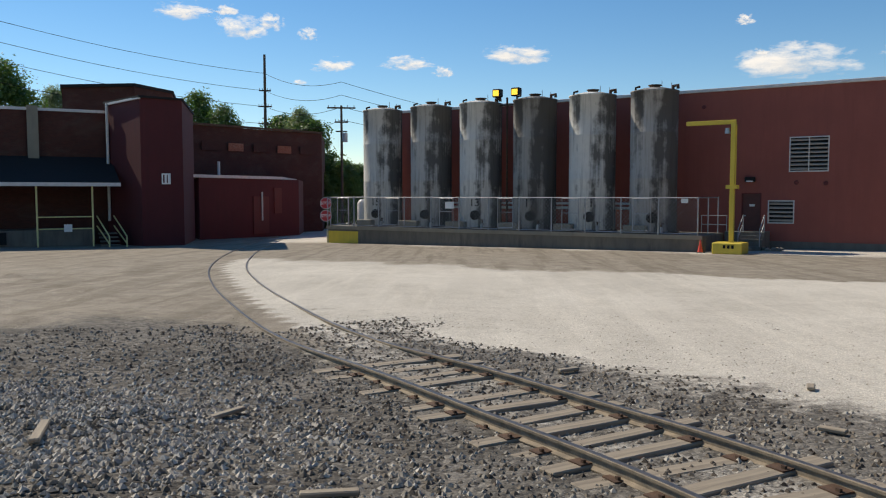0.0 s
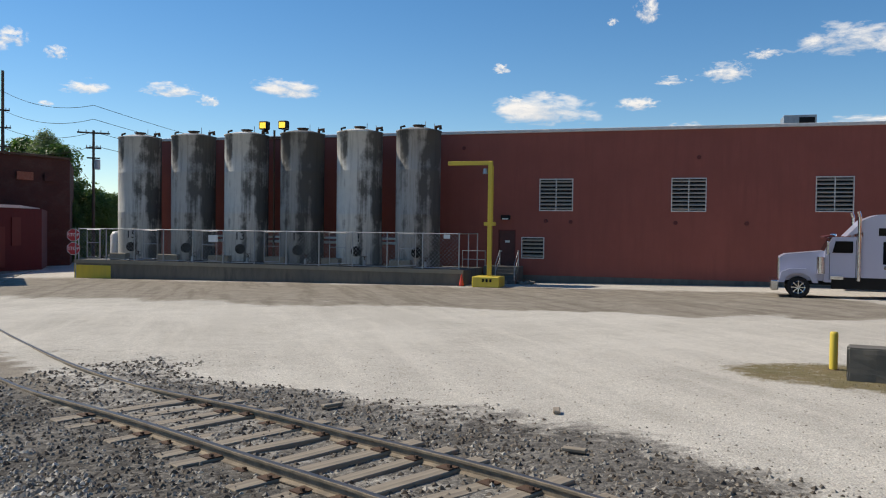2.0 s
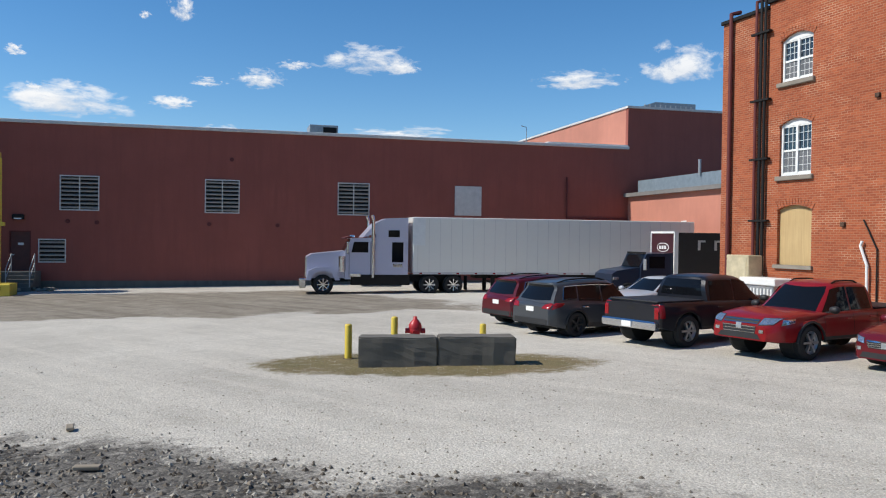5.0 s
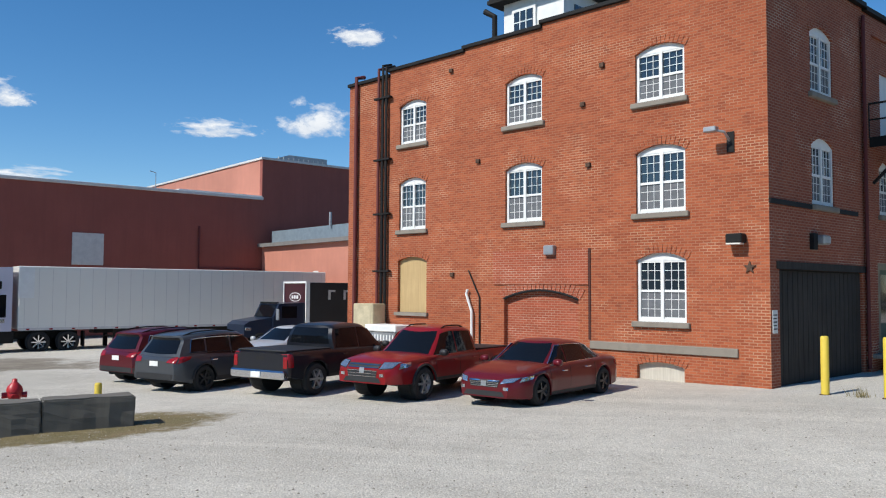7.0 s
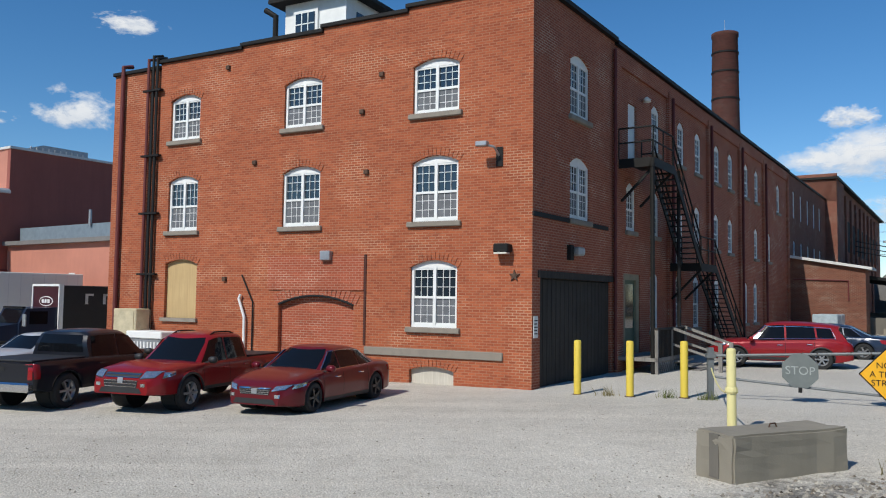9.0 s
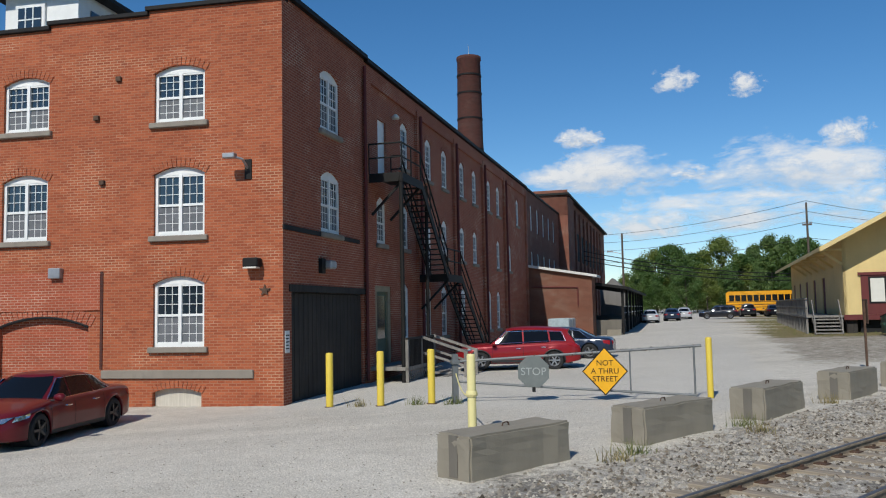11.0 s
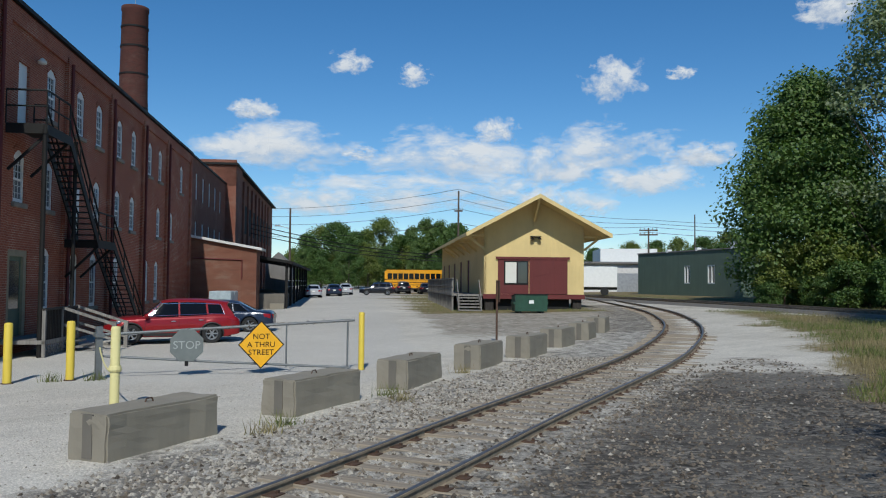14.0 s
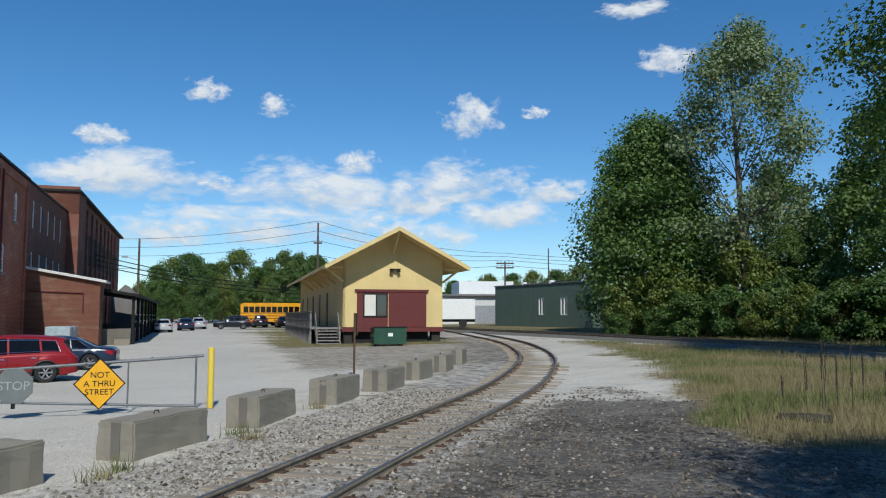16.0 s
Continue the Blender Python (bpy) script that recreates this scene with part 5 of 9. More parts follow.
def depot():
    W, Lg, ZF, ZW, ZA = 6.85, 34.0, 1.66, 6.32, 8.15
    th = thing("freight_depot", DEP.copy(), "old yellow wooden freight depot with maroon sliding doors", "depot")
    z0 = 1.28
    part("gable_wall", G().prism([(0, z0 + 0.3), (W, z0 + 0.3), (W, ZW), (W / 2, ZA - 0.05), (0, ZW)], 0, 0.15, "y"), M["depot_yellow"], th, "yellow board siding gable wall")
    for k in range(1, 24):
        x = W * k / 24
        zt = ZW + (ZA - ZW) * (1 - abs(x - W / 2) / (W / 2)) - 0.1
        part("siding_batten", G().box(x - 0.02, x + 0.02, -0.018, 0, z0 + 0.75 if not 0.9 < x < 5.75 else 4.2, zt), M["depot_yellow"], th)
    part("sill_beam", G().box(-0.05, W + 0.05, -0.06, 0, z0 + 0.1, z0 + 0.42), M["maroon"], th, "maroon base beam")
    sw = part("side_wall", wall_mesh(Lg, z0 + 0.3, ZW, 0.15, [(a, a + 1.6, ZF, 4.2) for a in (2.2, 7.5, 13, 18.5, 24)]), M["depot_yellow"], th, "shaded yellow side wall", pose(0, Lg, 0, 0, 0, -90))
    for a in (2.2, 7.5, 13, 18.5, 24):
        part("door", G().box(a, a + 1.6, 0.06, 0.1, ZF, 4.2), M["maroon"], sw, "dark maroon freight door")
    part("side_wall", G().box(W - 0.15, W, 0.15, Lg, z0 + 0.3, ZW), M["depot_yellow"], th)
    part("back_wall", G().box(0, W, Lg - 0.15, Lg, z0 + 0.3, ZW), M["depot_yellow"], th)
    dr = part("sliding_door", G().box(0.95, 3.05, -0.07, 0, ZF + 0.05, 4.1).box(3.1, 5.7, -0.10, 0, ZF + 0.05, 4.05), M["maroon"], th, "maroon sliding freight doors with a window")
    part("door_header", G().box(0.8, 5.85, -0.14, 0, 4.05, 4.22), M["maroon"], dr)
    part("window_frame", G().box(1.35, 3.0, -0.1, -0.07, 2.35, 3.95), M["dark"], dr)
    part("pane", G().box(1.45, 2.2, -0.12, -0.1, 2.45, 3.85), M["lamp_glass"], dr, "pale boarded pane")
    part("pane", G().box(2.3, 2.92, -0.12, -0.1, 2.45, 3.85), M["glass"], dr)
    for k in range(5):
        part("plank_line", G().box(3.3 + k * 0.5, 3.33 + k * 0.5, -0.112, -0.1, ZF + 0.1, 4.0), M["maroon"], dr)
    part("diagonal_brace", G().beam((3.3, -0.11, 2.9), (4.6, -0.11, 3.2), 0.02, 0.08), M["maroon"], dr)
    # roof with wide overhangs
    ov, fr, t = 1.38, 1.95, 0.14
    sl = (ZA - ZW) / (W / 2)
    for s in (-1, 1):
        xe = W / 2 + s * (W / 2 + ov)
        ze = ZA - sl * (W / 2 + ov)
        part("roof_slope", G().prism([(W / 2, ZA), (xe, ze), (xe, ze + t), (W / 2, ZA + t)], -fr, Lg + 1, "y"), M["roof_grey"], th, "grey roof slope with a wide overhang")
        part("rake_board", G().prism([(W / 2, ZA - 0.12), (xe, ze - 0.12), (xe, ze + t + 0.02), (W / 2, ZA + t + 0.02)], -fr - 0.06, -fr, "y"), M["depot_yellow"], th, "yellow rake board")
        part("fascia", G().box(min(xe, xe + s * 0.05), max(xe, xe + s * 0.05), -fr, Lg + 1, ze - 0.08, ze + t), M["depot_yellow"], th)
        part("soffit", G().prism([(W / 2, ZA - 0.03), (xe, ze - 0.03), (xe, ze - 0.005), (W / 2, ZA - 0.005)], -fr + 0.01, Lg + 0.9, "y"), M["depot_yellow"], th)
        xw = W / 2 + s * W / 2
        for y in (-0.08, 4, 8, 12, 16, 20):
            b = part("eave_bracket", G().beam((xw, y, ZW - 1.6), (xe - s * 0.25, y, ze + 0.02), 0.12, 0.14).beam((xw, y, ze + 0.05), (xe - s * 0.2, y, ze + 0.05), 0.12, 0.12), M["depot_yellow"], th, "curved yellow eave bracket")
    part("gable_bracket", G().beam((W / 2, -0.05, ZA - 1.5), (W / 2, -fr + 0.1, ZA - 0.15), 0.12, 0.14).beam((W / 2, -0.08, ZA - 1.8), (W / 2, -0.08, ZA - 0.2), 0.12, 0.1), M["depot_yellow"], th)
    lp = part("gable_lamp", G().box(3.15, 3.85, -0.35, 0, 5.55, 5.62).lathe([(0.02, 0.2), (0.14, 0), (0.12, 0.02)], 10, (3.25, -0.25, 5.4)).lathe([(0.02, 0.2), (0.14, 0), (0.12, 0.02)], 10, (3.75, -0.25, 5.4)), M["black"], th, "double black gable floodlight")
    # stone piers, platform and steps
    for k in range(8):
        for x in (0.1, W - 0.7):
            part("pier", G().box(x, x + 0.6, 0.2 + k * 4.6, 0.8 + k * 4.6, -0.5, z0 + 0.3, 0.03), M["dark_wood"], th)
    # Near-black box fills the crawl space in place of its shade
    part("underfloor", G().box(0.9, W - 0.9, 0.5, Lg - 0.5, -0.5, z0 + 0.3), M["dark"], th)
    pl = part("platform", G().box(-2.1, 0, 0.6, 26, ZF - 0.12, ZF), M["grey_wood"], th, "grey wooden side platform")
    for k in range(13):
        part("post", G().box(-2.1, -1.98, 0.7 + k * 2.0, 0.82 + k * 2.0, -0.4, ZF + 1.1), M["grey_wood"], pl)
        part("baluster", G().box(-2.08, -2.0, 1.7 + k * 2.0, 1.78 + k * 2.0, -0.3, ZF + 1.0), M["grey_wood"], pl)
    part("rail", G().box(-2.12, -1.98, 0.6, 26, ZF + 1.02, ZF + 1.1).box(-2.1, -2.02, 0.6, 26, ZF + 0.5, ZF + 0.57), M["grey_wood"], pl)
    for i in range(5):
        part("step", G().box(-1.7, -0.3, -0.3 * (i + 1) + 0.6, -0.3 * i + 0.6, ZF - 0.2 * (i + 1) - 0.08, ZF - 0.2 * (i + 1)), M["grey_wood"], pl)
    for x in (-1.75, -0.25):
        part("stair_stringer", G().beam((x, 0.65, ZF - 0.1), (x, -0.95, 0.5), 0.05, 0.25), M["grey_wood"], pl)
        part("stair_rail", G().beam((x, 0.65, ZF + 0.95), (x, -0.6, 1.4), 0.05, 0.08).box(x - 0.05, x + 0.05, -0.65, -0.55, 0.2, 1.45), M["grey_wood"], pl)


depot()


def dumpster():
    x, y = 37.6, -34.9
    th = thing("dumpster", spot(x, y, -122), "dark green steel dumpster on the grass", "dumpster")
    gm_ = plain("green_steel", (0.03, 0.085, 0.055), 0.5)
    part("body", G().prism([(-0.6, 0.12), (0.6, 0.12), (0.75, 1.0), (-0.75, 1.15)], -1.0, 1.0, "x"), gm_, th)
    part("lid", G().prism([(-0.8, 1.15), (0.78, 1.0), (0.78, 1.05), (-0.8, 1.2)], -1.03, 1.03, "x"), M["black"], th, "black plastic lid")
    for s in (-1, 1):
        part("fork_pocket", G().box(s * 1.0 - 0.08, s * 1.0 + 0.08, -0.5, 0.5, 0.55, 0.7), gm_, th)
        part("skid", G().box(s * 0.7 - 0.1, s * 0.7 + 0.1, -0.55, 0.55, 0, 0.12), M["black"], th)
    part("sticker", G().box(-0.15, 0.15, -0.70, -0.66, 0.6, 0.9), M["white"], th)


dumpster()


# ---------------------------------------------------------------- green and white buildings behind the main line
def green_building():
    x0, y0 = polar(-140.3, 99)
    x1, y1 = polar(-146.9, 83)
    a = math.degrees(atan2(y1 - y0, x1 - x0))
    Lg = hypot(x1 - x0, y1 - y0)
    z0 = gz(x1, y1)
    H = 4.7
    th = thing("green_building", pose(x0, y0, z0, 0, 0, a), "low dark green block building with two windows", "building")
    holes = [(Lg * 0.50, Lg * 0.50 + 1.1, 1.3, 3.2), (Lg * 0.72, Lg * 0.72 + 1.25, 1.3, 3.2)]
    w = part("wall", wall_mesh(Lg, -1, H, 0.3, holes), M["green_wall"], th)
    for p, q, r, s in holes:
        k = part("window", G().box(p, q, 0.12, 0.15, r, s), M["glass"], w)
        part("frame", G().box(p, p + 0.1, 0.03, 0.12, r, s).box(q - 0.1, q, 0.03, 0.12, r, s).box(p, q, 0.03, 0.12, r, r + 0.1).box(p, q, 0.03, 0.12, s - 0.1, s).box((p + q) / 2 - 0.05, (p + q) / 2 + 0.05, 0.03, 0.12, r, s), M["white"], k)
    part("end_wall", G().box(Lg - 0.3, Lg, 0.3, 18, -1, H), M["green_wall"], th)
    part("back_wall", G().box(0, Lg, 18, 18.3, -1, H), M["green_wall"], th)
    part("roof", G().box(-0.1, Lg + 0.1, -0.1, 18.3, H, H + 0.12), M["roof_grey"], th)
    for f in (0.33, 0.62, 0.93):
        part("roof_cap", G().box(Lg * f, Lg * f + (0.3 if f < 0.9 else 2.2), -0.14, 0.4, H, H + (0.35 if f < 0.9 else 0.7)), M["white"], th, "white patch on the parapet")


green_building()


def white_building():
    x0, y0 = polar(-136.6, 112)
    th = thing("white_building", pose(x0, y0, gz(x0, y0), 0, 0, -131), "weathered white block building with a flat roof", "building")
    part("wall", G().box(0, 13, 0, 12, -1, 3.9), M["trim"], th)
    part("roof", G().box(-0.6, 13.2, -0.6, 12, 3.9, 4.15), M["roof_grey"], th)
    part("upper_block", G().box(3, 11, 6, 16, 4.15, 6.2), M["white"], th)
    part("door", G().box(4.5, 7.5, -0.05, 0, 0, 2.6), M["steel"], th)
    t2 = thing("white_trailer", pose(*polar(-135.2, 92), 1.2, 0, 0, -131), "white box trailer parked past the depot", "trailer")
    part("box", G().box(0, 6, 0, 2.4, 0.9, 3.2, 0.03), M["white"], t2)
    part("wheel", G().cyl((4.6, -0.02, 0.45), (4.6, 0.3, 0.45), 0.45, 0.45, 16), M["rubber"], t2)
    part("frame", G().box(0, 6, 0.2, 2.2, 0.6, 0.9), M["black"], t2)


white_building()


# ---------------------------------------------------------------- red and dark works buildings past the silos
def works():
    P = [polar(22.5, 59.5), polar(19.87, 60.5), polar(19.2, 71), polar(24.6, 64.5)]
    zt = 8.95
    th = thing("red_tower_building", pose(0, 0, 0), "square red metal-clad tower building", "building")
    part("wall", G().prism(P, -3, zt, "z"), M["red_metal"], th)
    part("roof_trim", G().prism([polar(22.55, 59.3), polar(19.8, 60.3), polar(19.1, 71.2), polar(24.7, 64.5)], zt, zt + 0.14, "z"), M["dark"], th)
    x, y = polar(24.5, 63.8)
    part("corner_trim", G().cyl((x, y, 0.5), (x, y, zt), 0.1), M["trim"], th, "white corner pipe")
    part("gutter_trim", G().beam((*polar(24.5, 64), zt - 0.08), (*polar(22.5, 59.4), zt - 0.02), 0.15, 0.15), M["trim"], th)
    sx, sy = polar(20.95, 59.9)
    s = part("number_sign", G().box(-0.3, 0.3, -0.05, 0, 0, 0.75), M["white"], th, "white building number sign", pose(sx, sy, 3.1, 0, 0, 6))
    part("digit", G().box(-0.2, -0.1, -0.06, -0.05, 0.1, 0.65).box(0.05, 0.12, -0.06, -0.05, 0.1, 0.65), M["red_metal"], s)
    # dark upper block behind
    th = thing("dark_works_building", pose(0, 0, 0), "tall dark red-brown works block behind the tower", "building")
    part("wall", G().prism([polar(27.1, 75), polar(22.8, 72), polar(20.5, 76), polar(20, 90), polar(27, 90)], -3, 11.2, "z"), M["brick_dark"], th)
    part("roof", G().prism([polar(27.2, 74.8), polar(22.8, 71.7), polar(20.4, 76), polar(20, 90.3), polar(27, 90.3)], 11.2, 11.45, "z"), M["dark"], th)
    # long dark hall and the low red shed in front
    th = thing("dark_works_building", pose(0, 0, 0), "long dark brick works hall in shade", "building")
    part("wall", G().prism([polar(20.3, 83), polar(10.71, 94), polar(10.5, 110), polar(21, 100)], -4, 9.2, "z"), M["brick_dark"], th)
    a, b = polar(20.3, 82.7), polar(10.71, 93.7)
    part("parapet_cap", G().beam((*a, 9.3), (*b, 9.3), 0.4, 0.2), M["rust"], th)
    for k in range(5):
        t = 0.15 + 0.17 * k
        p = [a[0] + (b[0] - a[0]) * q for q in (t, t + 0.1)], [a[1] + (b[1] - a[1]) * q for q in (t, t + 0.1)]
        part("brick_panel", G().beam((p[0][0], p[1][0], 7.2), (p[0][1], p[1][1], 7.2), 0.1, 0.8), M["brick_side"] if k % 2 else M["brick_dark"], th)
    th = thing("red_shed", pose(0, 0, 0), "low red painted shed with a pale roof edge", "shed")
    Q = [polar(18.9, 71), polar(12.3, 81), polar(12, 92), polar(19.6, 82)]
    part("wall", G().prism(Q, -4, 3.8, "z"), M["red_metal"], th)
    part("roof", G().prism([polar(19.85, 69.5), polar(13.5, 78.6), polar(12.4, 92), polar(19.7, 83)], 3.8, 4.05, "z"), M["trim"], th, "pale flat roof edge")
    a, b = Vector(polar(18.9, 70.95)), Vector(polar(12.3, 80.95))
    for t0, t1, z0, z1 in ((0.5, 0.66, -1.2, 2.2), (0.72, 0.8, 0.6, 3.0)):
        p, q = a.lerp(b, t0), a.lerp(b, t1)
        part("door", G().beam((p.x, p.y, (z0 + z1) / 2), (q.x, q.y, (z0 + z1) / 2), 0.1, z1 - z0), M["maroon"], th)
    p = a.lerp(b, 0.6)
    part("vent_pipe", G().cyl((p.x, p.y - 0.2, 0.0), (p.x, p.y - 0.2, 2.6), 0.08), M["trim"], th)
    part("roof_vent", G().cyl((*polar(17.6, 75), 4), (*polar(17.6, 75), 5.3), 0.12), M["trim"], th)
    # dock with a porch roof at the near end
    th = thing("loading_dock", pose(*polar(28.4, 61), 0, 0, 0, 32), "shaded loading dock under a porch roof on thin posts", "loading dock")
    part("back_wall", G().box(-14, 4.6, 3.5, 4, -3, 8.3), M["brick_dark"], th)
    part("wall_cap", G().box(-14, 4.6, 3.4, 4.1, 8.3, 8.5), M["trim"], th)
    part("buttress", G().box(-0.6, 0.1, 3.1, 3.5, 3.5, 8.6), M["concrete"], th)
    part("porch_roof", G().prism([(-1.2, 3.0), (3.5, 5.0), (3.5, 5.1), (-1.2, 3.15)], -10, 4.8, "x"), M["dark"], th, "dark sheet porch roof")
    part("fascia", G().box(-10, 4.8, -1.3, -1.2, 2.95, 3.2), M["trim"], th, "pale porch edge")
    part("platform", G().box(-10, 3.2, 0, 3.5, -3, 0.0), M["concrete_dark"], th)
    for x in (-4.2, -0.4, 3.0):
        part("post", G().cyl((x, -1.0, -1.4), (x, -1.0, 3.0), 0.06), M["pale_yellow"], th, "thin pale yellow post")
    r = part("rail", G().tube([(-0.4, -0.9, 0.1), (3.0, -0.9, 0.1)], 0.04).tube([(-0.4, -0.9, 0.9), (3.0, -0.9, 0.9)], 0.04), M["pale_yellow"], th)
    part("number_sign", G().box(1.2, 1.7, -1.0, -0.95, -0.1, 0.4), M["white"], r)
    for x in (3.4, 4.5):
        part("stair_rail", G().tube([(x, 0.3, 0.9), (x + 0.4, -2.6, -0.4), (x + 0.4, -2.6, -1.4)], 0.05).tube([(x, 0.3, 0.2), (x + 0.4, -2.6, -0.9)], 0.05), M["pale_yellow"], th, "pale yellow stair rail")
    for i in range(5):
        part("step", G().box(3.4, 4.6, -0.45 * (i + 1), -0.45 * i, -0.25 * (i + 1) - 0.1, -0.25 * (i + 1)), M["concrete_dark"], th)
    part("bumper", G().box(-3.0, -2.2, -0.15, 0, -0.9, -0.1).box(-6.2, -5.4, -0.15, 0, -0.9, -0.1), M["dark"], th)


works()


# ---------------------------------------------------------------- silo yard: fence, gantry, flood lights
def silo_fence():
    x, y = wpos(-40.96, SD)
    th = thing("chain_link_fence", pose(x, y, SLAB_Z, 0, 0, -31), "galvanised chain-link fence along the silo platform", "fence")
    n = 12
    for k in range(n + 1):
        px = 0.25 + 27.4 * k / n
        part("post", G().cyl((px, 0.12, 0), (px, 0.12, 2.2), 0.045, 0.045, 8), M["steel"], th)
    part("top_rail", G().tube([(0.25, 0.12, 2.15), (27.65, 0.12, 2.15)], 0.03, 6), M["steel"], th)
    part("bottom_rail", G().tube([(0.25, 0.12, 0.1), (27.65, 0.12, 0.1)], 0.025, 6), M["steel"], th)
    for k in range(n):
        if k % 2 == 0:
            a = 0.25 + 27.4 * k / n
            gte = part("gate_frame", G().tube([(a + 0.75, 0.06, 0.2), (a + 1.85, 0.06, 0.2), (a + 1.85, 0.06, 2.1), (a + 0.75, 0.06, 2.1), (a + 0.75, 0.06, 0.2)], 0.03, 6).tube([(a + 0.75, 0.06, 1.2), (a + 1.85, 0.06, 1.2)], 0.025, 6), M["steel"], th)
    wires = G()
    for k in range(-8, 110):
        for s in (1, -1):
            xa = 0.25 + k * 0.25
            xb = xa + 2.05
            za, zb = (0.1, 2.15) if s > 0 else (2.15, 0.1)
            t0, t1 = max(0, (0.25 - xa) / 2.05), min(1, (27.65 - xa) / 2.05)
            if t1 > t0:
                wires.beam((xa + 2.05 * t0, 0.12, za + (zb - za) * t0), (xa + 2.05 * t1, 0.12, za + (zb - za) * t1), 0.008, 0.008)
    tagged(part("mesh_wire", wires, M["steel"], th), kind="stuff")
    part("end_panel_post", G().tube([(27.65, 0.12, 2.15), (27.65, 4.4, 2.15)], 0.03).cyl((27.65, 2.2, 0), (27.65, 2.2, 2.2), 0.04).cyl((27.65, 4.4, 0), (27.65, 4.4, 2.2), 0.04), M["steel"], th)
    part("end_panel_post", G().tube([(0.25, 0.12, 2.15), (0.25, 4.4, 2.15)], 0.03).cyl((0.25, 2.2, 0), (0.25, 2.2, 2.2), 0.04), M["steel"], th)
    part("sign", G().box(10.6, 11.3, 0.04, 0.06, 1.4, 1.85), M["white"], th, "small white notice")
    part("sign", G().box(26.7, 27.1, 0.04, 0.06, 1.85, 2.1), M["white"], th)
    # things on the platform
    for a, w in ((2.4, 1.3), (6.2, 1.6), (10.2, 1.5), (14.4, 1.4), (18.4, 1.2), (23.0, 1.4)):
        b = thing("concrete_plinth", pose(x, y, SLAB_Z, 0, 0, -31) @ pose(a, 0.6, 0), "pale concrete plinth between the silos", "plinth", "plinths on the platform")
        part("body", G().box(0, w, 0, 0.8, 0, 0.5, 0.04), M["concrete"], b)
    for a in (8.0, 12.0, 16.2, 21.0):
        b = thing("pipe_rack", pose(x, y, SLAB_Z, 0, 0, -31) @ pose(a, 3.7, 0), "white horizontal pipes behind the silos", "pipes", "pipe racks")
        part("pipe", G().tube([(0, 0, 1.45), (2.2, 0, 1.45)], 0.09), M["white"], b)
        part("pipe", G().tube([(0, 0, 1.75), (2.2, 0, 1.75)], 0.07), M["white"], b)
        part("leg", G().cyl((0.3, 0, 0), (0.3, 0, 1.7), 0.05).cyl((1.9, 0, 0), (1.9, 0, 1.7), 0.05), M["steel"], b)
    t = thing("white_tank", pose(x, y, SLAB_Z, 0, 0, -31) @ pose(1.9, 2.0, 0), "small white tank with pipes at the fence end", "tank")
    part("shell", G().lathe([(0.45, 0), (0.45, 1.7), (0.3, 1.95), (0.02, 2.0)], 18), M["trim"], t, "", None, True)
    part("pipe", G().tube([(0.6, -0.2, 0), (0.6, -0.2, 1.5), (0.2, -0.2, 1.5)], 0.05), M["steel"], t)


silo_fence()


def octagon(r):
    return [(r * cos(pi / 8 + k * pi / 4), r * sin(pi / 8 + k * pi / 4)) for k in range(8)]


M["sign_red"] = plain("sign_red", (0.50, 0.025, 0.03), 0.45, vary=0.1)
x, y = wpos(-41.0, SD - 0.05)
for k, z in enumerate((0.78, 1.72)):
    s = thing("stop_sign", pose(x, y, SLAB_Z + z - 0.02, 90, 0, -31 + 25), "red stop sign fixed to the fence end", "stop sign", "stop signs at the silo fence")
    part("plate", G().prism(octagon(0.46), 0, 0.02, "z"), M["sign_red"], s)
    part("border", G().prism(octagon(0.46), 0.02, 0.022, "z"), M["white"], s)
    part("face", G().prism(octagon(0.43), 0.021, 0.026, "z"), M["sign_red"], s)
    part("lettering", text_mesh("STOP", 0.32, M["white"]), None, s, "", pose(0, 0, 0.03))
x, y = wpos(-40.85, SD - 0.02)
solid("sign_post", G().cyl((0, 0, -1.6), (0, 0, 2.2), 0.04), M["steel"], pose(x, y, SLAB_Z), "thin steel post carrying two stop signs", "post")


def gantry():
    x, y = wpos(-11.3, 46.0)
    th = thing("yellow_gantry", pose(x, y, gz(x, y), 0, 0, -31), "yellow painted loading gantry post with a side arm", "gantry")
    part("base_block", G().box(-0.85, 0.75, -0.75, 0.75, 0, 0.62, 0.04), M["yellow"], th, "worn yellow concrete base block")
    part("post", G().box(-0.12, 0.12, -0.12, 0.12, 0.62, 7.25, 0.01), M["yellow"], th)
    part("arm", G().box(-2.55, 0.12, -0.1, 0.1, 7.05, 7.28, 0.01), M["yellow"], th)
    part("bracket", G().box(-0.32, 0.3, -0.2, 0.2, 3.55, 3.75), M["yellow"], th)
    part("brace", G().tube([(0.14, 0, 3.7), (0.14, 0, 7.0)], 0.04), M["yellow"], th)
    part("hook", G().cyl((-0.32, 0, 6.55), (-0.32, 0, 6.85), 0.16, 0.12), M["steel"], th)
    for i in range(3):
        part("warning_mark", G().box(-0.25 + i * 0.22, -0.12 + i * 0.22, -0.765, -0.75, 0.32, 0.5), M["black"], th)


gantry()


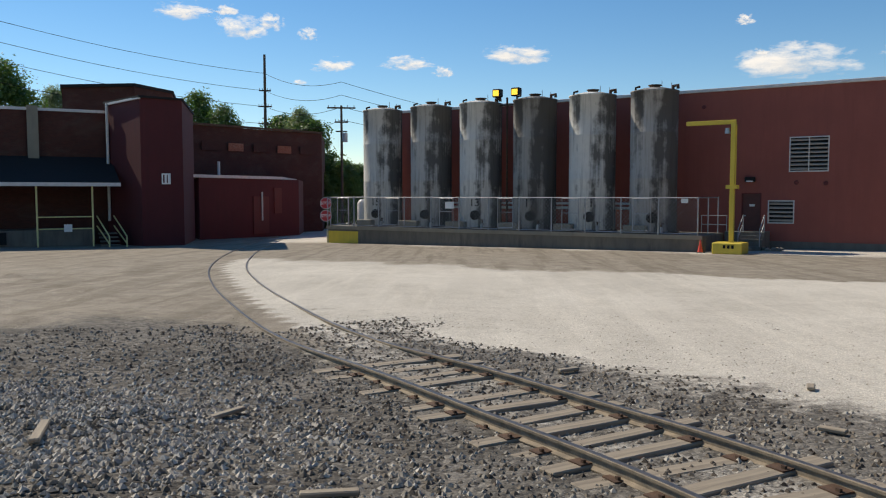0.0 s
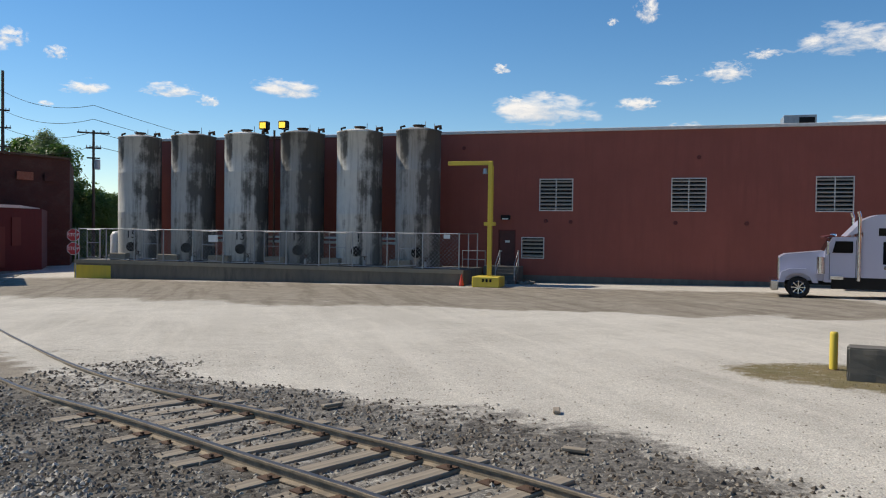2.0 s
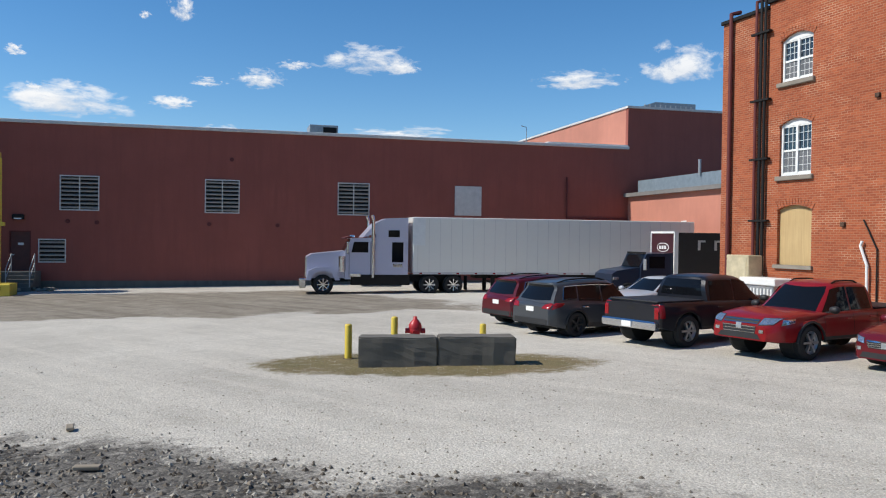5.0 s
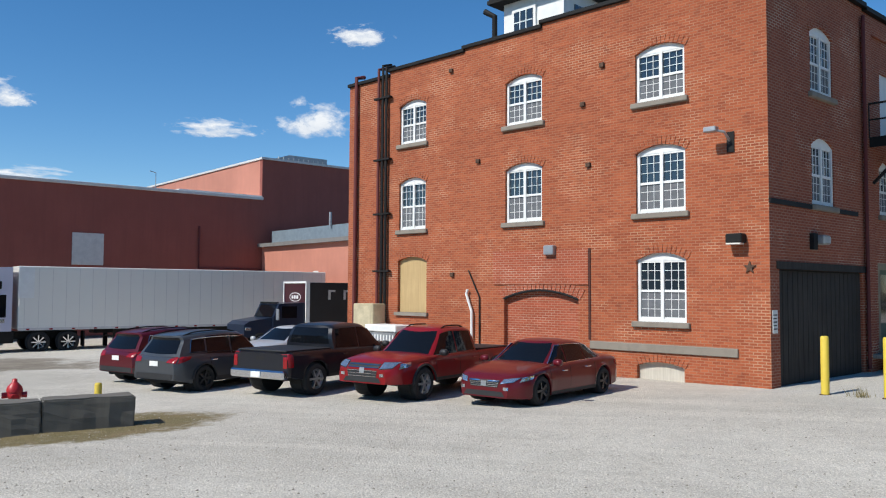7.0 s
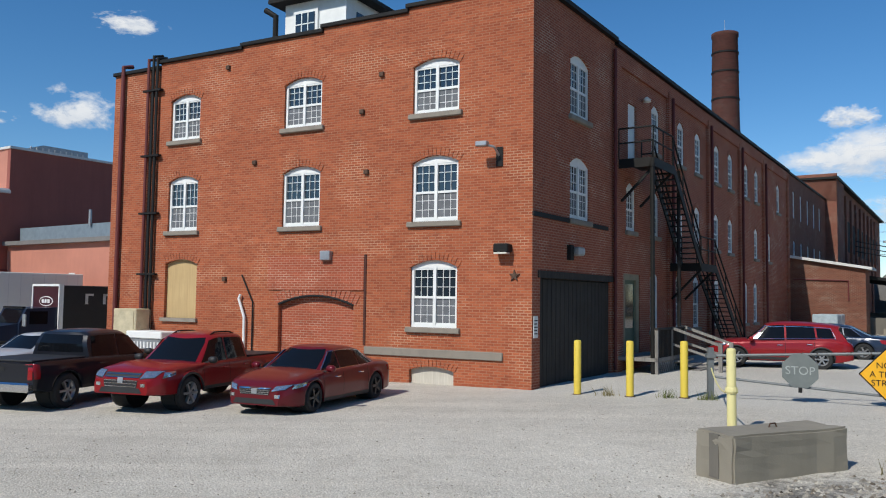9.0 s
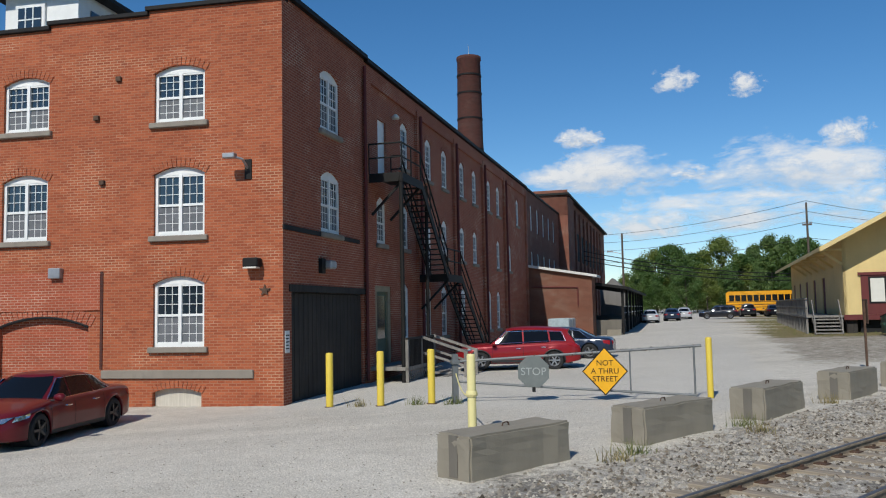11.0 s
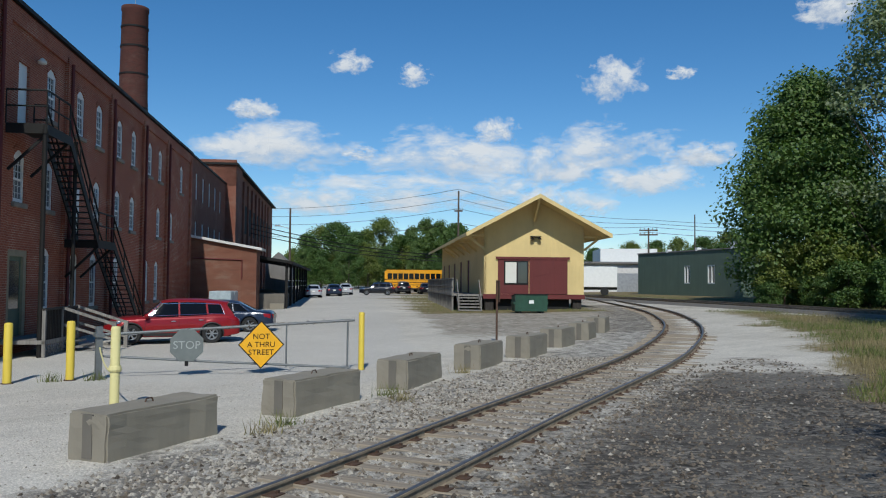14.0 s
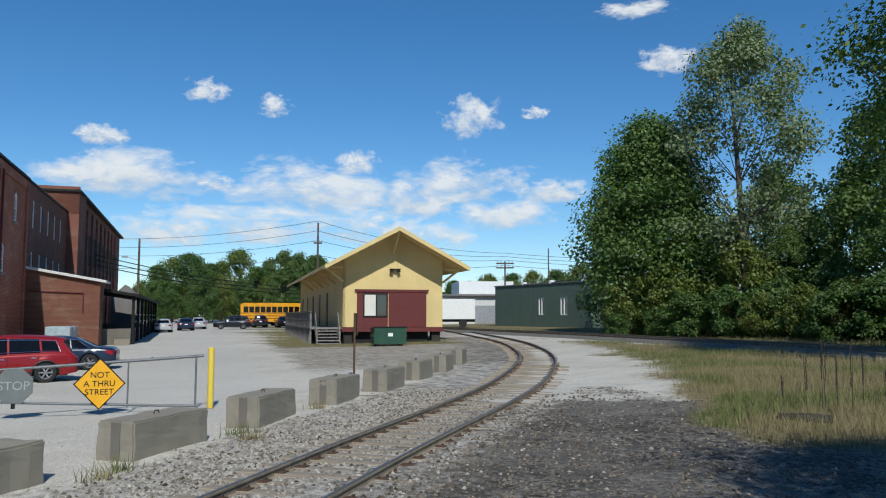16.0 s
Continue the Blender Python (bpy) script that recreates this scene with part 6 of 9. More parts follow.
def floods():
    x, y = wpos(RIGHT.x * 0 - 0, 0)
    mid = radians(1.95 + 0.2 - 31)
    s = (SD + 2.6) * tan(radians(2.2 - 31))
    px, py = wpos(s, SD + 2.6)
    th = thing("flood_light_mast", pose(px, py, SLAB_Z, 0, 0, -31), "mast with two yellow-lit flood lights over the silos", "flood light")
    part("mast", G().cyl((0, 0, 0), (0, 0, 8.9), 0.07).tube([(-0.9, 0, 8.4), (0.9, 0, 8.4)], 0.05), M["rust"], th)
    lit = Nodes("sodium_lamp")
    lit.p.inputs["Emission Color"].default_value = (1.0, 0.62, 0.05, 1)
    lit.p.inputs["Emission Strength"].default_value = 1.2
    lm = lit.done((0.8, 0.6, 0.1), 0.3)
    for k in (-1, 1):
        h = part("lamp_head", G().box(k * 0.72 - 0.3, k * 0.72 + 0.3, -0.3, 0.2, 8.95, 9.5, 0.05), M["black"], th)
        part("lens", G().box(k * 0.72 - 0.22, k * 0.72 + 0.22, -0.32, -0.3, 9.02, 9.4), lm, h, "glowing yellow lens")
        part("stem", G().cyl((k * 0.72, 0, 8.4), (k * 0.72, 0, 9.0), 0.04), M["black"], h)


floods()


def stoop():
    x, y = wpos(-11.6, 52.0)
    th = thing("door_stoop", pose(x, y, 0.13, 0, 0, -31), "concrete door stoop with steel pipe railings", "stoop")
    part("landing", G().box(-1.2, 1.1, -1.5, -0.02, -1.2, 0.0, 0.02), M["concrete_dark"], th)
    for i in range(4):
        part("step", G().box(-0.2, 1.1, -1.5 - 0.28 * (i + 1), -1.5 - 0.28 * i, -1.4, -0.2 * (i + 1)), M["concrete_dark"], th)
    for xx in (-0.15, 1.05):
        part("railing", G().tube([(xx, -1.4, 1.0), (xx, -2.6, 0.2), (xx, -2.6, -0.8)], 0.03).tube([(xx, -1.4, 1.0), (xx, -1.4, 0)], 0.03).tube([(xx, -1.4, 0.5), (xx, -2.6, -0.3)], 0.025), M["steel"], th)
    part("railing", G().tube([(-2.6, -1.45, -0.9), (-2.6, -1.45, 0.95), (-1.1, -1.45, 0.95), (-1.1, -1.45, 0)], 0.03).tube([(-2.6, -1.45, 0.4), (-1.1, -1.45, 0.4)], 0.025), M["steel"], th)
    x, y = wpos(-10.4, 49.6)
    b = thing("rubble_pile", spot(x, y, -31), "small heap of pale rubble and black hose by the wall", "rubble")
    rng = random.Random(3)
    for k in range(14):
        q = G().lathe([(0.02, 0), (rng.uniform(0.08, 0.2), 0.05), (rng.uniform(0.08, 0.18), 0.15), (0.02, 0.22)], 6)
        part("lump", q, M["concrete"] if k % 3 else M["black"], b, m=pose(rng.uniform(-0.9, 1.0), rng.uniform(-0.4, 0.4), 0, 0, 0, rng.uniform(0, 180)))
    x, y = wpos(-13.0, 46.1)
    c = thing("traffic_cone", spot(x, y), "orange-red traffic cone by the platform end", "cone")
    part("cone", G().lathe([(0.16, 0.03), (0.03, 0.7), (0.0, 0.71)], 14), plain("cone_orange", (0.65, 0.06, 0.03), 0.5), c)
    part("foot", G().box(-0.2, 0.2, -0.2, 0.2, 0, 0.035), M["black"], c)


stoop()
# plain remains of the painted wall sign between the silos
for sx, w, z in ((-35.3, 1.0, 6.4), (-35.3, 1.0, 5.9), (-35.3, 1.0, 5.4), (-35.3, 1.0, 4.9), (-27.6, 0.14, 5.7), (-26.6, 0.14, 5.7)):
    part("wall_sign", G().box(sx, sx + w, -0.02, 0, z, z + (0.14 if w > 0.5 else 1.2)), M["trim"], wh, "white painted sign mark")
ringc = G()
for k in range(12):
    a0, a1 = radians(60 + k * 20), radians(60 + (k + 1) * 20)
    ringc.prism([(-21.4 + 0.62 * cos(a0), 6.0 + 0.62 * sin(a0)), (-21.4 + 0.62 * cos(a1), 6.0 + 0.62 * sin(a1)), (-21.4 + 0.5 * cos(a1), 6.0 + 0.5 * sin(a1)), (-21.4 + 0.5 * cos(a0), 6.0 + 0.5 * sin(a0))], -0.02, 0, "y")
part("wall_sign", ringc, M["trim"], wh, "white painted sign mark")
hv = thing("roof_unit", wh.matrix_basis @ pose(5.2, 3, WZ - 0.25), "grey rooftop air handling unit", "air unit")
part("body", G().box(0, 1.9, 0, 2, 0.2, 1.35, 0.03), M["steel"], hv)
part("curb", G().box(0.1, 1.8, 0.1, 1.9, 0, 0.2), M["black"], hv)
part("grille", G().box(0.9, 1.8, -0.03, 0, 0.35, 1.2), M["black"], hv)
for sx, zt in ((20.0, 1.4), (19.6, 0.0)):
    if zt:
        part("roof_mast", G().tube([(sx, 1.5, WZ - 0.3), (sx, 1.5, WZ + zt), (sx - 0.4, 1.5, WZ + zt + 0.1)], 0.03), M["steel"], wh)


# ---------------------------------------------------------------- blocks, bollards, hydrant, gate
def concrete_block(x, y, turn, length, label, h=0.62, w=0.72, seed=0, mat="concrete", ring=True):
    th = thing("concrete_block", spot(x, y, turn), label, "concrete block", "concrete barrier blocks")
    rng = random.Random(seed)
    bm = bmesh.new()
    bmesh.ops.create_cube(bm, size=1, matrix=Matrix.Translation((length / 2, w / 2, h / 2 - 0.03)) @ Matrix.Diagonal((length, w, h + 0.06, 1)))
    bmesh.ops.bevel(bm, geom=bm.edges[:], offset=0.03, segments=2, affect="EDGES")
    bmesh.ops.subdivide_edges(bm, edges=[e for e in bm.edges if e.calc_length() > 0.3], cuts=6, use_grid_fill=True)
    for v in bm.verts:
        v.co += Vector([noise.noise(v.co * 3 + Vector((seed * 9, k * 5, 0))) * 0.022 for k in range(3)])
        v.co += Vector([noise.noise(v.co * 11 + Vector((seed * 9, k * 5, 0))) * 0.008 for k in range(3)])
    me = bpy.data.meshes.new("body")
    bm.to_mesh(me)
    bm.free()
    me.materials.append(M[mat])
    part("body", me, None, th)
    part("key_groove", G().box(-0.012, 0.02, w * 0.36, w * 0.6, 0.02, h - 0.02), M["concrete_dark"], th)
    if ring:
        part("lifting_loop", G().tube([(length / 2 - 0.09, w / 2, h - 0.02), (length / 2 - 0.05, w / 2, h + 0.06), (length / 2 + 0.05, w / 2, h + 0.06), (length / 2 + 0.09, w / 2, h - 0.02)], 0.012, 6), M["rust"], th)
    return th


ROW = [(11.44, -3.12, 12.5, -5.07, 2.2), (12.95, -6.57, 14.0, -8.6, 2.15), (14.37, -9.87, 15.7, -11.9, 2.1), (16.16, -13.31, 17.35, -15.2, 2.0), (17.35, -16.1, 18.4, -17.9, 1.9), (18.95, -19.0, 20.0, -20.8, 1.8), (20.5, -21.9, 21.7, -23.7, 1.8), (22.5, -25.0, 23.8, -26.8, 1.8)]
for i, (x0, y0, x1, y1, ln) in enumerate(ROW):
    a = math.degrees(atan2(y1 - y0, x1 - x0))
    concrete_block(x0, y0, a, ln, "chipped grey concrete barrier block beside the track", seed=i)
a = math.degrees(atan2(10.97 - 13.13, 13.5 - 11.02))
for k in range(2):
    # Darker concrete than the other row: their shaded faces are put into the colour
    concrete_block(11.02 + 1.243 * k, 13.13 - 1.083 * k, a, 1.63, "weathered concrete barrier block before the hydrant, darkened for shade", 0.62, 0.6, 20 + k, "concrete_dark", False)


def bollard(x, y, h, r, mat, label):
    th = thing("bollard", spot(x, y, 0, -0.02), label, "bollard", "steel bollards")
    part("post", G().lathe([(r, -0.2), (r, h - 0.05), (r * 0.85, h - 0.01), (0.01, h)], 18), M[mat], th, "", None, True)
    part("base_collar", G().lathe([(r + 0.05, -0.1), (r + 0.04, 0.03), (r, 0.035)], 18), M["rust"], th)


for x, y in ((21.73, -2.18), (21.25, -3.44), (21.01, -4.73)):
    bollard(x, y, 1.42, 0.095, "yellow", "bright yellow steel bollard in front of the mill")
bollard(15.71, -4.34, 1.55, 0.085, "pale_yellow", "faded pale yellow gate post with frayed rope")
bollard(18.12, -11.0, 1.5, 0.075, "yellow", "yellow steel gate latch post")
bollard(11.72, 14.33, 0.8, 0.08, "yellow", "short yellow bollard by the hydrant")
bollard(13.35, 14.6, 0.85, 0.08, "yellow", "short yellow bollard by the hydrant")
bollard(15.3, 13.5, 0.62, 0.08, "yellow", "short yellow bollard by the hydrant")


def hydrant():
    th = thing("fire_hydrant", spot(13.75, 14.3, -40), "bright red cast-iron fire hydrant", "fire hydrant")
    red = plain("hydrant_red", (0.45, 0.02, 0.025), 0.4, vary=0.15)
    part("barrel", G().lathe([(0.17, 0), (0.17, 0.05), (0.12, 0.07), (0.12, 0.42), (0.15, 0.44), (0.15, 0.5), (0.14, 0.55)], 20), red, th, "", None, True)
    part("bonnet", G().lathe([(0.16, 0.55), (0.16, 0.58), (0.14, 0.66), (0.07, 0.74), (0.05, 0.76), (0.05, 0.82), (0.0, 0.83)], 20), red, th, "", None, True)
    for s in (-1, 1):
        part("hose_nozzle", G().cyl((s * 0.1, 0, 0.48), (s * 0.24, 0, 0.48), 0.06, 0.065, 12), red, th)
    part("pumper_nozzle", G().cyl((0, -0.1, 0.44), (0, -0.23, 0.44), 0.08, 0.085, 12), red, th)


hydrant()


def gate():
    a, b = Vector((20.75, -5.3, 0)), Vector((18.2, -10.85, 0))
    za, zb = gz(a.x, a.y), gz(b.x, b.y)
    th = thing("pipe_gate", pose(0, 0, 0), "closed grey pipe gate with two road signs", "gate")
    grey_pipe = plain("dull_grey_pipe", (0.17, 0.18, 0.18), 0.6, 0.3)

    def at(t, z):
        p = a.lerp(b, t)
        return (p.x, p.y, za + (zb - za) * t + z)

    part("hinge_post", G().beam(at(0, -0.1), at(0, 1.25), 0.14, 0.14).box(a.x - 0.12, a.x + 0.12, a.y - 0.1, a.y + 0.1, za + 1.0, za + 1.1), grey_pipe, th)
    part("top_rail", G().tube([at(0, 1.05), at(1, 1.28)], 0.035), grey_pipe, th, "grey pipe wound with rusty barbed wire")
    rng = random.Random(8)
    barbs = G()
    for k in range(60):
        t = 0.3 + k * 0.0115
        p = Vector(at(t, 1.05 + 0.23 * t))
        barbs.beam(p + Vector((rng.uniform(-1, 1), rng.uniform(-1, 1), rng.uniform(-1, 1))) * 0.06, p + Vector((rng.uniform(-1, 1), rng.uniform(-1, 1), rng.uniform(-1, 1))) * 0.06, 0.012, 0.012)
    part("barbed_wire", barbs, M["rust"], th)
    part("bottom_rail", G().tube([at(0, 0.55), at(0.45, 0.32), at(0.98, 0.08)], 0.03), grey_pipe, th)
    part("upright", G().cyl(at(0.72, 0.15), at(0.72, 1.2), 0.02), grey_pipe, th)
    part("end_upright", G().cyl(at(0.97, 0.08), at(0.97, 1.3), 0.025), grey_pipe, th)
    part("hinge_bar", G().tube([at(0.0, 0.5), at(0.0, 1.1)], 0.05), grey_pipe, th)
    d = (b - a).normalized()
    ang = math.degrees(atan2(d.y, d.x))
    grey = plain("faded_sign_grey", (0.15, 0.165, 0.155), 0.5, vary=0.2)
    p = at(0.33, 0.75)
    s = part("stop_sign", G().prism(octagon(0.42), 0, 0.015, "z"), grey, th, "faded grey stop sign", pose(p[0] - 0.05, p[1] + 0.02, p[2], 90, 0, ang))
    part("lettering", text_mesh("STOP", 0.27, plain("faded_letters", (0.36, 0.38, 0.36), 0.5)), None, s, "", pose(0, 0, 0.02))
    part("bracket", G().box(-0.04, 0.04, -0.5, -0.38, -0.05, 0.03), M["black"], s)
    yl = plain("sign_amber", (0.80, 0.40, 0.01), 0.4, vary=0.1)
    p = at(0.62, 0.72)
    s = part("road_sign", G().prism([(0, -0.6), (0.56, 0), (0, 0.6), (-0.56, 0)], 0, 0.015, "z"), M["black"], th, "amber diamond road sign", pose(p[0] - 0.06, p[1] + 0.03, p[2], 90, 0, ang))
    part("face", G().prism([(0, -0.56), (0.525, 0), (0, 0.56), (-0.525, 0)], 0.015, 0.02, "z"), yl, s)
    for w, z in (("NOT", 0.2), ("A THRU", 0.0), ("STREET", -0.19)):
        part("lettering", text_mesh(w, 0.19, M["black"]), None, s, "", pose(0, z, 0.024))


gate()
rp = thing("rope", pose(0, 0, 0), "loose yellow rope between gate posts", "rope")
pts = []
for k in range(15):
    t = k / 14
    x, y = 15.75 + (20.7 - 15.75) * t, -4.36 - 0.95 * t
    pts.append((x, y, gz(x, y) + 0.75 - 0.9 * t * (1 - t)))
part("strand", G().tube(pts, 0.018, 6), M["pale_yellow"], rp)
part("knot", G().lathe([(0.1, 0.7), (0.12, 0.74), (0.11, 0.8), (0.1, 0.82)], 12, (15.71, -4.34, gz(15.71, -4.34))), M["pale_yellow"], rp)
sg = thing("sign_post", spot(21.7, -18.6, 66), "thin rusty post with a narrow sign seen edge-on", "sign")
part("post", G().box(-0.03, 0.03, -0.03, 0.03, -0.2, 2.15), M["rust"], sg)
part("plate", G().box(-0.05, -0.03, -0.23, 0.23, 1.45, 2.2), M["rust"], sg)


# ---------------------------------------------------------------- poles and wires
def utility_pole(az, dist, top, arms, label, r=0.16, lamp=0):
    x, y = polar(az, dist)
    z0 = gz(x, y)
    th = thing("utility_pole", pose(x, y, z0, 0, 0, az), label, "utility pole", "utility poles")
    h = top - z0
    part("pole", G().cyl((0, 0, -1), (0, 0, h), r, r * 0.65, 10), M["bark"], th)
    for dz, w in arms:
        c = part("crossarm", G().box(-w / 2, w / 2, -0.08, 0.08, h - dz - 0.09, h - dz + 0.09), M["bark"], th)
        for k in (-0.9, -0.45, 0.45, 0.9):
            part("insulator", G().cyl((k * w / 2, 0, h - dz + 0.09), (k * w / 2, 0, h - dz + 0.32), 0.05), M["steel"], c)
    if lamp == 1:
        part("transformer", G().cyl((0.4, -0.2, h - 4.4), (0.4, -0.2, h - 3.3), 0.32, 0.32, 14), M["steel"], th, "grey pole transformer")
        part("insulator_rack", G().box(-0.7, 0.7, -0.06, 0.06, h - 3.2, h - 3.05), M["bark"], th)
    if lamp == 2:
        part("lamp_arm", G().tube([(0, 0, h - 3), (-1.5, 0, h - 2.6)], 0.05).box(-2.2, -1.4, -0.15, 0.15, h - 2.7, h - 2.5), M["steel"], th)
    return Vector((x, y, top))


pa = utility_pole(14.5, 118, 21.9, [(2.6, 0.3), (5.0, 1.6), (7.2, 1.9), (9.6, 1.9)], "tall dark wooden transmission pole", 0.26)
pb = utility_pole(9.33, 100, 13.1, [(0.3, 3.4), (2.0, 1.6)], "wooden utility pole with a transformer", 0.2, 1)
pc = utility_pole(-127.87, 100, 13.8, [(2.5, 1.0)], "wooden utility pole behind the depot", 0.16)
pd = utility_pole(-116.11, 120, 13.1, [], "dark utility pole with a street lamp arm", 0.2, 2)
pe = utility_pole(-141.0, 112, 10.0, [(0.3, 2.4), (0.9, 2.4)], "wooden utility pole over the green building", 0.16)
pf = utility_pole(-144.03, 120, 12.4, [], "thin utility pole over the green building", 0.12)


def wire(a, b, sag, r=0.03):
    pts = [a.lerp(b, k / 16) - Vector((0, 0, sag * 4 * (k / 16) * (1 - k / 16))) for k in range(17)]
    solid("power_line", G().tube([tuple(p) for p in pts], r, 5), M["black"], pose(0, 0, 0), "thin black overhead power line", "power line", "overhead power lines")


far_l = Vector((*polar(42, 95), 22.5))
far_r = Vector((*polar(-6, 150), 15.0))
for dz, da in ((2.6, 1.0), (5.0, -0.6), (7.2, 1.0), (9.6, -1.0)):
    p = pa - Vector((0, 0, dz))
    wire(far_l + Vector((0, 0, 4 - dz * 0.9)), p, 1.5)
    wire(p, pb + Vector((0, 0, 4.5 - dz * 0.65)), 1.0)
    wire(pb + Vector((0, 0, 4.5 - dz * 0.65)), far_r - Vector((0, 0, dz * 0.5)), 0.8)
mill_end = Vector((*polar(-114.9, 105), 9.0))
for dz in (0.2, 1.4, 2.6, 4.4):
    wire(Vector((*polar(-112.5, 130), 14.0 - dz)), pc + Vector((0, 0, 0.4 - dz)), 0.9, 0.025)
    wire(pc + Vector((0, 0, 0.4 - dz)), pe + Vector((0, 0, 1.2 - dz * 0.4)), 0.9, 0.025)
    wire(pe + Vector((0, 0, 1.2 - dz * 0.4)), Vector((*polar(-158, 130), 11.5 - dz * 0.5)), 0.7, 0.025)
for dz in (0.0, 0.5, 1.0):
    wire(Vector((*polar(-113.5, 90), 8.6 - dz)), Vector((*polar(-134, 110), 6.6 - dz * 0.6)), 1.6, 0.05)


# ---------------------------------------------------------------- vehicles
def car_paint(name, color, rough=0.28):
    n = Nodes(name)
    dust = n.noise(1.6, 5, 0.6)
    c = n.mix(n.math("MULTIPLY", n.ramp(dust, 0.45, 0.8), 0.02), color, (0.30, 0.27, 0.23))
    n.p.inputs["Coat Weight"].default_value = 0.45
    n.p.inputs["Coat Roughness"].default_value = 0.08
    return n.done(c, rough, 0.1, 0.2)


PAINT = {
    "deep_red": car_paint("deep_red_car_paint", (0.115, 0.007, 0.012)),
    "bright_red": car_paint("bright_red_car_paint", (0.23, 0.009, 0.012)),
    "maroon": car_paint("maroon_car_paint", (0.085, 0.006, 0.012)),
    "grey": car_paint("gunmetal_car_paint", (0.055, 0.06, 0.067)),
    "black": car_paint("black_car_paint", (0.012, 0.013, 0.018)),
    "silver": car_paint("silver_car_paint", (0.42, 0.43, 0.45)),
    "blue": car_paint("dark_blue_car_paint", (0.015, 0.025, 0.05)),
    "lilac": car_paint("silver_lilac_truck_paint", (0.52, 0.51, 0.62)),
    "white": car_paint("white_trailer_paint", (0.78, 0.76, 0.70), 0.45),
    "amber": car_paint("school_bus_yellow", (0.75, 0.33, 0.01), 0.4),
}
M["chrome"] = plain("chrome", (0.65, 0.66, 0.68), 0.15, 1.0, vary=0.08)
M["tail"] = plain("red_lamp_plastic", (0.26, 0.008, 0.01), 0.2, vary=0.05)
M["head"] = plain("clear_lamp_plastic", (0.62, 0.64, 0.66), 0.12, 0.85, vary=0.25, scale=14)
M["trim_black"] = plain("black_plastic_trim", (0.02, 0.02, 0.021), 0.6, vary=0.3)
M["dark_alloy"] = plain("dark_alloy_wheel", (0.05, 0.05, 0.052), 0.3, 0.6, vary=0.1)
M["alloy"] = plain("alloy_wheel", (0.38, 0.38, 0.39), 0.3, 0.7, vary=0.1)
M["car_glass"] = plain("tinted_car_glass", (0.006, 0.007, 0.009), 0.06, vary=0.1, bump=0, spec=0.22)


def wheel(parent, x, y, r, w, side_, spokes=5, rim_mat="alloy"):
    t = part("wheel", G().lathe([(r * 0.64, -w / 2), (r * 0.9, -w / 2), (r, -w * 0.32), (r, w * 0.32), (r * 0.9, w / 2), (r * 0.64, w / 2)], 28, (0, 0, 0), "y"), M["rubber"], parent, "black rubber tyre", pose(x, y, r))
    rm = G().lathe([(r * 0.66, side_ * w * 0.42), (r * 0.62, side_ * w * 0.44), (r * 0.58, side_ * w * 0.30), (r * 0.5, side_ * w * 0.2)], 24, (0, 0, 0), "y")
    for k in range(spokes):
        a = 2 * pi * k / spokes
        rm.beam((0.03 * cos(a), side_ * w * 0.36, 0.03 * sin(a)), (r * 0.62 * cos(a), side_ * w * 0.40, r * 0.62 * sin(a)), 0.05, r * 0.16, (0, 1, 0))
    rm.cyl((0, side_ * w * 0.2, 0), (0, side_ * w * 0.44, 0), r * 0.14, r * 0.12, 12)
    part("rim", rm, M[rim_mat], t)
    part("brake_disc", G().cyl((0, side_ * w * 0.05, 0), (0, side_ * w * 0.14, 0), r * 0.6, r * 0.6, 20), M["dark"], t)
    return t


def curve_at(pts, x, soft=0.07):
    """A soft line through (x, value) pairs."""
    tot = 0.0
    for d, w in ((-1.5, 0.14), (-0.75, 0.22), (0, 0.28), (0.75, 0.22), (1.5, 0.14)):
        q = min(max(x + d * soft, pts[0][0]), pts[-1][0])
        for (xa, va), (xb, vb) in zip(pts, pts[1:]):
            if q <= xb:
                tot += w * (va + (vb - va) * (q - xa) / max(xb - xa, 1e-6))
                break
    return tot


def finish_shell(g, name, material, angle=40):
    """One smooth skin with its doubles joined."""
    me = g.mesh(name, material)
    bm = bmesh.new()
    bm.from_mesh(me)
    bmesh.ops.remove_doubles(bm, verts=bm.verts[:], dist=0.002)
    bmesh.ops.recalc_face_normals(bm, faces=bm.faces[:])
    bm.to_mesh(me)
    bm.free()
    me.polygons.foreach_set("use_smooth", [True] * len(me.polygons))
    me.set_sharp_from_angle(angle=radians(angle))
    return me


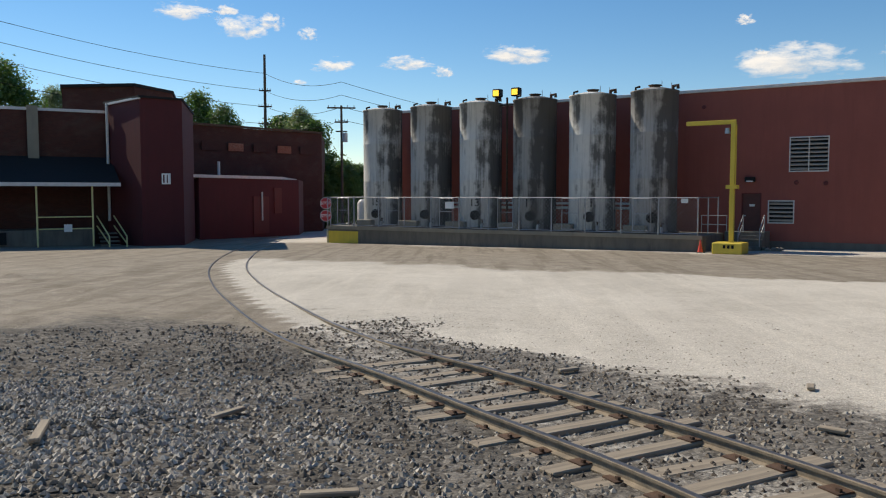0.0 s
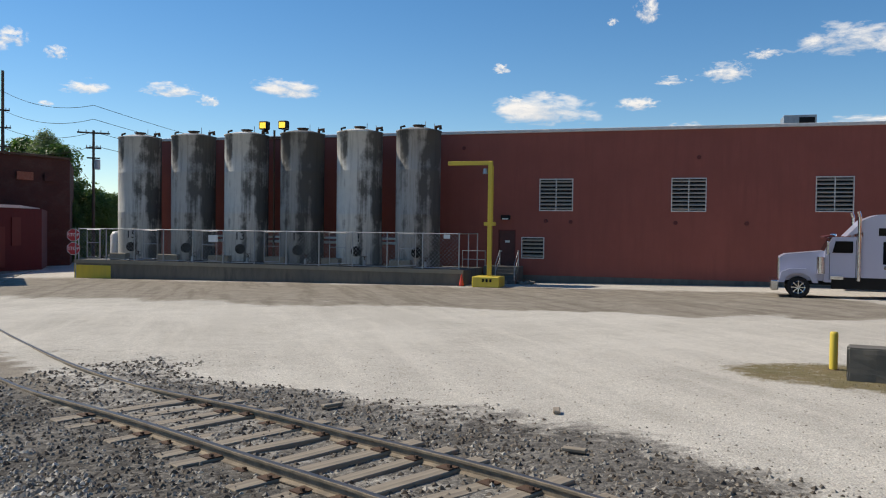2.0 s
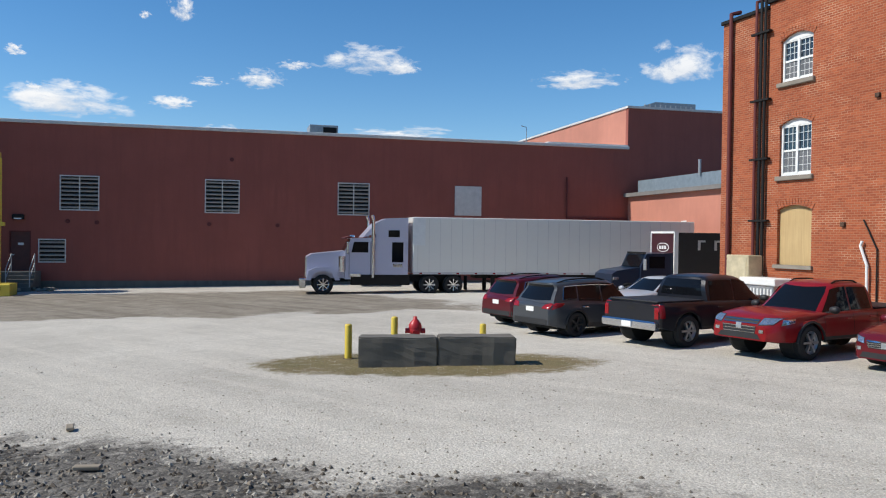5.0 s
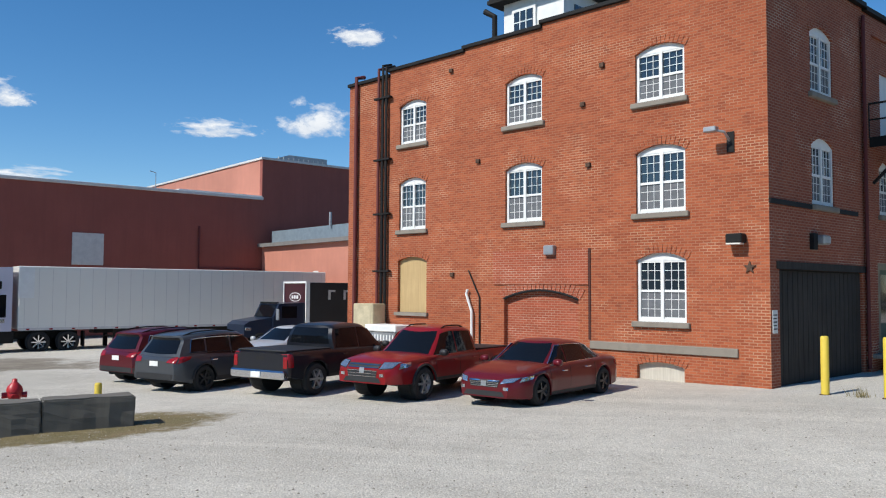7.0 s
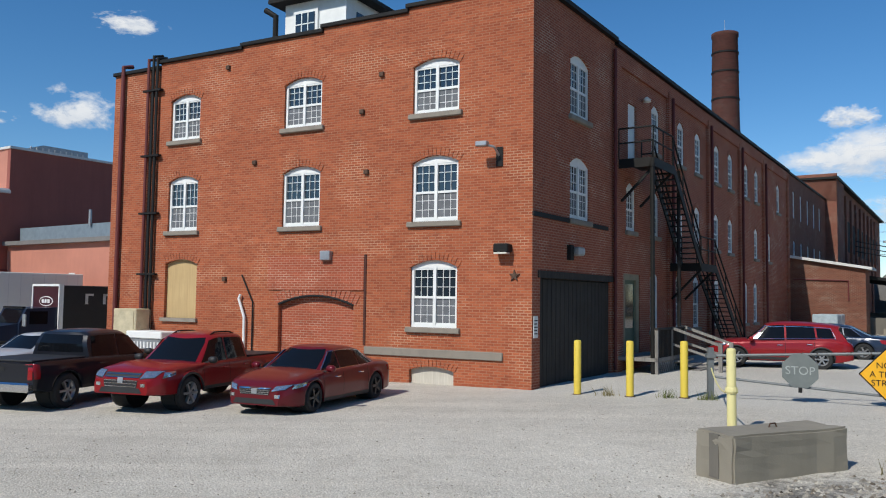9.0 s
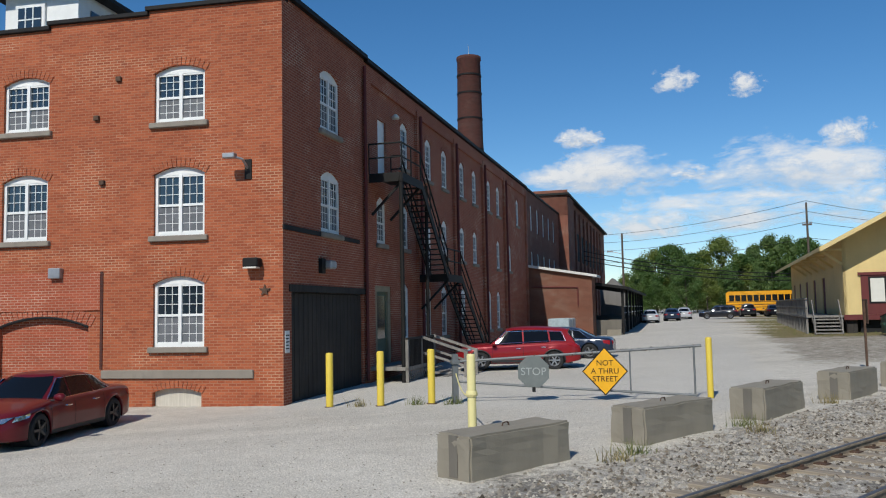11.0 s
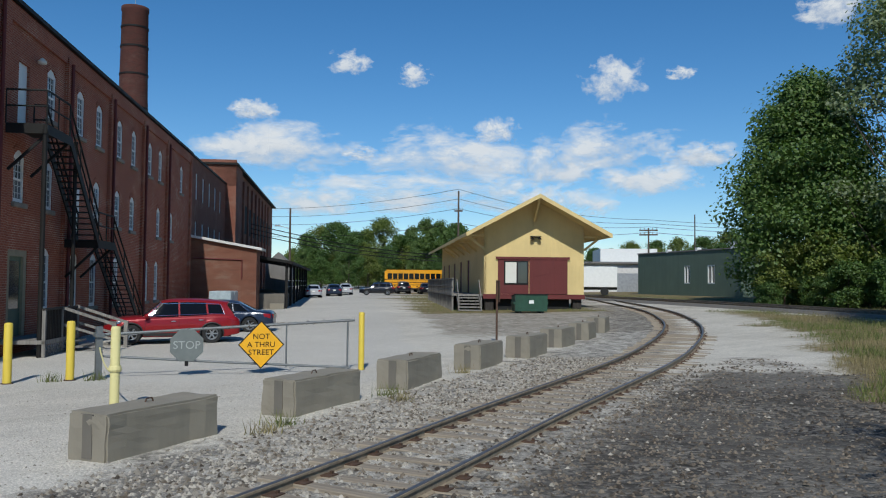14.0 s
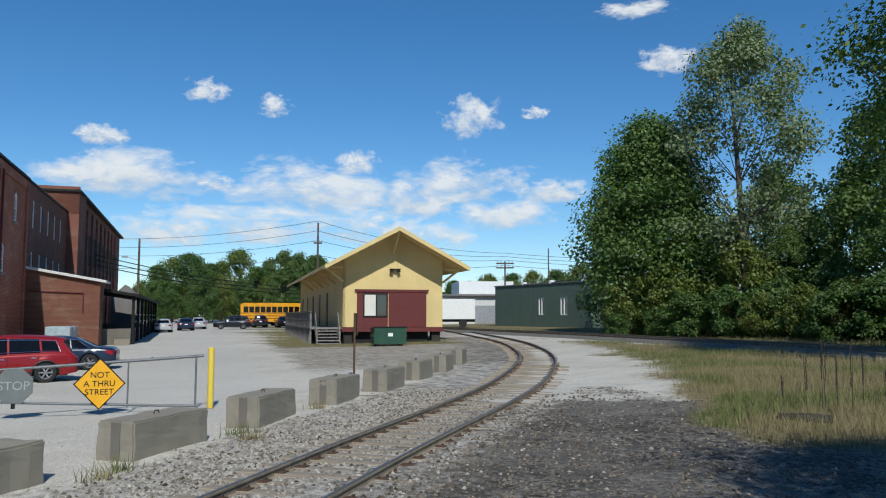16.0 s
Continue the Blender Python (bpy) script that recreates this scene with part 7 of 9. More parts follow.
def body_shell(P):
    """Lower body of a car: sections along its length, with wheel arches and rounded ends."""
    x0, x1, half, r, sill = P["x0"], P["x1"], P["half"], P["r"], P["sill"]
    xs = {x0, x1}
    k = 44
    xs |= {x0 + (x1 - x0) * i / k for i in range(k + 1)}
    for q in (0.02, 0.05, 0.09, 0.14, 0.2, 0.28, 0.36):
        xs |= {x0 + q, x1 - q}
    for a in P["axles"]:
        xs |= {a + d * r for d in (-1.32, -1.19, -1.16, -1.12, -1.04, -0.9, -0.7, -0.45, -0.2, 0, 0.2, 0.45, 0.7, 0.9, 1.04, 1.12, 1.16, 1.19, 1.32)}
    xs = sorted(x for x in {round(v, 3) for v in xs} if x0 <= x <= x1)
    bow0, bow1 = P.get("bow", (0.32, 0.5))
    secs = []
    for x in xs:
        top, belt = curve_at(P["top"], x), curve_at(P["belt"], x)
        e0, e1 = max(0.0, 1 - (x - x0) / bow0), max(0.0, 1 - (x1 - x) / bow1)
        w = half * (1 - P.get("pinch", (0.16, 0.3))[0] * e0 ** 2.4 - P.get("pinch", (0.16, 0.3))[1] * e1 ** 2.2)
        low = sill + 0.10 * max(0, 1 - (x - x0) / 0.5) + 0.03 * max(0, 1 - (x1 - x) / 0.5)
        flare = 0.0
        for a in P["axles"]:
            d = abs(x - a)
            flare = max(flare, 0.03 * max(0, 1 - (d / (r * 1.7)) ** 2))
            if d < r * 1.16:
                low = max(low, r + sqrt(max((r * 1.16) ** 2 - d * d, 0)) - 0.02)
        low = min(low, belt - 0.1)
        base = max(sill, low - 0.3)
        mid = max(sill + (belt - sill) * 0.55, low + 0.04)
        wf = w + flare
        secs.append([(0, top), (w * 0.4, top - 0.006), (w * 0.68, top - 0.02), (w * 0.84, min(top - 0.035, belt + 0.045)), (w * 0.925, belt + 0.012), (w * 0.965, belt - 0.035), (w * 0.975, belt - 0.10), ((w * 0.985 + wf) / 2, (belt - 0.1 + mid) / 2), (wf, mid), (wf * 0.995, (mid + low) / 2), (wf * 0.985, low + 0.02), (wf * 0.95, low)])
    g, n = G(), len(secs[0])
    for s in (1, -1):
        rows = [[(x, s * a, b) for a, b in sec] for x, sec in zip(xs, secs)]
        for i in range(len(xs) - 1):
            for j in range(n - 1):
                g.add([rows[i][j], rows[i + 1][j], rows[i + 1][j + 1], rows[i][j + 1]], [(0, 1, 2, 3)])
        for i in (0, len(xs) - 1):
            g.add(rows[i] + [(xs[i], 0, secs[i][-1][1])], [tuple(range(n + 1))])
    return g


class Cabin:
    """The glasshouse: a surface over the belt, v from the belt (0) to the roof (1)."""

    def __init__(self, P):
        self.p = P
        self.rear, self.front, self.wide, self.roof = P["rear"], P["front"], P["wide"], P["roof"]

    def ends(self, v):
        return curve_at(self.rear, v, 0.05), curve_at(self.front, v, 0.05)

    def z(self, x, v):
        b = curve_at(self.p["belt"], x) - 0.03
        return b + (curve_at(self.roof, x, 0.2) - b) * v

    def w(self, v):
        lo, hi = self.wide
        return lo + (hi - lo) * v - (0.0 if v < 0.86 else 0.16 * ((v - 0.86) / 0.14) ** 2)

    def side(self, x, v, s, off=0.0):
        a, b = self.ends(v)
        t = (x - a) / (b - a)
        y = self.w(v) * (1 - 0.05 * abs(2 * t - 1) ** 3)
        return (x, s * (y + off), self.z(x, v))

    def end(self, y, v, which, off=0.0):
        """A point of the windscreen (which = 1) or the rear glass (0); y from -1 to 1."""
        a, b = self.ends(v)
        bow = 0.13 if which else 0.07
        x = (b - bow * y * y + off) if which else (a + bow * y * y - off)
        return (x, y * self.w(v) * 0.95, self.z(x, v) + off * 0.5)

    def shell(self):
        g = G()
        vs = [0, 0.15, 0.3, 0.45, 0.6, 0.75, 0.86, 0.92, 0.96, 0.985, 1.0]
        rings = []
        for v in vs:
            a, b = self.ends(v)
            ring = [self.end(y / 5, v, 1) for y in range(-5, 6)]
            xb, xa = ring[-1][0], self.end(1, v, 0)[0]
            ring += [self.side(xb + (xa - xb) * k / 12, v, 1) for k in range(1, 12)]
            ring += [self.end(-y / 5, v, 0) for y in range(-5, 6)]
            ring += [self.side(xa + (xb - xa) * k / 12, v, -1) for k in range(1, 12)]
            rings.append(ring)
        n = len(rings[0])
        for p, q in zip(rings, rings[1:]):
            for k in range(n):
                g.add([p[k], p[(k + 1) % n], q[(k + 1) % n], q[k]], [(0, 1, 2, 3)])
        top = rings[-1]
        left = [top[10 + k] for k in range(13)]
        right = [top[(n - k) % n] for k in range(13)]
        for k in range(12):
            a, b, c, d = left[k], left[k + 1], right[k + 1], right[k]
            last = None
            for j in range(9):
                t = j / 8
                lift = 0.028 * (1 - (2 * t - 1) ** 2)
                la, lb = lift * sin(pi * k / 12) ** 0.5, lift * sin(pi * (k + 1) / 12) ** 0.5 if k < 11 else 0.0
                e = (a[0] + (d[0] - a[0]) * t, a[1] + (d[1] - a[1]) * t, a[2] + (d[2] - a[2]) * t + la)
                f = (b[0] + (c[0] - b[0]) * t, b[1] + (c[1] - b[1]) * t, b[2] + (c[2] - b[2]) * t + lb)
                if last:
                    g.add([last[0], last[1], f, e], [(0, 1, 2, 3)])
                last = (e, f)
        g.add(top[0:11], [tuple(range(11))])
        g.add(top[22:33], [tuple(range(11))])
        return g

    def pane(self, s, xl, xr, v0, v1, tl=0.0, tr=0.0, off=0.006):
        """A side window from xl to xr at its foot; tl, tr: how far its top corners move forward."""
        g, nu, nv = G(), 6, 5
        grid = [[self.side(xl + tl * j / nv + ((xr + tr * j / nv) - (xl + tl * j / nv)) * i / nu, v0 + (v1 - v0) * j / nv, s, off) for i in range(nu + 1)] for j in range(nv + 1)]
        for j in range(nv):
            for i in range(nu):
                g.add([grid[j][i], grid[j][i + 1], grid[j + 1][i + 1], grid[j + 1][i]], [(0, 1, 2, 3)])
        return g

    def screen(self, which, v0, v1, wide=0.9):
        g, nu, nv = G(), 10, 6
        grid = [[self.end(-wide + 2 * wide * i / nu, v0 + (v1 - v0) * j / nv, which, 0.008) for i in range(nu + 1)] for j in range(nv + 1)]
        for j in range(nv):
            for i in range(nu):
                g.add([grid[j][i], grid[j][i + 1], grid[j + 1][i + 1], grid[j + 1][i]], [(0, 1, 2, 3)])
        return g


def decal(tree, quad, along, nu=8, nv=4, off=0.008):
    """A shaped plate that follows the body. quad: four (a, z) corners seen along the x axis ('front', 'back') or the y axis (1, -1)."""
    g, idx = G(), {}
    for j in range(nv + 1):
        for i in range(nu + 1):
            u, v = i / nu, j / nv
            a = (quad[0][0] * (1 - u) + quad[1][0] * u) * (1 - v) + (quad[3][0] * (1 - u) + quad[2][0] * u) * v
            z = (quad[0][1] * (1 - u) + quad[1][1] * u) * (1 - v) + (quad[3][1] * (1 - u) + quad[2][1] * u) * v
            if along == "front":
                o, d = Vector((6, a, z)), Vector((-1, 0, 0))
            elif along == "back":
                o, d = Vector((-6, a, z)), Vector((1, 0, 0))
            else:
                o, d = Vector((a, 4 * along, z)), Vector((0, -along, 0))
            hit, nor, _, _ = tree.ray_cast(o, d)
            if hit is None:
                continue
            if nor.dot(d) > 0:
                nor = -nor
            idx[i, j] = len(g.v)
            g.v.append(tuple(hit + nor * off))
    for j in range(nv):
        for i in range(nu):
            q = [(i, j), (i + 1, j), (i + 1, j + 1), (i, j + 1)]
            if all(c in idx for c in q):
                g.f.append(tuple(idx[c] for c in q))
    return g


def car(m, paint, label, category, P, spokes=5, rim="alloy", kind="car", rails=False):
    """A road vehicle from its table of lines P."""
    th = thing(kind, m, label, category, "parked cars")
    x0, x1, half, r, sill = P["x0"], P["x1"], P["half"], P["r"], P["sill"]
    me = finish_shell(body_shell(P), "body", PAINT[paint], 38)
    part("body", me, None, th)
    tmp = bmesh.new()
    tmp.from_mesh(me)
    tree = BVHTree.FromBMesh(tmp)
    tmp.free()
    cab = Cabin(P)
    roof = part("cabin", finish_shell(cab.shell(), "cabin", PAINT[paint], 50), None, th)
    part("windscreen", cab.screen(1, 0.05, 0.93), M["car_glass"], th, "dark windscreen", None, True)
    part("rear_window", cab.screen(0, P.get("rear_foot", 0.15), 0.9, 0.84), M["car_glass"], th, "dark rear window", None, True)
    belt = lambda x: curve_at(P["belt"], x)
    top = lambda x: curve_at(P["top"], x)
    for s in (1, -1):
        for q in P["panes"]:
            part("side_window", cab.pane(s, *q), M["car_glass"], th, "dark side window", None, True)
        a, b = P["panes"][0], P["panes"][-1]
        if P.get("bright", True):
            # bright line round the side windows
            pts = [cab.side(a[0] - 0.02 + (b[1] + 0.02 - a[0]) * k / 12, a[2] - 0.03, s, 0.01) for k in range(13)]
            pts += [cab.side(b[1] + b[5] * k / 4 + 0.03, b[2] + (b[3] - b[2] + 0.03) * k / 4, s, 0.01) for k in range(1, 5)]
            xt, xe = b[1] + b[5] + 0.0, a[0] + a[4]
            pts += [cab.side(xt + (xe - xt) * k / 10, a[3] + 0.04, s, 0.01) for k in range(1, 11)]
            pts += [cab.side(a[0] - 0.03 + a[4] * (1 - k / 3), a[3] + (a[2] - 0.03 - a[3]) * k / 3, s, 0.01) for k in range(1, 4)]
            part("window_trim", G().tube(pts, 0.011, 5), M["chrome"], th, "chrome window trim")
        for x in P["seams"]:
            zt = belt(x) - 0.02
            part("door_seam", decal(tree, [(x - 0.006, sill + 0.14), (x + 0.006, sill + 0.14), (x + 0.006, zt), (x - 0.006, zt)], s, 1, 10, 0.004), M["dark"], th)
        for x in P["grips"]:
            z = belt(x) - 0.13
            hit, _, _, _ = tree.ray_cast(Vector((x, 4 * s, z)), Vector((0, -s, 0)))
            y = hit.y if hit else s * half
            part("door_handle", G().tube([(x - 0.1, y - s * 0.01, z), (x - 0.08, y + s * 0.03, z), (x + 0.08, y + s * 0.03, z), (x + 0.1, y - s * 0.01, z)], 0.014, 6), M["chrome"] if P.get("bright", True) else PAINT[paint], th)
        part("sill_trim", decal(tree, [(P["axles"][0] + r * 1.2, sill + 0.01), (P["axles"][1] - r * 1.2, sill + 0.01), (P["axles"][1] - r * 1.2, sill + P.get("skirt", 0.09)), (P["axles"][0] + r * 1.2, sill + P.get("skirt", 0.09))], s, 8, 3, 0.008), M["trim_black"], th)
        xm = P["front"][0][1] - 0.42
        mz = belt(xm) + 0.09
        mi = part("mirror", G().lathe([(0.001, -0.11), (0.06, -0.10), (0.085, -0.03), (0.085, 0.05), (0.06, 0.10), (0.001, 0.11)], 10, (0, 0, 0), "y"), PAINT[paint] if P.get("bright", True) else M["trim_black"], th, "", pose(xm, s * (half + 0.1), mz), True)
        part("mirror_arm", G().beam((0, -s * 0.22, -0.07), (0, 0.0, -0.03), 0.05, 0.03), M["trim_black"], mi)
        for nm, quads, side_, mat in (("headlight", P["head"], "front", "head"), ("tail_light", P["tail"], "back", "tail")):
            for quad in quads:
                if nm == "headlight":
                    ob = part(nm, decal(tree, [(a_ * s, z_) for a_, z_ in quad], side_, 8, 4, 0.012), M[mat], th, "clear headlight" if nm == "headlight" else "red tail light", None, True)
                    cx = sum(c[0] for c in quad) / 4
                    cz = sum(c[1] for c in quad) / 4
                    part("lamp_bezel", decal(tree, [((cx + (a_ - cx) * 1.08) * s, cz + (z_ - cz) * 1.22) for a_, z_ in quad], side_, 8, 4, 0.005), M["trim_black"], ob)
                else:
                    part(nm, decal(tree, [(a_ * s, z_) for a_, z_ in quad], side_, 8, 4, 0.012), M[mat], th, "red tail light", None, True)
        for quad in P.get("tail_side", []):
            part("tail_light", decal(tree, quad, s, 6, 4, 0.01), M["tail"], th, "red tail light wrapped round the flank", None, True)
        for quad in P.get("head_side", []):
            part("headlight", decal(tree, quad, s, 6, 4, 0.01), M["head"], th, "clear headlight wrapped round the wing", None, True)
        part("fog_lamp", decal(tree, [(s * half * 0.56, sill + 0.2), (s * half * 0.68, sill + 0.2), (s * half * 0.68, sill + 0.27), (s * half * 0.56, sill + 0.27)], "front", 3, 3, 0.012), M["head"], th)
        if rails:
            pts = [cab.side(x, 0.97, s, -0.02) for x in np.linspace(P["rear"][-1][1] + 0.2, P["front"][-1][1] - 0.2, 7)]
            part("roof_rail", G().tube([(a_, b_, c_ + (0.045 if 0 < i < 6 else 0.0)) for i, (a_, b_, c_) in enumerate(pts)], 0.02, 6), M["black"], th)
    part("underbody", G().box(x0 + 0.3, x1 - 0.35, -half * 0.8, half * 0.8, sill - 0.02, sill + 0.2), M["dark"], th)
    for a in P["axles"]:
        part("wheel_well", G().cyl((a, half * 0.5, r + 0.03), (a, half * 0.88, r + 0.03), r * 1.1, r * 1.1, 18), M["dark"], th)
        part("wheel_well", G().cyl((a, -half * 0.5, r + 0.03), (a, -half * 0.88, r + 0.03), r * 1.1, r * 1.1, 18), M["dark"], th)
        for s in (1, -1):
            wheel(th, a, s * (half - 0.10), r, 0.23, s, spokes, rim)
            if P.get("cladding"):
                g_ = G()
                pts = []
                for k in range(13):
                    t0 = pi * (0.02 + 0.96 * k / 12)
                    pts.append((a + cos(t0) * r * 1.19, s * (half + 0.026), r - 0.02 + sin(t0) * r * 1.19))
                part("arch_trim", g_.tube(pts, 0.028, 6), M["trim_black"], th)
    gq = P["grille"]
    gr = part("grille", decal(tree, [(-gq[0], gq[2]), (gq[0], gq[2]), (gq[1], gq[3]), (-gq[1], gq[3])], "front", 10, 4, 0.008), M["trim_black"], th)
    for k in range(P.get("bars", 4)):
        t = (k + 0.5) / P.get("bars", 4)
        w_, z_ = gq[0] + (gq[1] - gq[0]) * t, gq[2] + (gq[3] - gq[2]) * t
        part("grille_bar", decal(tree, [(-w_ * 0.97, z_ - 0.007), (w_ * 0.97, z_ - 0.007), (w_ * 0.97, z_ + 0.007), (-w_ * 0.97, z_ + 0.007)], "front", 10, 1, 0.014), M["chrome"], gr)
    zc = (gq[2] + gq[3]) / 2
    part("badge", decal(tree, [(-0.07, zc - 0.055), (0.07, zc - 0.055), (0.07, zc + 0.055), (-0.07, zc + 0.055)], "front", 2, 2, 0.02), M["steel"], gr)
    part("air_intake", decal(tree, [(-half * 0.6, sill + 0.06), (half * 0.6, sill + 0.06), (half * 0.52, sill + 0.17), (-half * 0.52, sill + 0.17)], "front", 10, 3, 0.01), M["trim_black"], th)
    if P.get("bed"):
        b0, b1 = P["bed"]
        zb = top(b0 + 0.6)
        part("bed_cover", G().box(b0 + 0.06, b1, -half * 0.84, half * 0.84, zb - 0.03, zb + 0.012, 0.01), M["trim_black"], th, "black bed cover")
        bp = part("rear_bumper", G().box(x0 - 0.13, x0 + 0.1, -half * 0.93, half * 0.93, sill + 0.04, sill + 0.25, 0.04), M["chrome"] if P.get("chrome_bumper") else M["trim_black"], th, "rear step bumper")
        part("number_plate", G().box(x0 - 0.15, x0 - 0.13, -0.16, 0.16, sill + 0.07, sill + 0.21), M["white"], bp)
        part("tailgate_seam", decal(tree, [(-half * 0.8, sill + 0.3), (half * 0.8, sill + 0.3), (half * 0.8, sill + 0.315), (-half * 0.8, sill + 0.315)], "back", 6, 1, 0.004), M["dark"], th)
        part("tailgate_handle", decal(tree, [(-0.14, belt(x0 + .2) - 0.2), (0.14, belt(x0 + .2) - 0.2), (0.14, belt(x0 + .2) - 0.11), (-0.14, belt(x0 + .2) - 0.11)], "back", 3, 2, 0.012), M["dark"], th)
    else:
        part("rear_bumper", decal(tree, [(-half * 0.86, sill + 0.12), (half * 0.86, sill + 0.12), (half * 0.86, sill + 0.26), (-half * 0.86, sill + 0.26)], "back", 12, 3, 0.02), M["trim_black"] if P.get("cladding") else PAINT[paint], th)
        pz = P.get("plate", sill + 0.5)
        part("number_plate", decal(tree, [(-0.16, pz), (0.16, pz), (0.16, pz + 0.13), (-0.16, pz + 0.13)], "back", 4, 3, 0.014), M["white"], th)
    return th


SEDAN = dict(P=dict(
    x0=-2.31, x1=2.32, half=0.92, r=0.335, sill=0.19, axles=(-1.36, 1.41), bow=(0.42, 0.62), pinch=(0.2, 0.36),
    top=[(-2.31, 0.80), (-2.26, 0.95), (-2.15, 1.0), (-1.6, 1.03), (-0.8, 1.0), (1.1, 0.98), (1.5, 0.93), (1.95, 0.83), (2.2, 0.73), (2.3, 0.62), (2.32, 0.55)],
    belt=[(-2.31, 0.76), (-2.2, 0.90), (-1.5, 0.95), (0.0, 0.91), (1.1, 0.88), (1.7, 0.80), (2.1, 0.70), (2.32, 0.54)],
    roof=[(-2.0, 1.02), (-1.6, 1.16), (-1.1, 1.36), (-0.5, 1.45), (0.0, 1.475), (0.4, 1.44), (0.8, 1.3), (1.35, 1.0)],
    rear=[(0, -1.95), (0.35, -1.62), (0.7, -1.22), (1, -0.85)], front=[(0, 1.32), (0.5, 0.86), (1, 0.34)], wide=(0.83, 0.60), rear_foot=0.2,
    panes=[(-1.33, -0.70, 0.13, 0.80, 0.42, 0.06), (-0.66, 0.16, 0.12, 0.86, 0.06, 0.0), (0.21, 1.02, 0.12, 0.86, 0.0, -0.62)],
    seams=(-0.95, 0.18, 1.02), grips=(-0.62, 0.42),
    head=[[(0.44, 0.56), (0.70, 0.60), (0.80, 0.70), (0.50, 0.66)]], head_side=[[(1.72, 0.66), (2.08, 0.60), (2.02, 0.70), (1.66, 0.74)]],
    tail=[[(0.5, 0.70), (0.74, 0.66), (0.74, 0.86), (0.5, 0.84)]], tail_side=[[(-2.2, 0.66), (-1.95, 0.74), (-1.9, 0.88), (-2.2, 0.86)]],
    grille=(0.36, 0.42, 0.47, 0.63), bars=4, plate=0.62))
SUV = dict(P=dict(
    x0=-2.28, x1=2.30, half=0.92, r=0.355, sill=0.25, axles=(-1.32, 1.38), bow=(0.4, 0.6), pinch=(0.17, 0.34), cladding=True, skirt=0.14,
    top=[(-2.28, 0.86), (-2.24, 1.02), (-2.1, 1.06), (0.9, 1.06), (1.2, 1.06), (1.6, 1.03), (2.0, 0.95), (2.2, 0.84), (2.28, 0.72), (2.3, 0.64)],
    belt=[(-2.28, 0.82), (-2.15, 1.04), (-1.5, 1.07), (0.0, 1.0), (1.1, 0.97), (1.7, 0.92), (2.1, 0.82), (2.3, 0.62)],
    roof=[(-2.4, 1.5), (-2.05, 1.58), (-1.5, 1.66), (-0.7, 1.71), (0.0, 1.705), (0.45, 1.66), (0.9, 1.46), (1.5, 1.05)],
    rear=[(0, -2.2), (0.4, -2.06), (0.75, -1.9), (1, -1.95)], front=[(0, 1.28), (0.5, 0.88), (1, 0.42)], wide=(0.84, 0.63), rear_foot=0.2,
    panes=[(-1.72, -1.2, 0.2, 0.74, 0.12, 0.04), (-1.15, -0.24, 0.1, 0.84, 0.06, 0.02), (-0.18, 0.96, 0.08, 0.86, 0.02, -0.55)],
    seams=(-1.1, -0.2, 0.92), grips=(-0.95, -0.02),
    head=[[(0.46, 0.72), (0.72, 0.75), (0.80, 0.87), (0.5, 0.84)]], head_side=[[(1.72, 0.80), (2.06, 0.74), (2.0, 0.86), (1.68, 0.89)]],
    tail=[[(0.48, 0.87), (0.78, 0.86), (0.80, 1.01), (0.56, 0.98)]], tail_side=[[(-2.2, 0.84), (-1.88, 0.94), (-1.75, 1.03), (-2.12, 1.04)]],
    grille=(0.34, 0.42, 0.62, 0.82), bars=3, plate=0.70))
TRUCK = dict(P=dict(
    x0=-2.70, x1=2.68, half=0.95, r=0.40, sill=0.42, axles=(-1.75, 1.52), bow=(0.2, 0.5), pinch=(0.06, 0.26), bright=False, cladding=True,
    top=[(-2.70, 1.0), (-2.68, 1.13), (-2.6, 1.145), (-1.05, 1.145), (1.0, 1.14), (1.35, 1.18), (1.9, 1.16), (2.35, 1.08), (2.56, 0.98), (2.66, 0.84), (2.68, 0.8)],
    belt=[(-2.70, 0.98), (-2.62, 1.11), (-1.0, 1.11), (0.0, 1.09), (1.1, 1.07), (1.9, 1.04), (2.4, 0.96), (2.68, 0.78)],
    roof=[(-1.3, 1.66), (-0.95, 1.76), (-0.4, 1.80), (0.1, 1.80), (0.5, 1.75), (0.9, 1.52), (1.5, 1.15)],
    rear=[(0, -1.03), (0.6, -1.02), (1, -0.9)], front=[(0, 1.26), (0.5, 0.92), (1, 0.46)], wide=(0.86, 0.66), rear_foot=0.25,
    panes=[(-0.86, -0.06, 0.1, 0.84, 0.07, 0.01), (0.0, 1.0, 0.08, 0.86, 0.0, -0.5)],
    seams=(-0.93, -0.03, 1.02), grips=(-0.72, 0.16),
    head=[[(0.50, 0.84), (0.78, 0.87), (0.86, 1.0), (0.52, 0.99)]], head_side=[[(2.02, 0.90), (2.42, 0.84), (2.34, 0.97), (2.0, 0.99)]],
    tail=[[(0.76, 0.72), (0.89, 0.72), (0.89, 1.07), (0.76, 1.07)]], tail_side=[[(-2.68, 0.74), (-2.55, 0.74), (-2.55, 1.06), (-2.68, 1.06)]],
    grille=(0.42, 0.48, 0.62, 0.96), bars=5, bed=(-2.70, -1.06)))
big = dict(TRUCK["P"])
for k_ in ("top", "belt", "roof"):
    big[k_] = [(a * 1.08, b + 0.08) for a, b in big[k_]]
for k_ in ("rear", "front"):
    big[k_] = [(a, b * 1.08) for a, b in big[k_]]
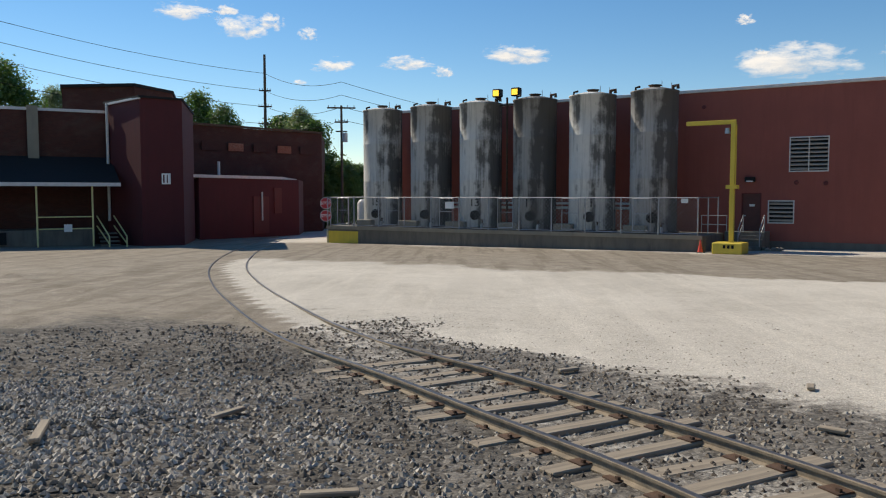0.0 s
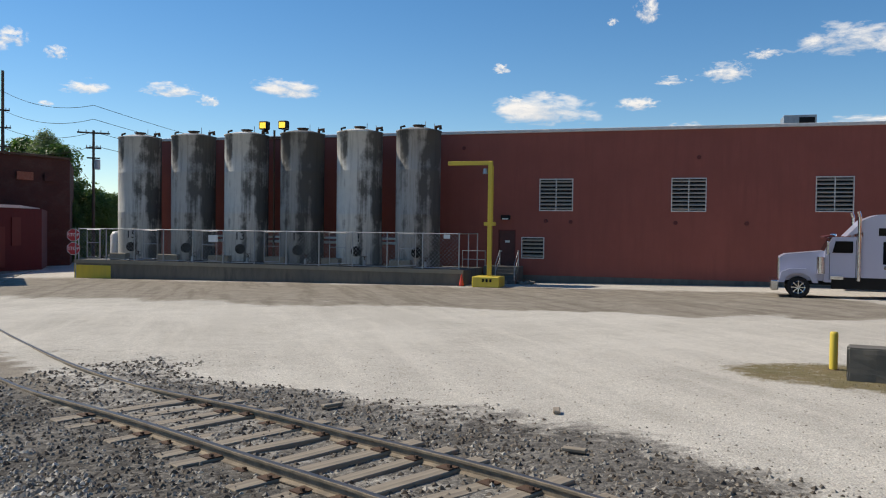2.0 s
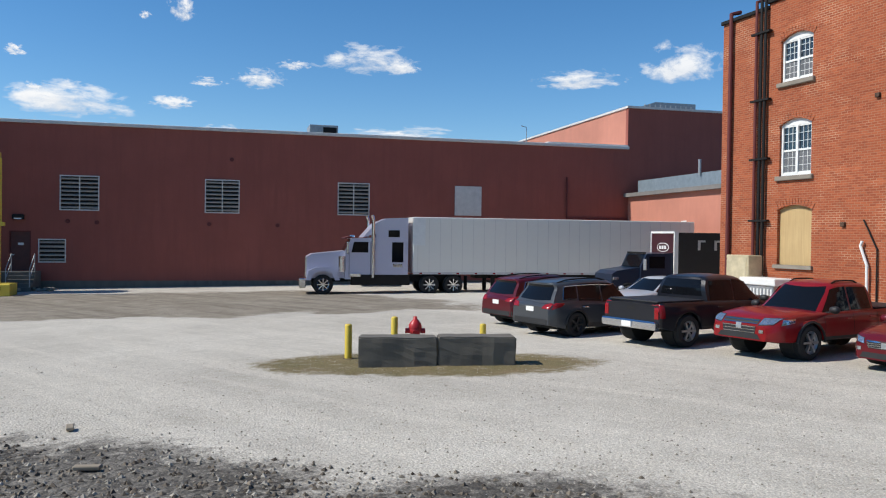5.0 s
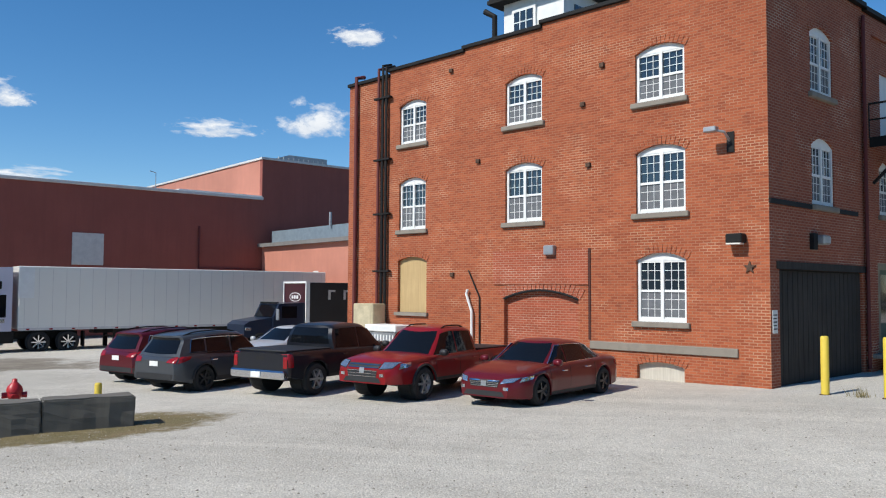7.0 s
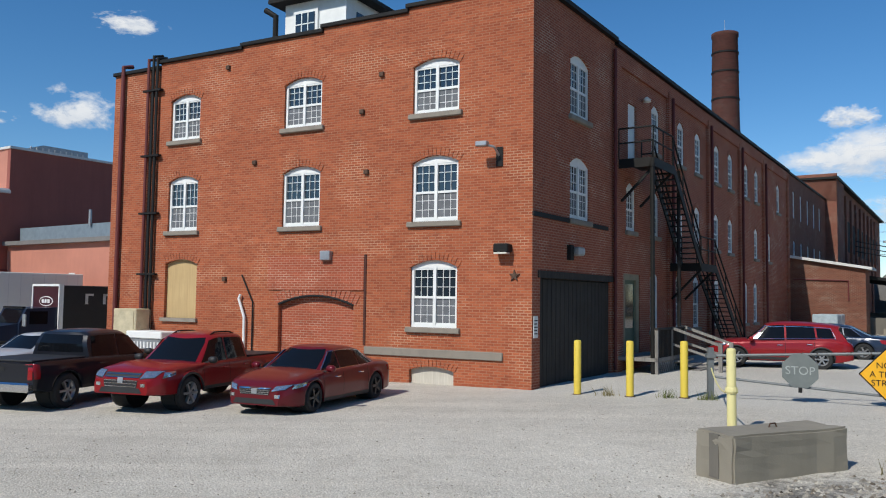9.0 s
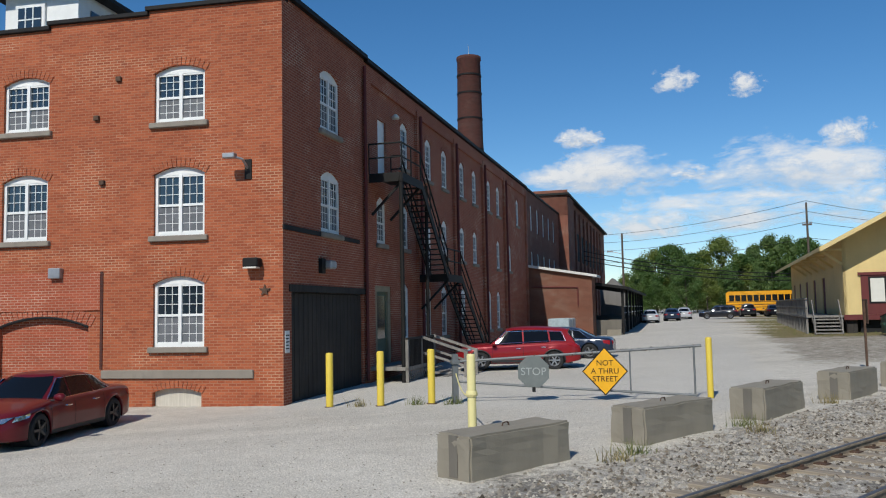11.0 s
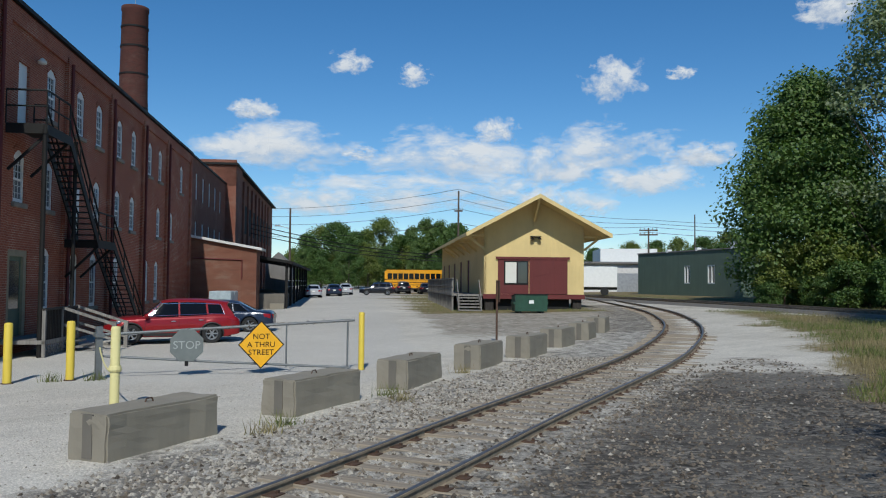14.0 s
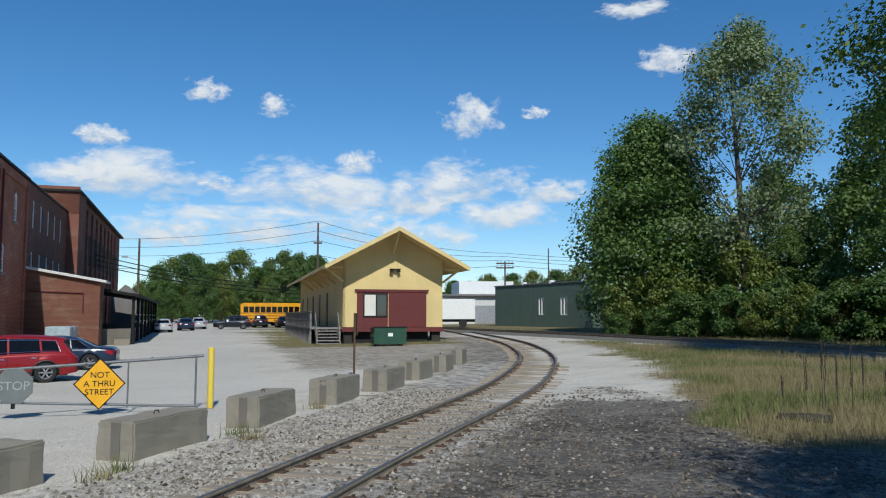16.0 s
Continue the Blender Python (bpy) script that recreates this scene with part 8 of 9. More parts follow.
big.update(x0=-2.916, x1=2.894, half=1.0, axles=(-1.9, 1.68), r=0.41, wide=(0.92, 0.72), bed=(-2.9, -1.14), chrome_bumper=True, cladding=False,
           panes=[(-0.95, -0.06, 0.1, 0.84, 0.07, 0.01), (0.0, 1.1, 0.08, 0.86, 0.0, -0.55)], seams=(-1.0, -0.03, 1.1),
           tail=[[(0.80, 0.78), (0.93, 0.78), (0.93, 1.15), (0.80, 1.15)]], tail_side=[[(-2.89, 0.8), (-2.74, 0.8), (-2.74, 1.14), (-2.89, 1.14)]])
BIG = dict(P=big)


def squash(A, kx, kz):
    """The same vehicle with longer or lower lines."""
    P = A["P"]
    for k_ in ("top", "belt", "roof"):
        P[k_] = [(a * kx, b * kz) for a, b in P[k_]]
    for k_ in ("rear", "front"):
        P[k_] = [(a, b * kx) for a, b in P[k_]]
    for k_ in ("head", "tail"):
        P[k_] = [[(a, b * kz) for a, b in q] for q in P[k_]]
    for k_ in ("head_side", "tail_side"):
        P[k_] = [[(a * kx, b * kz) for a, b in q] for q in P[k_]]
    P["panes"] = [(q[0] * kx, q[1] * kx, q[2], q[3], q[4] * kx, q[5] * kx) for q in P["panes"]]
    for k_ in ("axles", "seams", "grips", "bed"):
        if k_ in P:
            P[k_] = tuple(a * kx for a in P[k_])
    g_ = P["grille"]
    P.update(x0=P["x0"] * kx, x1=P["x1"] * kx, grille=(g_[0], g_[1], g_[2] * kz, g_[3] * kz))


LONG_SUV = dict(P=dict(SUV["P"]))
squash(LONG_SUV, 1.03, 0.94)
squash(SEDAN, 1.04, 0.945)
squash(SUV, 0.95, 0.925)
squash(TRUCK, 1.0, 0.94)
squash(BIG, 0.98, 0.935)


def park(wx, wy, heading, axle_x, side_y):
    """Pose of a car whose wheel at (axle_x, side_y) stands at (wx, wy)."""
    a = radians(heading)
    x, y = wx - (axle_x * cos(a) - side_y * sin(a)), wy - (axle_x * sin(a) + side_y * cos(a))
    return spot(x, y, heading)


car(park(18.3, 4.05, 160, 1.466, 0.8), "deep_red", "dark red saloon car parked in front of the mill", "car", **SEDAN, spokes=5, rim="dark_alloy", kind="saloon_car")
car(park(18.6, 6.95, 164, 1.52, 0.84), "bright_red", "bright red double-cab pickup truck with a black bed cover", "pickup truck", **TRUCK, spokes=6, kind="pickup_truck", rails=True)
car(park(18.95, 10.0, -14, -1.862, -0.9), "black", "black full-size pickup truck seen from its tailgate", "pickup truck", **BIG, spokes=6, kind="pickup_truck")
car(park(18.95, 13.35, -12, -1.254, -0.8), "grey", "gunmetal grey crossover car with black wheels", "car", **SUV, spokes=5, kind="crossover_car", rails=True, rim="trim_black")
car(park(20.4, 15.85, -14, -1.254, -0.8), "maroon", "maroon crossover car parked in the row", "car", **SUV, spokes=6, kind="crossover_car", rails=True)
cx_, cy_ = polar(-60.6, 31.5)
car(spot(cx_, cy_, 165), "silver", "silver saloon car behind the pickup trucks", "car", **SEDAN, kind="saloon_car")
# the car by the fire escape and the one behind it
car(spot(*polar(-108.7, 32.2), 71), "bright_red", "bright red crossover car parked by the mill side", "car", **LONG_SUV, spokes=6, kind="crossover_car")
car(spot(*polar(-111.6, 37.5), 60), "blue", "dark blue saloon car behind the red crossover", "car", **SEDAN, kind="saloon_car")
for az, d, hd, pt, ar in ((-122.2, 100, 60, "black", SUV), (-120.0, 104, -30, "silver", SEDAN), (-119.2, 98, -28, "blue", SEDAN), (-124.0, 108, -30, "black", SUV), (-125.6, 106, -30, "black", SEDAN), (-124.6, 118, -30, "white", SUV), (-117.8, 92, -28, "silver", SEDAN)):
    x, y = polar(az, d)
    car(spot(x, y, hd), pt, {"black": "black car far down the street", "silver": "silver car at the end of the street", "blue": "dark blue car at the end of the street", "white": "white car at the far car park"}[pt], "car", **ar, kind="parked_car")


def tractor_trailer():
    ang = -31 - 3
    x, y = wpos(3.6, 42.3)
    th = thing("semi_truck", spot(x, y, ang), "silver-lilac conventional semi truck with a long white trailer", "semi truck")
    # local x runs from the nose (0) to the tail, y away from the yard
    lil = PAINT["lilac"]
    part("hood", G().prism([(0.35, 0.85), (0.35, 1.95), (0.6, 2.1), (2.3, 2.28), (2.3, 0.85)], 0.35, 2.15, "y"), lil, th)
    part("fender", G().prism([(0.3, 0.75), (0.42, 1.25), (0.8, 1.42), (1.5, 1.42), (1.9, 1.15), (2.05, 0.75), (1.8, 0.75), (1.65, 1.05), (1.35, 1.2), (0.95, 1.2), (0.65, 1.05), (0.55, 0.75)], 0.02, 0.5, "y"), lil, th)
    part("bumper", G().box(-0.05, 0.3, 0.0, 2.5, 0.35, 0.85, 0.05), M["chrome"], th, "chrome front bumper")
    part("grille", G().box(0.27, 0.36, 0.55, 1.95, 0.9, 1.92, 0.02), M["chrome"], th)
    cab = part("cab", G().prism([(2.3, 0.8), (2.3, 2.25), (2.62, 2.92), (3.9, 2.98), (3.9, 0.8)], 0.12, 2.38, "y"), lil, th)
    part("windscreen", G().add([(2.3, 0.3, 2.27), (2.3, 2.2, 2.27), (2.6, 2.1, 2.88), (2.6, 0.4, 2.88)], [(0, 1, 2, 3)]), M["car_glass"], cab, "", pose(-0.02, 0, 0.01))
    part("side_window", G().prism([(2.62, 2.2), (2.75, 2.75), (3.5, 2.75), (3.5, 2.2)], 0.1, 0.118, "y"), M["car_glass"], cab)
    part("door_seam", G().box(2.5, 2.52, 0.105, 0.118, 0.9, 2.2).box(3.62, 3.64, 0.105, 0.118, 0.9, 2.8), M["dark"], cab)
    part("visor", G().prism([(2.3, 2.9), (2.62, 2.98), (2.62, 3.05), (2.25, 2.96)], 0.2, 2.3, "y"), M["maroon"], cab, "dark red sun visor")
    for k in range(5):
        part("roof_marker", G().lathe([(0.07, 0), (0.06, 0.1), (0.01, 0.13)], 10, (2.75, 0.4 + k * 0.42, 2.98)), M["chrome"], cab)
    sl = part("sleeper_box", G().prism([(3.9, 0.8), (3.9, 3.2), (3.2, 2.98), (3.9, 3.75), (4.5, 4.0), (5.6, 4.05), (5.6, 0.8)], 0.1, 2.4, "y"), lil, th, "tall sleeper box with a raised roof")
    part("window", G().box(4.55, 5.15, 0.08, 0.1, 3.02, 3.38, 0.01).box(4.75, 5.35, 0.08, 0.1, 1.7, 2.75, 0.01), M["car_glass"], sl)
    part("vent", G().box(4.8, 5.3, 0.085, 0.1, 1.45, 1.62), M["chrome"], sl)
    for sy in (0.05, 2.45):
        part("exhaust_stack", G().cyl((3.75, sy, 0.9), (3.75, sy, 3.9), 0.09).cyl((3.75, sy, 3.9), (3.68, sy, 4.15), 0.09), M["chrome"], th, "tall chrome exhaust stack")
    part("air_cleaner", G().cyl((2.15, 0.18, 1.2), (2.15, 0.18, 2.0), 0.2), M["chrome"], th)
    part("mirror", G().box(2.35, 2.45, -0.2, 0.0, 2.1, 2.75, 0.03), M["chrome"], th)
    part("chassis", G().box(0.6, 8.6, 0.7, 1.8, 0.65, 1.0), M["black"], th)
    part("side_skirt", G().box(2.6, 5.7, 0.08, 0.3, 0.5, 1.05, 0.02), M["black"], th, "black fuel tank skirt with chrome bands")
    part("fuel_tank", G().cyl((3.2, 0.4, 0.72), (5.3, 0.4, 0.72), 0.32, 0.32, 18), M["chrome"], th)
    part("step", G().box(2.55, 3.1, 0.0, 0.2, 0.95, 1.1), M["chrome"], th)
    for s in (0.25, 2.25):
        wheel(th, 1.18, s, 0.52, 0.3, -1 if s < 1 else 1, 8, "chrome")
        for xx in (6.75, 8.05):
            wheel(th, xx, s, 0.52, 0.5, -1 if s < 1 else 1, 8, "chrome")
    part("mud_flap", G().box(8.75, 8.8, 0.05, 0.65, 0.25, 1.0), M["black"], th)
    tr = thing("box_trailer", spot(x, y, ang), "long plain white box trailer with ribbed sides", "trailer")
    bx_ = part("box", G().box(5.85, 22.0, 0, 2.55, 1.12, 4.1, 0.03), PAINT["white"], tr)
    for k in range(27):
        part("side_rivet_rib", G().box(6.1 + k * 0.6, 6.115 + k * 0.6, -0.008, 0, 1.2, 4.0), M["trim"], bx_)
    part("front_corner", G().box(5.83, 6.5, -0.01, 0.0, 2.6, 4.05), M["white"], bx_)
    part("bottom_rail", G().box(5.85, 22, -0.02, 0.0, 1.08, 1.2), M["trim"], bx_)
    for k in range(16):
        part("side_marker", G().box(6.2 + k * 1.0, 6.34 + k * 1.0, -0.028, -0.02, 1.1, 1.17), M["tail"], bx_)
    part("landing_gear", G().box(10.2, 10.4, 0.3, 0.45, 0.0, 1.1).box(10.2, 10.4, 2.1, 2.25, 0.0, 1.1).box(10.25, 10.35, 0.3, 2.2, 0.6, 0.7), M["black"], tr)
    part("under_frame", G().box(9.4, 21.5, 0.8, 1.75, 0.85, 1.1), M["black"], tr)
    for s in (0.25, 2.3):
        for xx in (19.2, 20.5):
            wheel(tr, xx, s, 0.52, 0.5, -1 if s < 1 else 1, 8, "steel")


tractor_trailer()


def box_truck():
    x, y = wpos(19.8, 36.0)
    th = thing("box_truck", spot(x, y, -31), "dark blue box truck with a maroon and black body", "box truck")
    th.scale = (0.9, 0.9, 0.8)
    # nose at -x
    bl = PAINT["blue"]
    part("hood", G().prism([(-2.6, 0.7), (-2.6, 1.45), (-2.3, 1.65), (-1.0, 1.85), (-1.0, 0.7)], -1.0, 1.0, "y"), bl, th)
    part("cab", G().prism([(-1.0, 0.7), (-1.0, 1.85), (-0.65, 2.65), (0.9, 2.72), (0.9, 0.7)], -1.1, 1.1, "y"), bl, th)
    part("windscreen", G().add([(-1.03, -0.95, 1.87), (-1.03, 0.95, 1.87), (-0.69, 0.9, 2.58), (-0.69, -0.9, 2.58)], [(0, 1, 2, 3)]), M["car_glass"], th)
    part("side_window", G().box(-0.5, 0.4, -1.115, -1.1, 1.8, 2.5), M["car_glass"], th)
    part("visor_marker", G().box(-0.75, -0.6, -0.9, 0.9, 2.66, 2.76), M["black"], th)
    part("headlight", G().box(-2.55, -2.2, -1.03, -0.7, 1.1, 1.3, 0.03), M["head"], th)
    part("bumper", G().box(-2.75, -2.55, -1.1, 1.1, 0.4, 0.8, 0.03), M["black"], th)
    part("mirror", G().box(-0.95, -0.85, -1.5, -1.25, 1.7, 2.35, 0.03), M["steel"], th)
    mar = plain("dark_maroon_panel", (0.055, 0.012, 0.016), 0.4)
    bx_ = part("body_box", G().box(0.95, 8.4, -1.2, 1.25, 0.95, 3.95, 0.02), M["trim_black"], th, "black cargo box")
    part("nose_panel", G().box(0.92, 0.95, -1.15, 1.2, 0.98, 3.9), mar, bx_)
    part("corner_post", G().box(0.88, 1.12, -1.23, -1.15, 0.95, 3.97).box(0.88, 1.12, 1.2, 1.28, 0.95, 3.97).box(0.88, 1.12, -1.2, 1.25, 3.9, 4.02), M["white"], bx_)
    ov = [(0.62 * cos(2 * pi * k / 24), 3.05 + 0.28 * sin(2 * pi * k / 24)) for k in range(24)]
    lg = part("panel_emblem", G().prism(ov, 0.905, 0.92, "x"), M["white"], bx_, "plain pale oval emblem")
    part("emblem_field", G().prism([(a * 0.9, 3.05 + (b - 3.05) * 0.84) for a, b in ov], 0.9, 0.905, "x"), mar, lg)
    part("emblem_bar", G().box(0.89, 0.9, -0.36, -0.16, 2.95, 3.15).box(0.89, 0.9, -0.08, 0.1, 2.95, 3.15).box(0.89, 0.9, 0.18, 0.36, 2.95, 3.15).box(0.91, 0.92, -0.4, 0.4, 2.52, 2.6), M["white"], lg)
    for k in range(3):
        part("side_mark", G().box(2.3 + k * 1.0, 2.45 + k * 1.0, -1.215, -1.2, 2.9, 3.5).box(2.3 + k * 1.0, 2.75 + k * 1.0, -1.215, -1.2, 3.38, 3.5), M["trim"], bx_, "plain pale mark on the box side")
    part("chassis", G().box(-2.3, 8.2, -0.5, 0.5, 0.55, 0.95), M["black"], th)
    for s in (-0.95, 0.95):
        wheel(th, -1.7, s, 0.48, 0.28, 1 if s > 0 else -1, 8, "steel")
        wheel(th, 5.9, s, 0.48, 0.45, 1 if s > 0 else -1, 8, "steel")


box_truck()


def school_bus():
    x, y = polar(-125.2, 116)
    th = thing("school_bus", spot(x, y, 235.7), "yellow school bus with black stripes parked far off", "bus")
    am = PAINT["amber"]
    b = part("body", G().prism([(-5.0, 0.6), (4.0, 0.6), (4.0, 2.9), (3.7, 3.15), (-4.7, 3.15), (-5.0, 2.9)], -1.2, 1.2, "y"), am, th)
    part("hood", G().prism([(4.0, 0.6), (5.4, 0.6), (5.4, 1.3), (4.0, 1.65)], -1.05, 1.05, "y"), am, th)
    for k in range(11):
        part("window", G().box(-4.6 + k * 0.76, -3.96 + k * 0.76, -1.22, -1.2, 1.85, 2.65), M["car_glass"], b)
    for z in (1.0, 1.35, 1.72):
        part("stripe", G().box(-5, 4, -1.215, -1.2, z, z + 0.07), M["black"], b)
    part("windscreen", G().box(4.0, 4.02, -1, 1, 1.75, 2.8), M["car_glass"], b)
    for s in (-1, 1):
        for xx in (-2.6, 4.5):
            wheel(th, xx, s * 1.05, 0.5, 0.3, s, 8, "trim_black")
    part("bumper", G().box(5.4, 5.55, -1.1, 1.1, 0.45, 0.75).box(-5.15, -5.0, -1.1, 1.1, 0.45, 0.75), M["black"], th)


school_bus()


# ---------------------------------------------------------------- trees
def leaf_cloud(rng, clumps, leaves, size, flat=0.75):
    """Many small leaves in clumps: (centre, radius) pairs; the leaves of a clump face up and outwards."""
    r_ = np.random.default_rng(rng.randrange(1 << 30))
    k = len(clumps) * int(leaves)
    c = np.repeat(np.array([tuple(q[0]) for q in clumps]), int(leaves), 0)
    rad = np.repeat(np.array([q[1] for q in clumps]), int(leaves))[:, None]
    d = r_.normal(size=(k, 3))
    d /= np.linalg.norm(d, axis=1, keepdims=True)
    d *= r_.random((k, 1)) ** 0.45
    d[:, 2] *= flat
    p = c + d * rad * r_.uniform(0.75, 1.1, (k, 1))
    nor = d * 0.9 + (0, 0, 0.55) + r_.normal(size=(k, 3)) * 0.5
    nor /= np.linalg.norm(nor, axis=1, keepdims=True)
    a = np.cross(nor, r_.normal(size=(k, 3)))
    a /= np.linalg.norm(a, axis=1, keepdims=True)
    b = np.cross(nor, a)
    s = size * r_.uniform(0.6, 1.3, (k, 1))
    v = np.stack([p - a * s * 0.5, p + b * s * 0.32, p + a * s * 0.5, p - b * s * 0.32], 1).reshape(-1, 3)
    g = G()
    g.v, g.f = v.tolist(), np.arange(k * 4).reshape(-1, 4).tolist()
    return g


def tree_thing(name, seed, height, radius, trunk, leaf, leaves=120, n_clumps=70, size=0.35, low=0.18, label="", shape=1.0, gaps=0.0):
    rng = random.Random(seed)
    th = thing(name, pose(0, 0, 0), label, "tree", "trees")
    clumps = []
    wood = G()
    pts = [(0, 0, -0.5)]
    bend = Vector((rng.uniform(-0.3, 0.3), rng.uniform(-0.3, 0.3), 0))
    for k in range(1, 7):
        t = k / 6
        pts.append((bend.x * t * height * 0.12, bend.y * t * height * 0.12, height * 0.86 * t))
    for k in range(6):
        wood.cyl(pts[k], pts[k + 1], trunk * (1 - k / 6.6), trunk * (1 - (k + 1) / 6.6), 9, False)
    for _ in range(n_clumps):
        t = rng.uniform(0, 1) ** 0.8
        z = height * (low + (0.97 - low) * t)
        prof = sin(pi * min(1, 0.12 + t * 0.88)) ** 0.6 if shape == 1.0 else ((1 - t) ** 0.7 * 0.95 + 0.08 if shape < 1 else (1 - t ** 2.1) ** 0.75 * (0.62 + 0.38 * min(1, t / 0.3)) + 0.04)
        rr = radius * prof * sqrt(rng.uniform(0.15, 1.0)) * rng.uniform(0.8, 1.12)
        a = rng.uniform(0, 2 * pi)
        c = Vector((rr * cos(a), rr * sin(a), z))
        if rng.random() < gaps:
            continue
        clumps.append((c, radius * rng.uniform(0.22, 0.42)))
        if rng.random() < 0.45:
            k = min(5, max(0, int(t * 5)))
            base = Vector(pts[k]).lerp(Vector(pts[k + 1]), 0.3)
            midp = base.lerp(c, 0.55) + Vector((0, 0, -0.04 * height))
            wood.cyl(base, midp, trunk * 0.28 * (1.1 - t), trunk * 0.16 * (1.1 - t), 6, False)
            wood.cyl(midp, c, trunk * 0.16 * (1.1 - t), 0.015, 5, False)
    part("trunk", wood, M["bark"], th)
    part("crown", leaf_cloud(rng, clumps, leaves, size), M[leaf], th)
    return th


def plant(proto, az, dist, scale=1.0, turn=0.0, up=0.0, label=""):
    x, y = polar(az, dist)
    m = pose(x, y, gz(x, y) + up, 0, 0, turn) @ Matrix.Diagonal((scale, scale, scale, 1))
    o = copy_thing(proto, m)
    o.scale = (scale, scale, scale)
    if label:
        o["label"] = label
    return o


def place(ob, az, dist, turn=0):
    x, y = polar(az, dist)
    ob.matrix_basis = pose(x, y, gz(x, y), 0, 0, turn)


maple = tree_thing("tree", 11, 16.6, 6.2, 0.32, "leaf_dark", 240, 300, 0.30, 0.03, "broad dark green maple tree behind the main line", 2.0)
place(maple, -151.0, 66)
wood = tree_thing("tree", 13, 15.0, 4.4, 0.3, "leaf_dark", 150, 130, 0.28, 0.04, "dark green tree in the wood beyond the main line", 2.0)
place(wood, -159.0, 80)
cotton = tree_thing("tree", 23, 22.8, 5.4, 0.4, "leaf_grey", 190, 110, 0.30, 0.2, "tall airy cottonwood tree with silvery leaves", 1.0, 0.12)
place(cotton, -157.2, 62)
near_tree = tree_thing("tree", 31, 19.0, 6.0, 0.45, "leaf_dark", 330, 130, 0.22, 0.30, "large dark overhanging tree near the tracks", 1.0, 0.05)
place(near_tree, -173.2, 34)
ash = tree_thing("tree", 41, 12.0, 4.2, 0.22, "leaf", 150, 80, 0.36, 0.12, "leafy green tree at the end of the street")
place(ash, -119.3, 150, 40)
pine = tree_thing("tree", 51, 12.5, 3.8, 0.25, "leaf_dark", 150, 90, 0.34, 0.05, "dark green conical tree", 0.5)
place(pine, -125.6, 146)
gold = tree_thing("tree", 61, 13, 5.0, 0.22, "leaf_yellow", 140, 80, 0.36, 0.1, "yellow-green leafy tree at the end of the street")
place(gold, -122.6, 152)
bush = tree_thing("shrub", 71, 4.6, 2.4, 0.07, "leaf", 130, 60, 0.24, 0.04, "tangled green shrub along the tree line")
place(bush, -152.4, 62)
bush2 = tree_thing("shrub", 73, 6.5, 2.6, 0.08, "leaf_yellow", 110, 60, 0.26, 0.05, "yellowish sapling thicket along the tree line")
place(bush2, -156.8, 60)

for az, d, s, p in ((-117.2, 158, 1.0, ash), (-118.3, 165, 1.1, gold), (-120.6, 160, 1.05, ash), (-121.4, 170, 1.1, pine), (-123.9, 150, 0.95, ash), (-124.6, 158, 1.1, pine), (-126.6, 150, 1.15, pine), (-127.6, 158, 1.2, ash), (-129.2, 165, 1.1, ash),
                    (-138.4, 165, 0.75, ash), (-139.8, 172, 0.85, gold), (-141.6, 165, 0.9, ash), (-142.9, 160, 0.85, gold), (-144.6, 155, 0.9, ash), (-146.3, 150, 0.9, gold), (-147.6, 145, 0.9, ash), (-137.2, 175, 0.7, ash)):
    plant(p, az, d, s * 0.86, (az * 37) % 360, 0, "green tree in the far distance behind the street")
for i in range(24):
    az = -115.6 - i * 0.66 if i < 19 else -137.4 - (i - 19) * 2.1
    plant((ash, gold, pine, ash)[i % 4], az, 138 + (i * 11 % 7) * 2.5, 0.46 + 0.05 * (i * 5 % 4), i * 67 % 360, 0, "low green tree in the hedge at the end of the street")
for az, d, s, p in ((-154.2, 76, 0.62, wood), (-156.2, 70, 0.6, wood), (-161.0, 66, 0.62, wood), (-163.4, 60, 0.75, wood), (-166.2, 60, 1.15, wood), (-169.0, 70, 1.2, wood), (-172, 55, 0.9, wood), (-159.6, 60, 0.5, wood), (-167.3, 52, 0.8, wood)):
    plant(p, az, d, s, (az * 53) % 360, -0.2, "tall leafy tree in the wood beyond the main line")
for i in range(26):
    az = -148.6 - i * 0.92
    d = 60.5 - i * 0.62 + (i * 7 % 5) * 0.9
    plant((bush, bush2, bush)[i % 3], az, d, 0.4 + 0.07 * (i * 5 % 7), i * 77 % 360, -0.15)
for az, d, s, p in ((30.5, 108, 1.35, wood), (27.5, 112, 0.8, cotton), (25.4, 115, 0.75, cotton), (19.0, 122, 1.3, wood), (17.2, 118, 1.15, wood), (15.2, 125, 0.62, cotton), (13.4, 122, 1.35, ash), (12.2, 118, 0.75, cotton), (11.3, 116, 1.25, ash), (10.2, 112, 0.75, pine), (9.6, 110, 0.72, pine), (8.8, 112, 0.7, pine), (10.6, 105, 0.6, pine), (8.3, 118, 0.75, ash), (9.2, 122, 0.8, ash), (7.4, 118, 0.7, pine), (21.5, 128, 0.85, ash), (32.5, 104, 1.2, wood)):
    plant(p, az, d, s, (az * 91) % 360, -0.5, "tree rising behind the works buildings")
# the tree whose crown shades the cinders, standing behind the viewer
shade = plant(near_tree, 138.0, 8.8, 0.65, 60, 0, "large dark tree whose crown shades the cinders")

# ---------------------------------------------------------------- grass, weeds and stones
def straw_mat(name, a, b):
    n = Nodes(name)
    r = n.node("NewGeometry").outputs["Random Per Island"]
    return n.done(n.mix(r, a, b), 0.8, 0, 0.2)


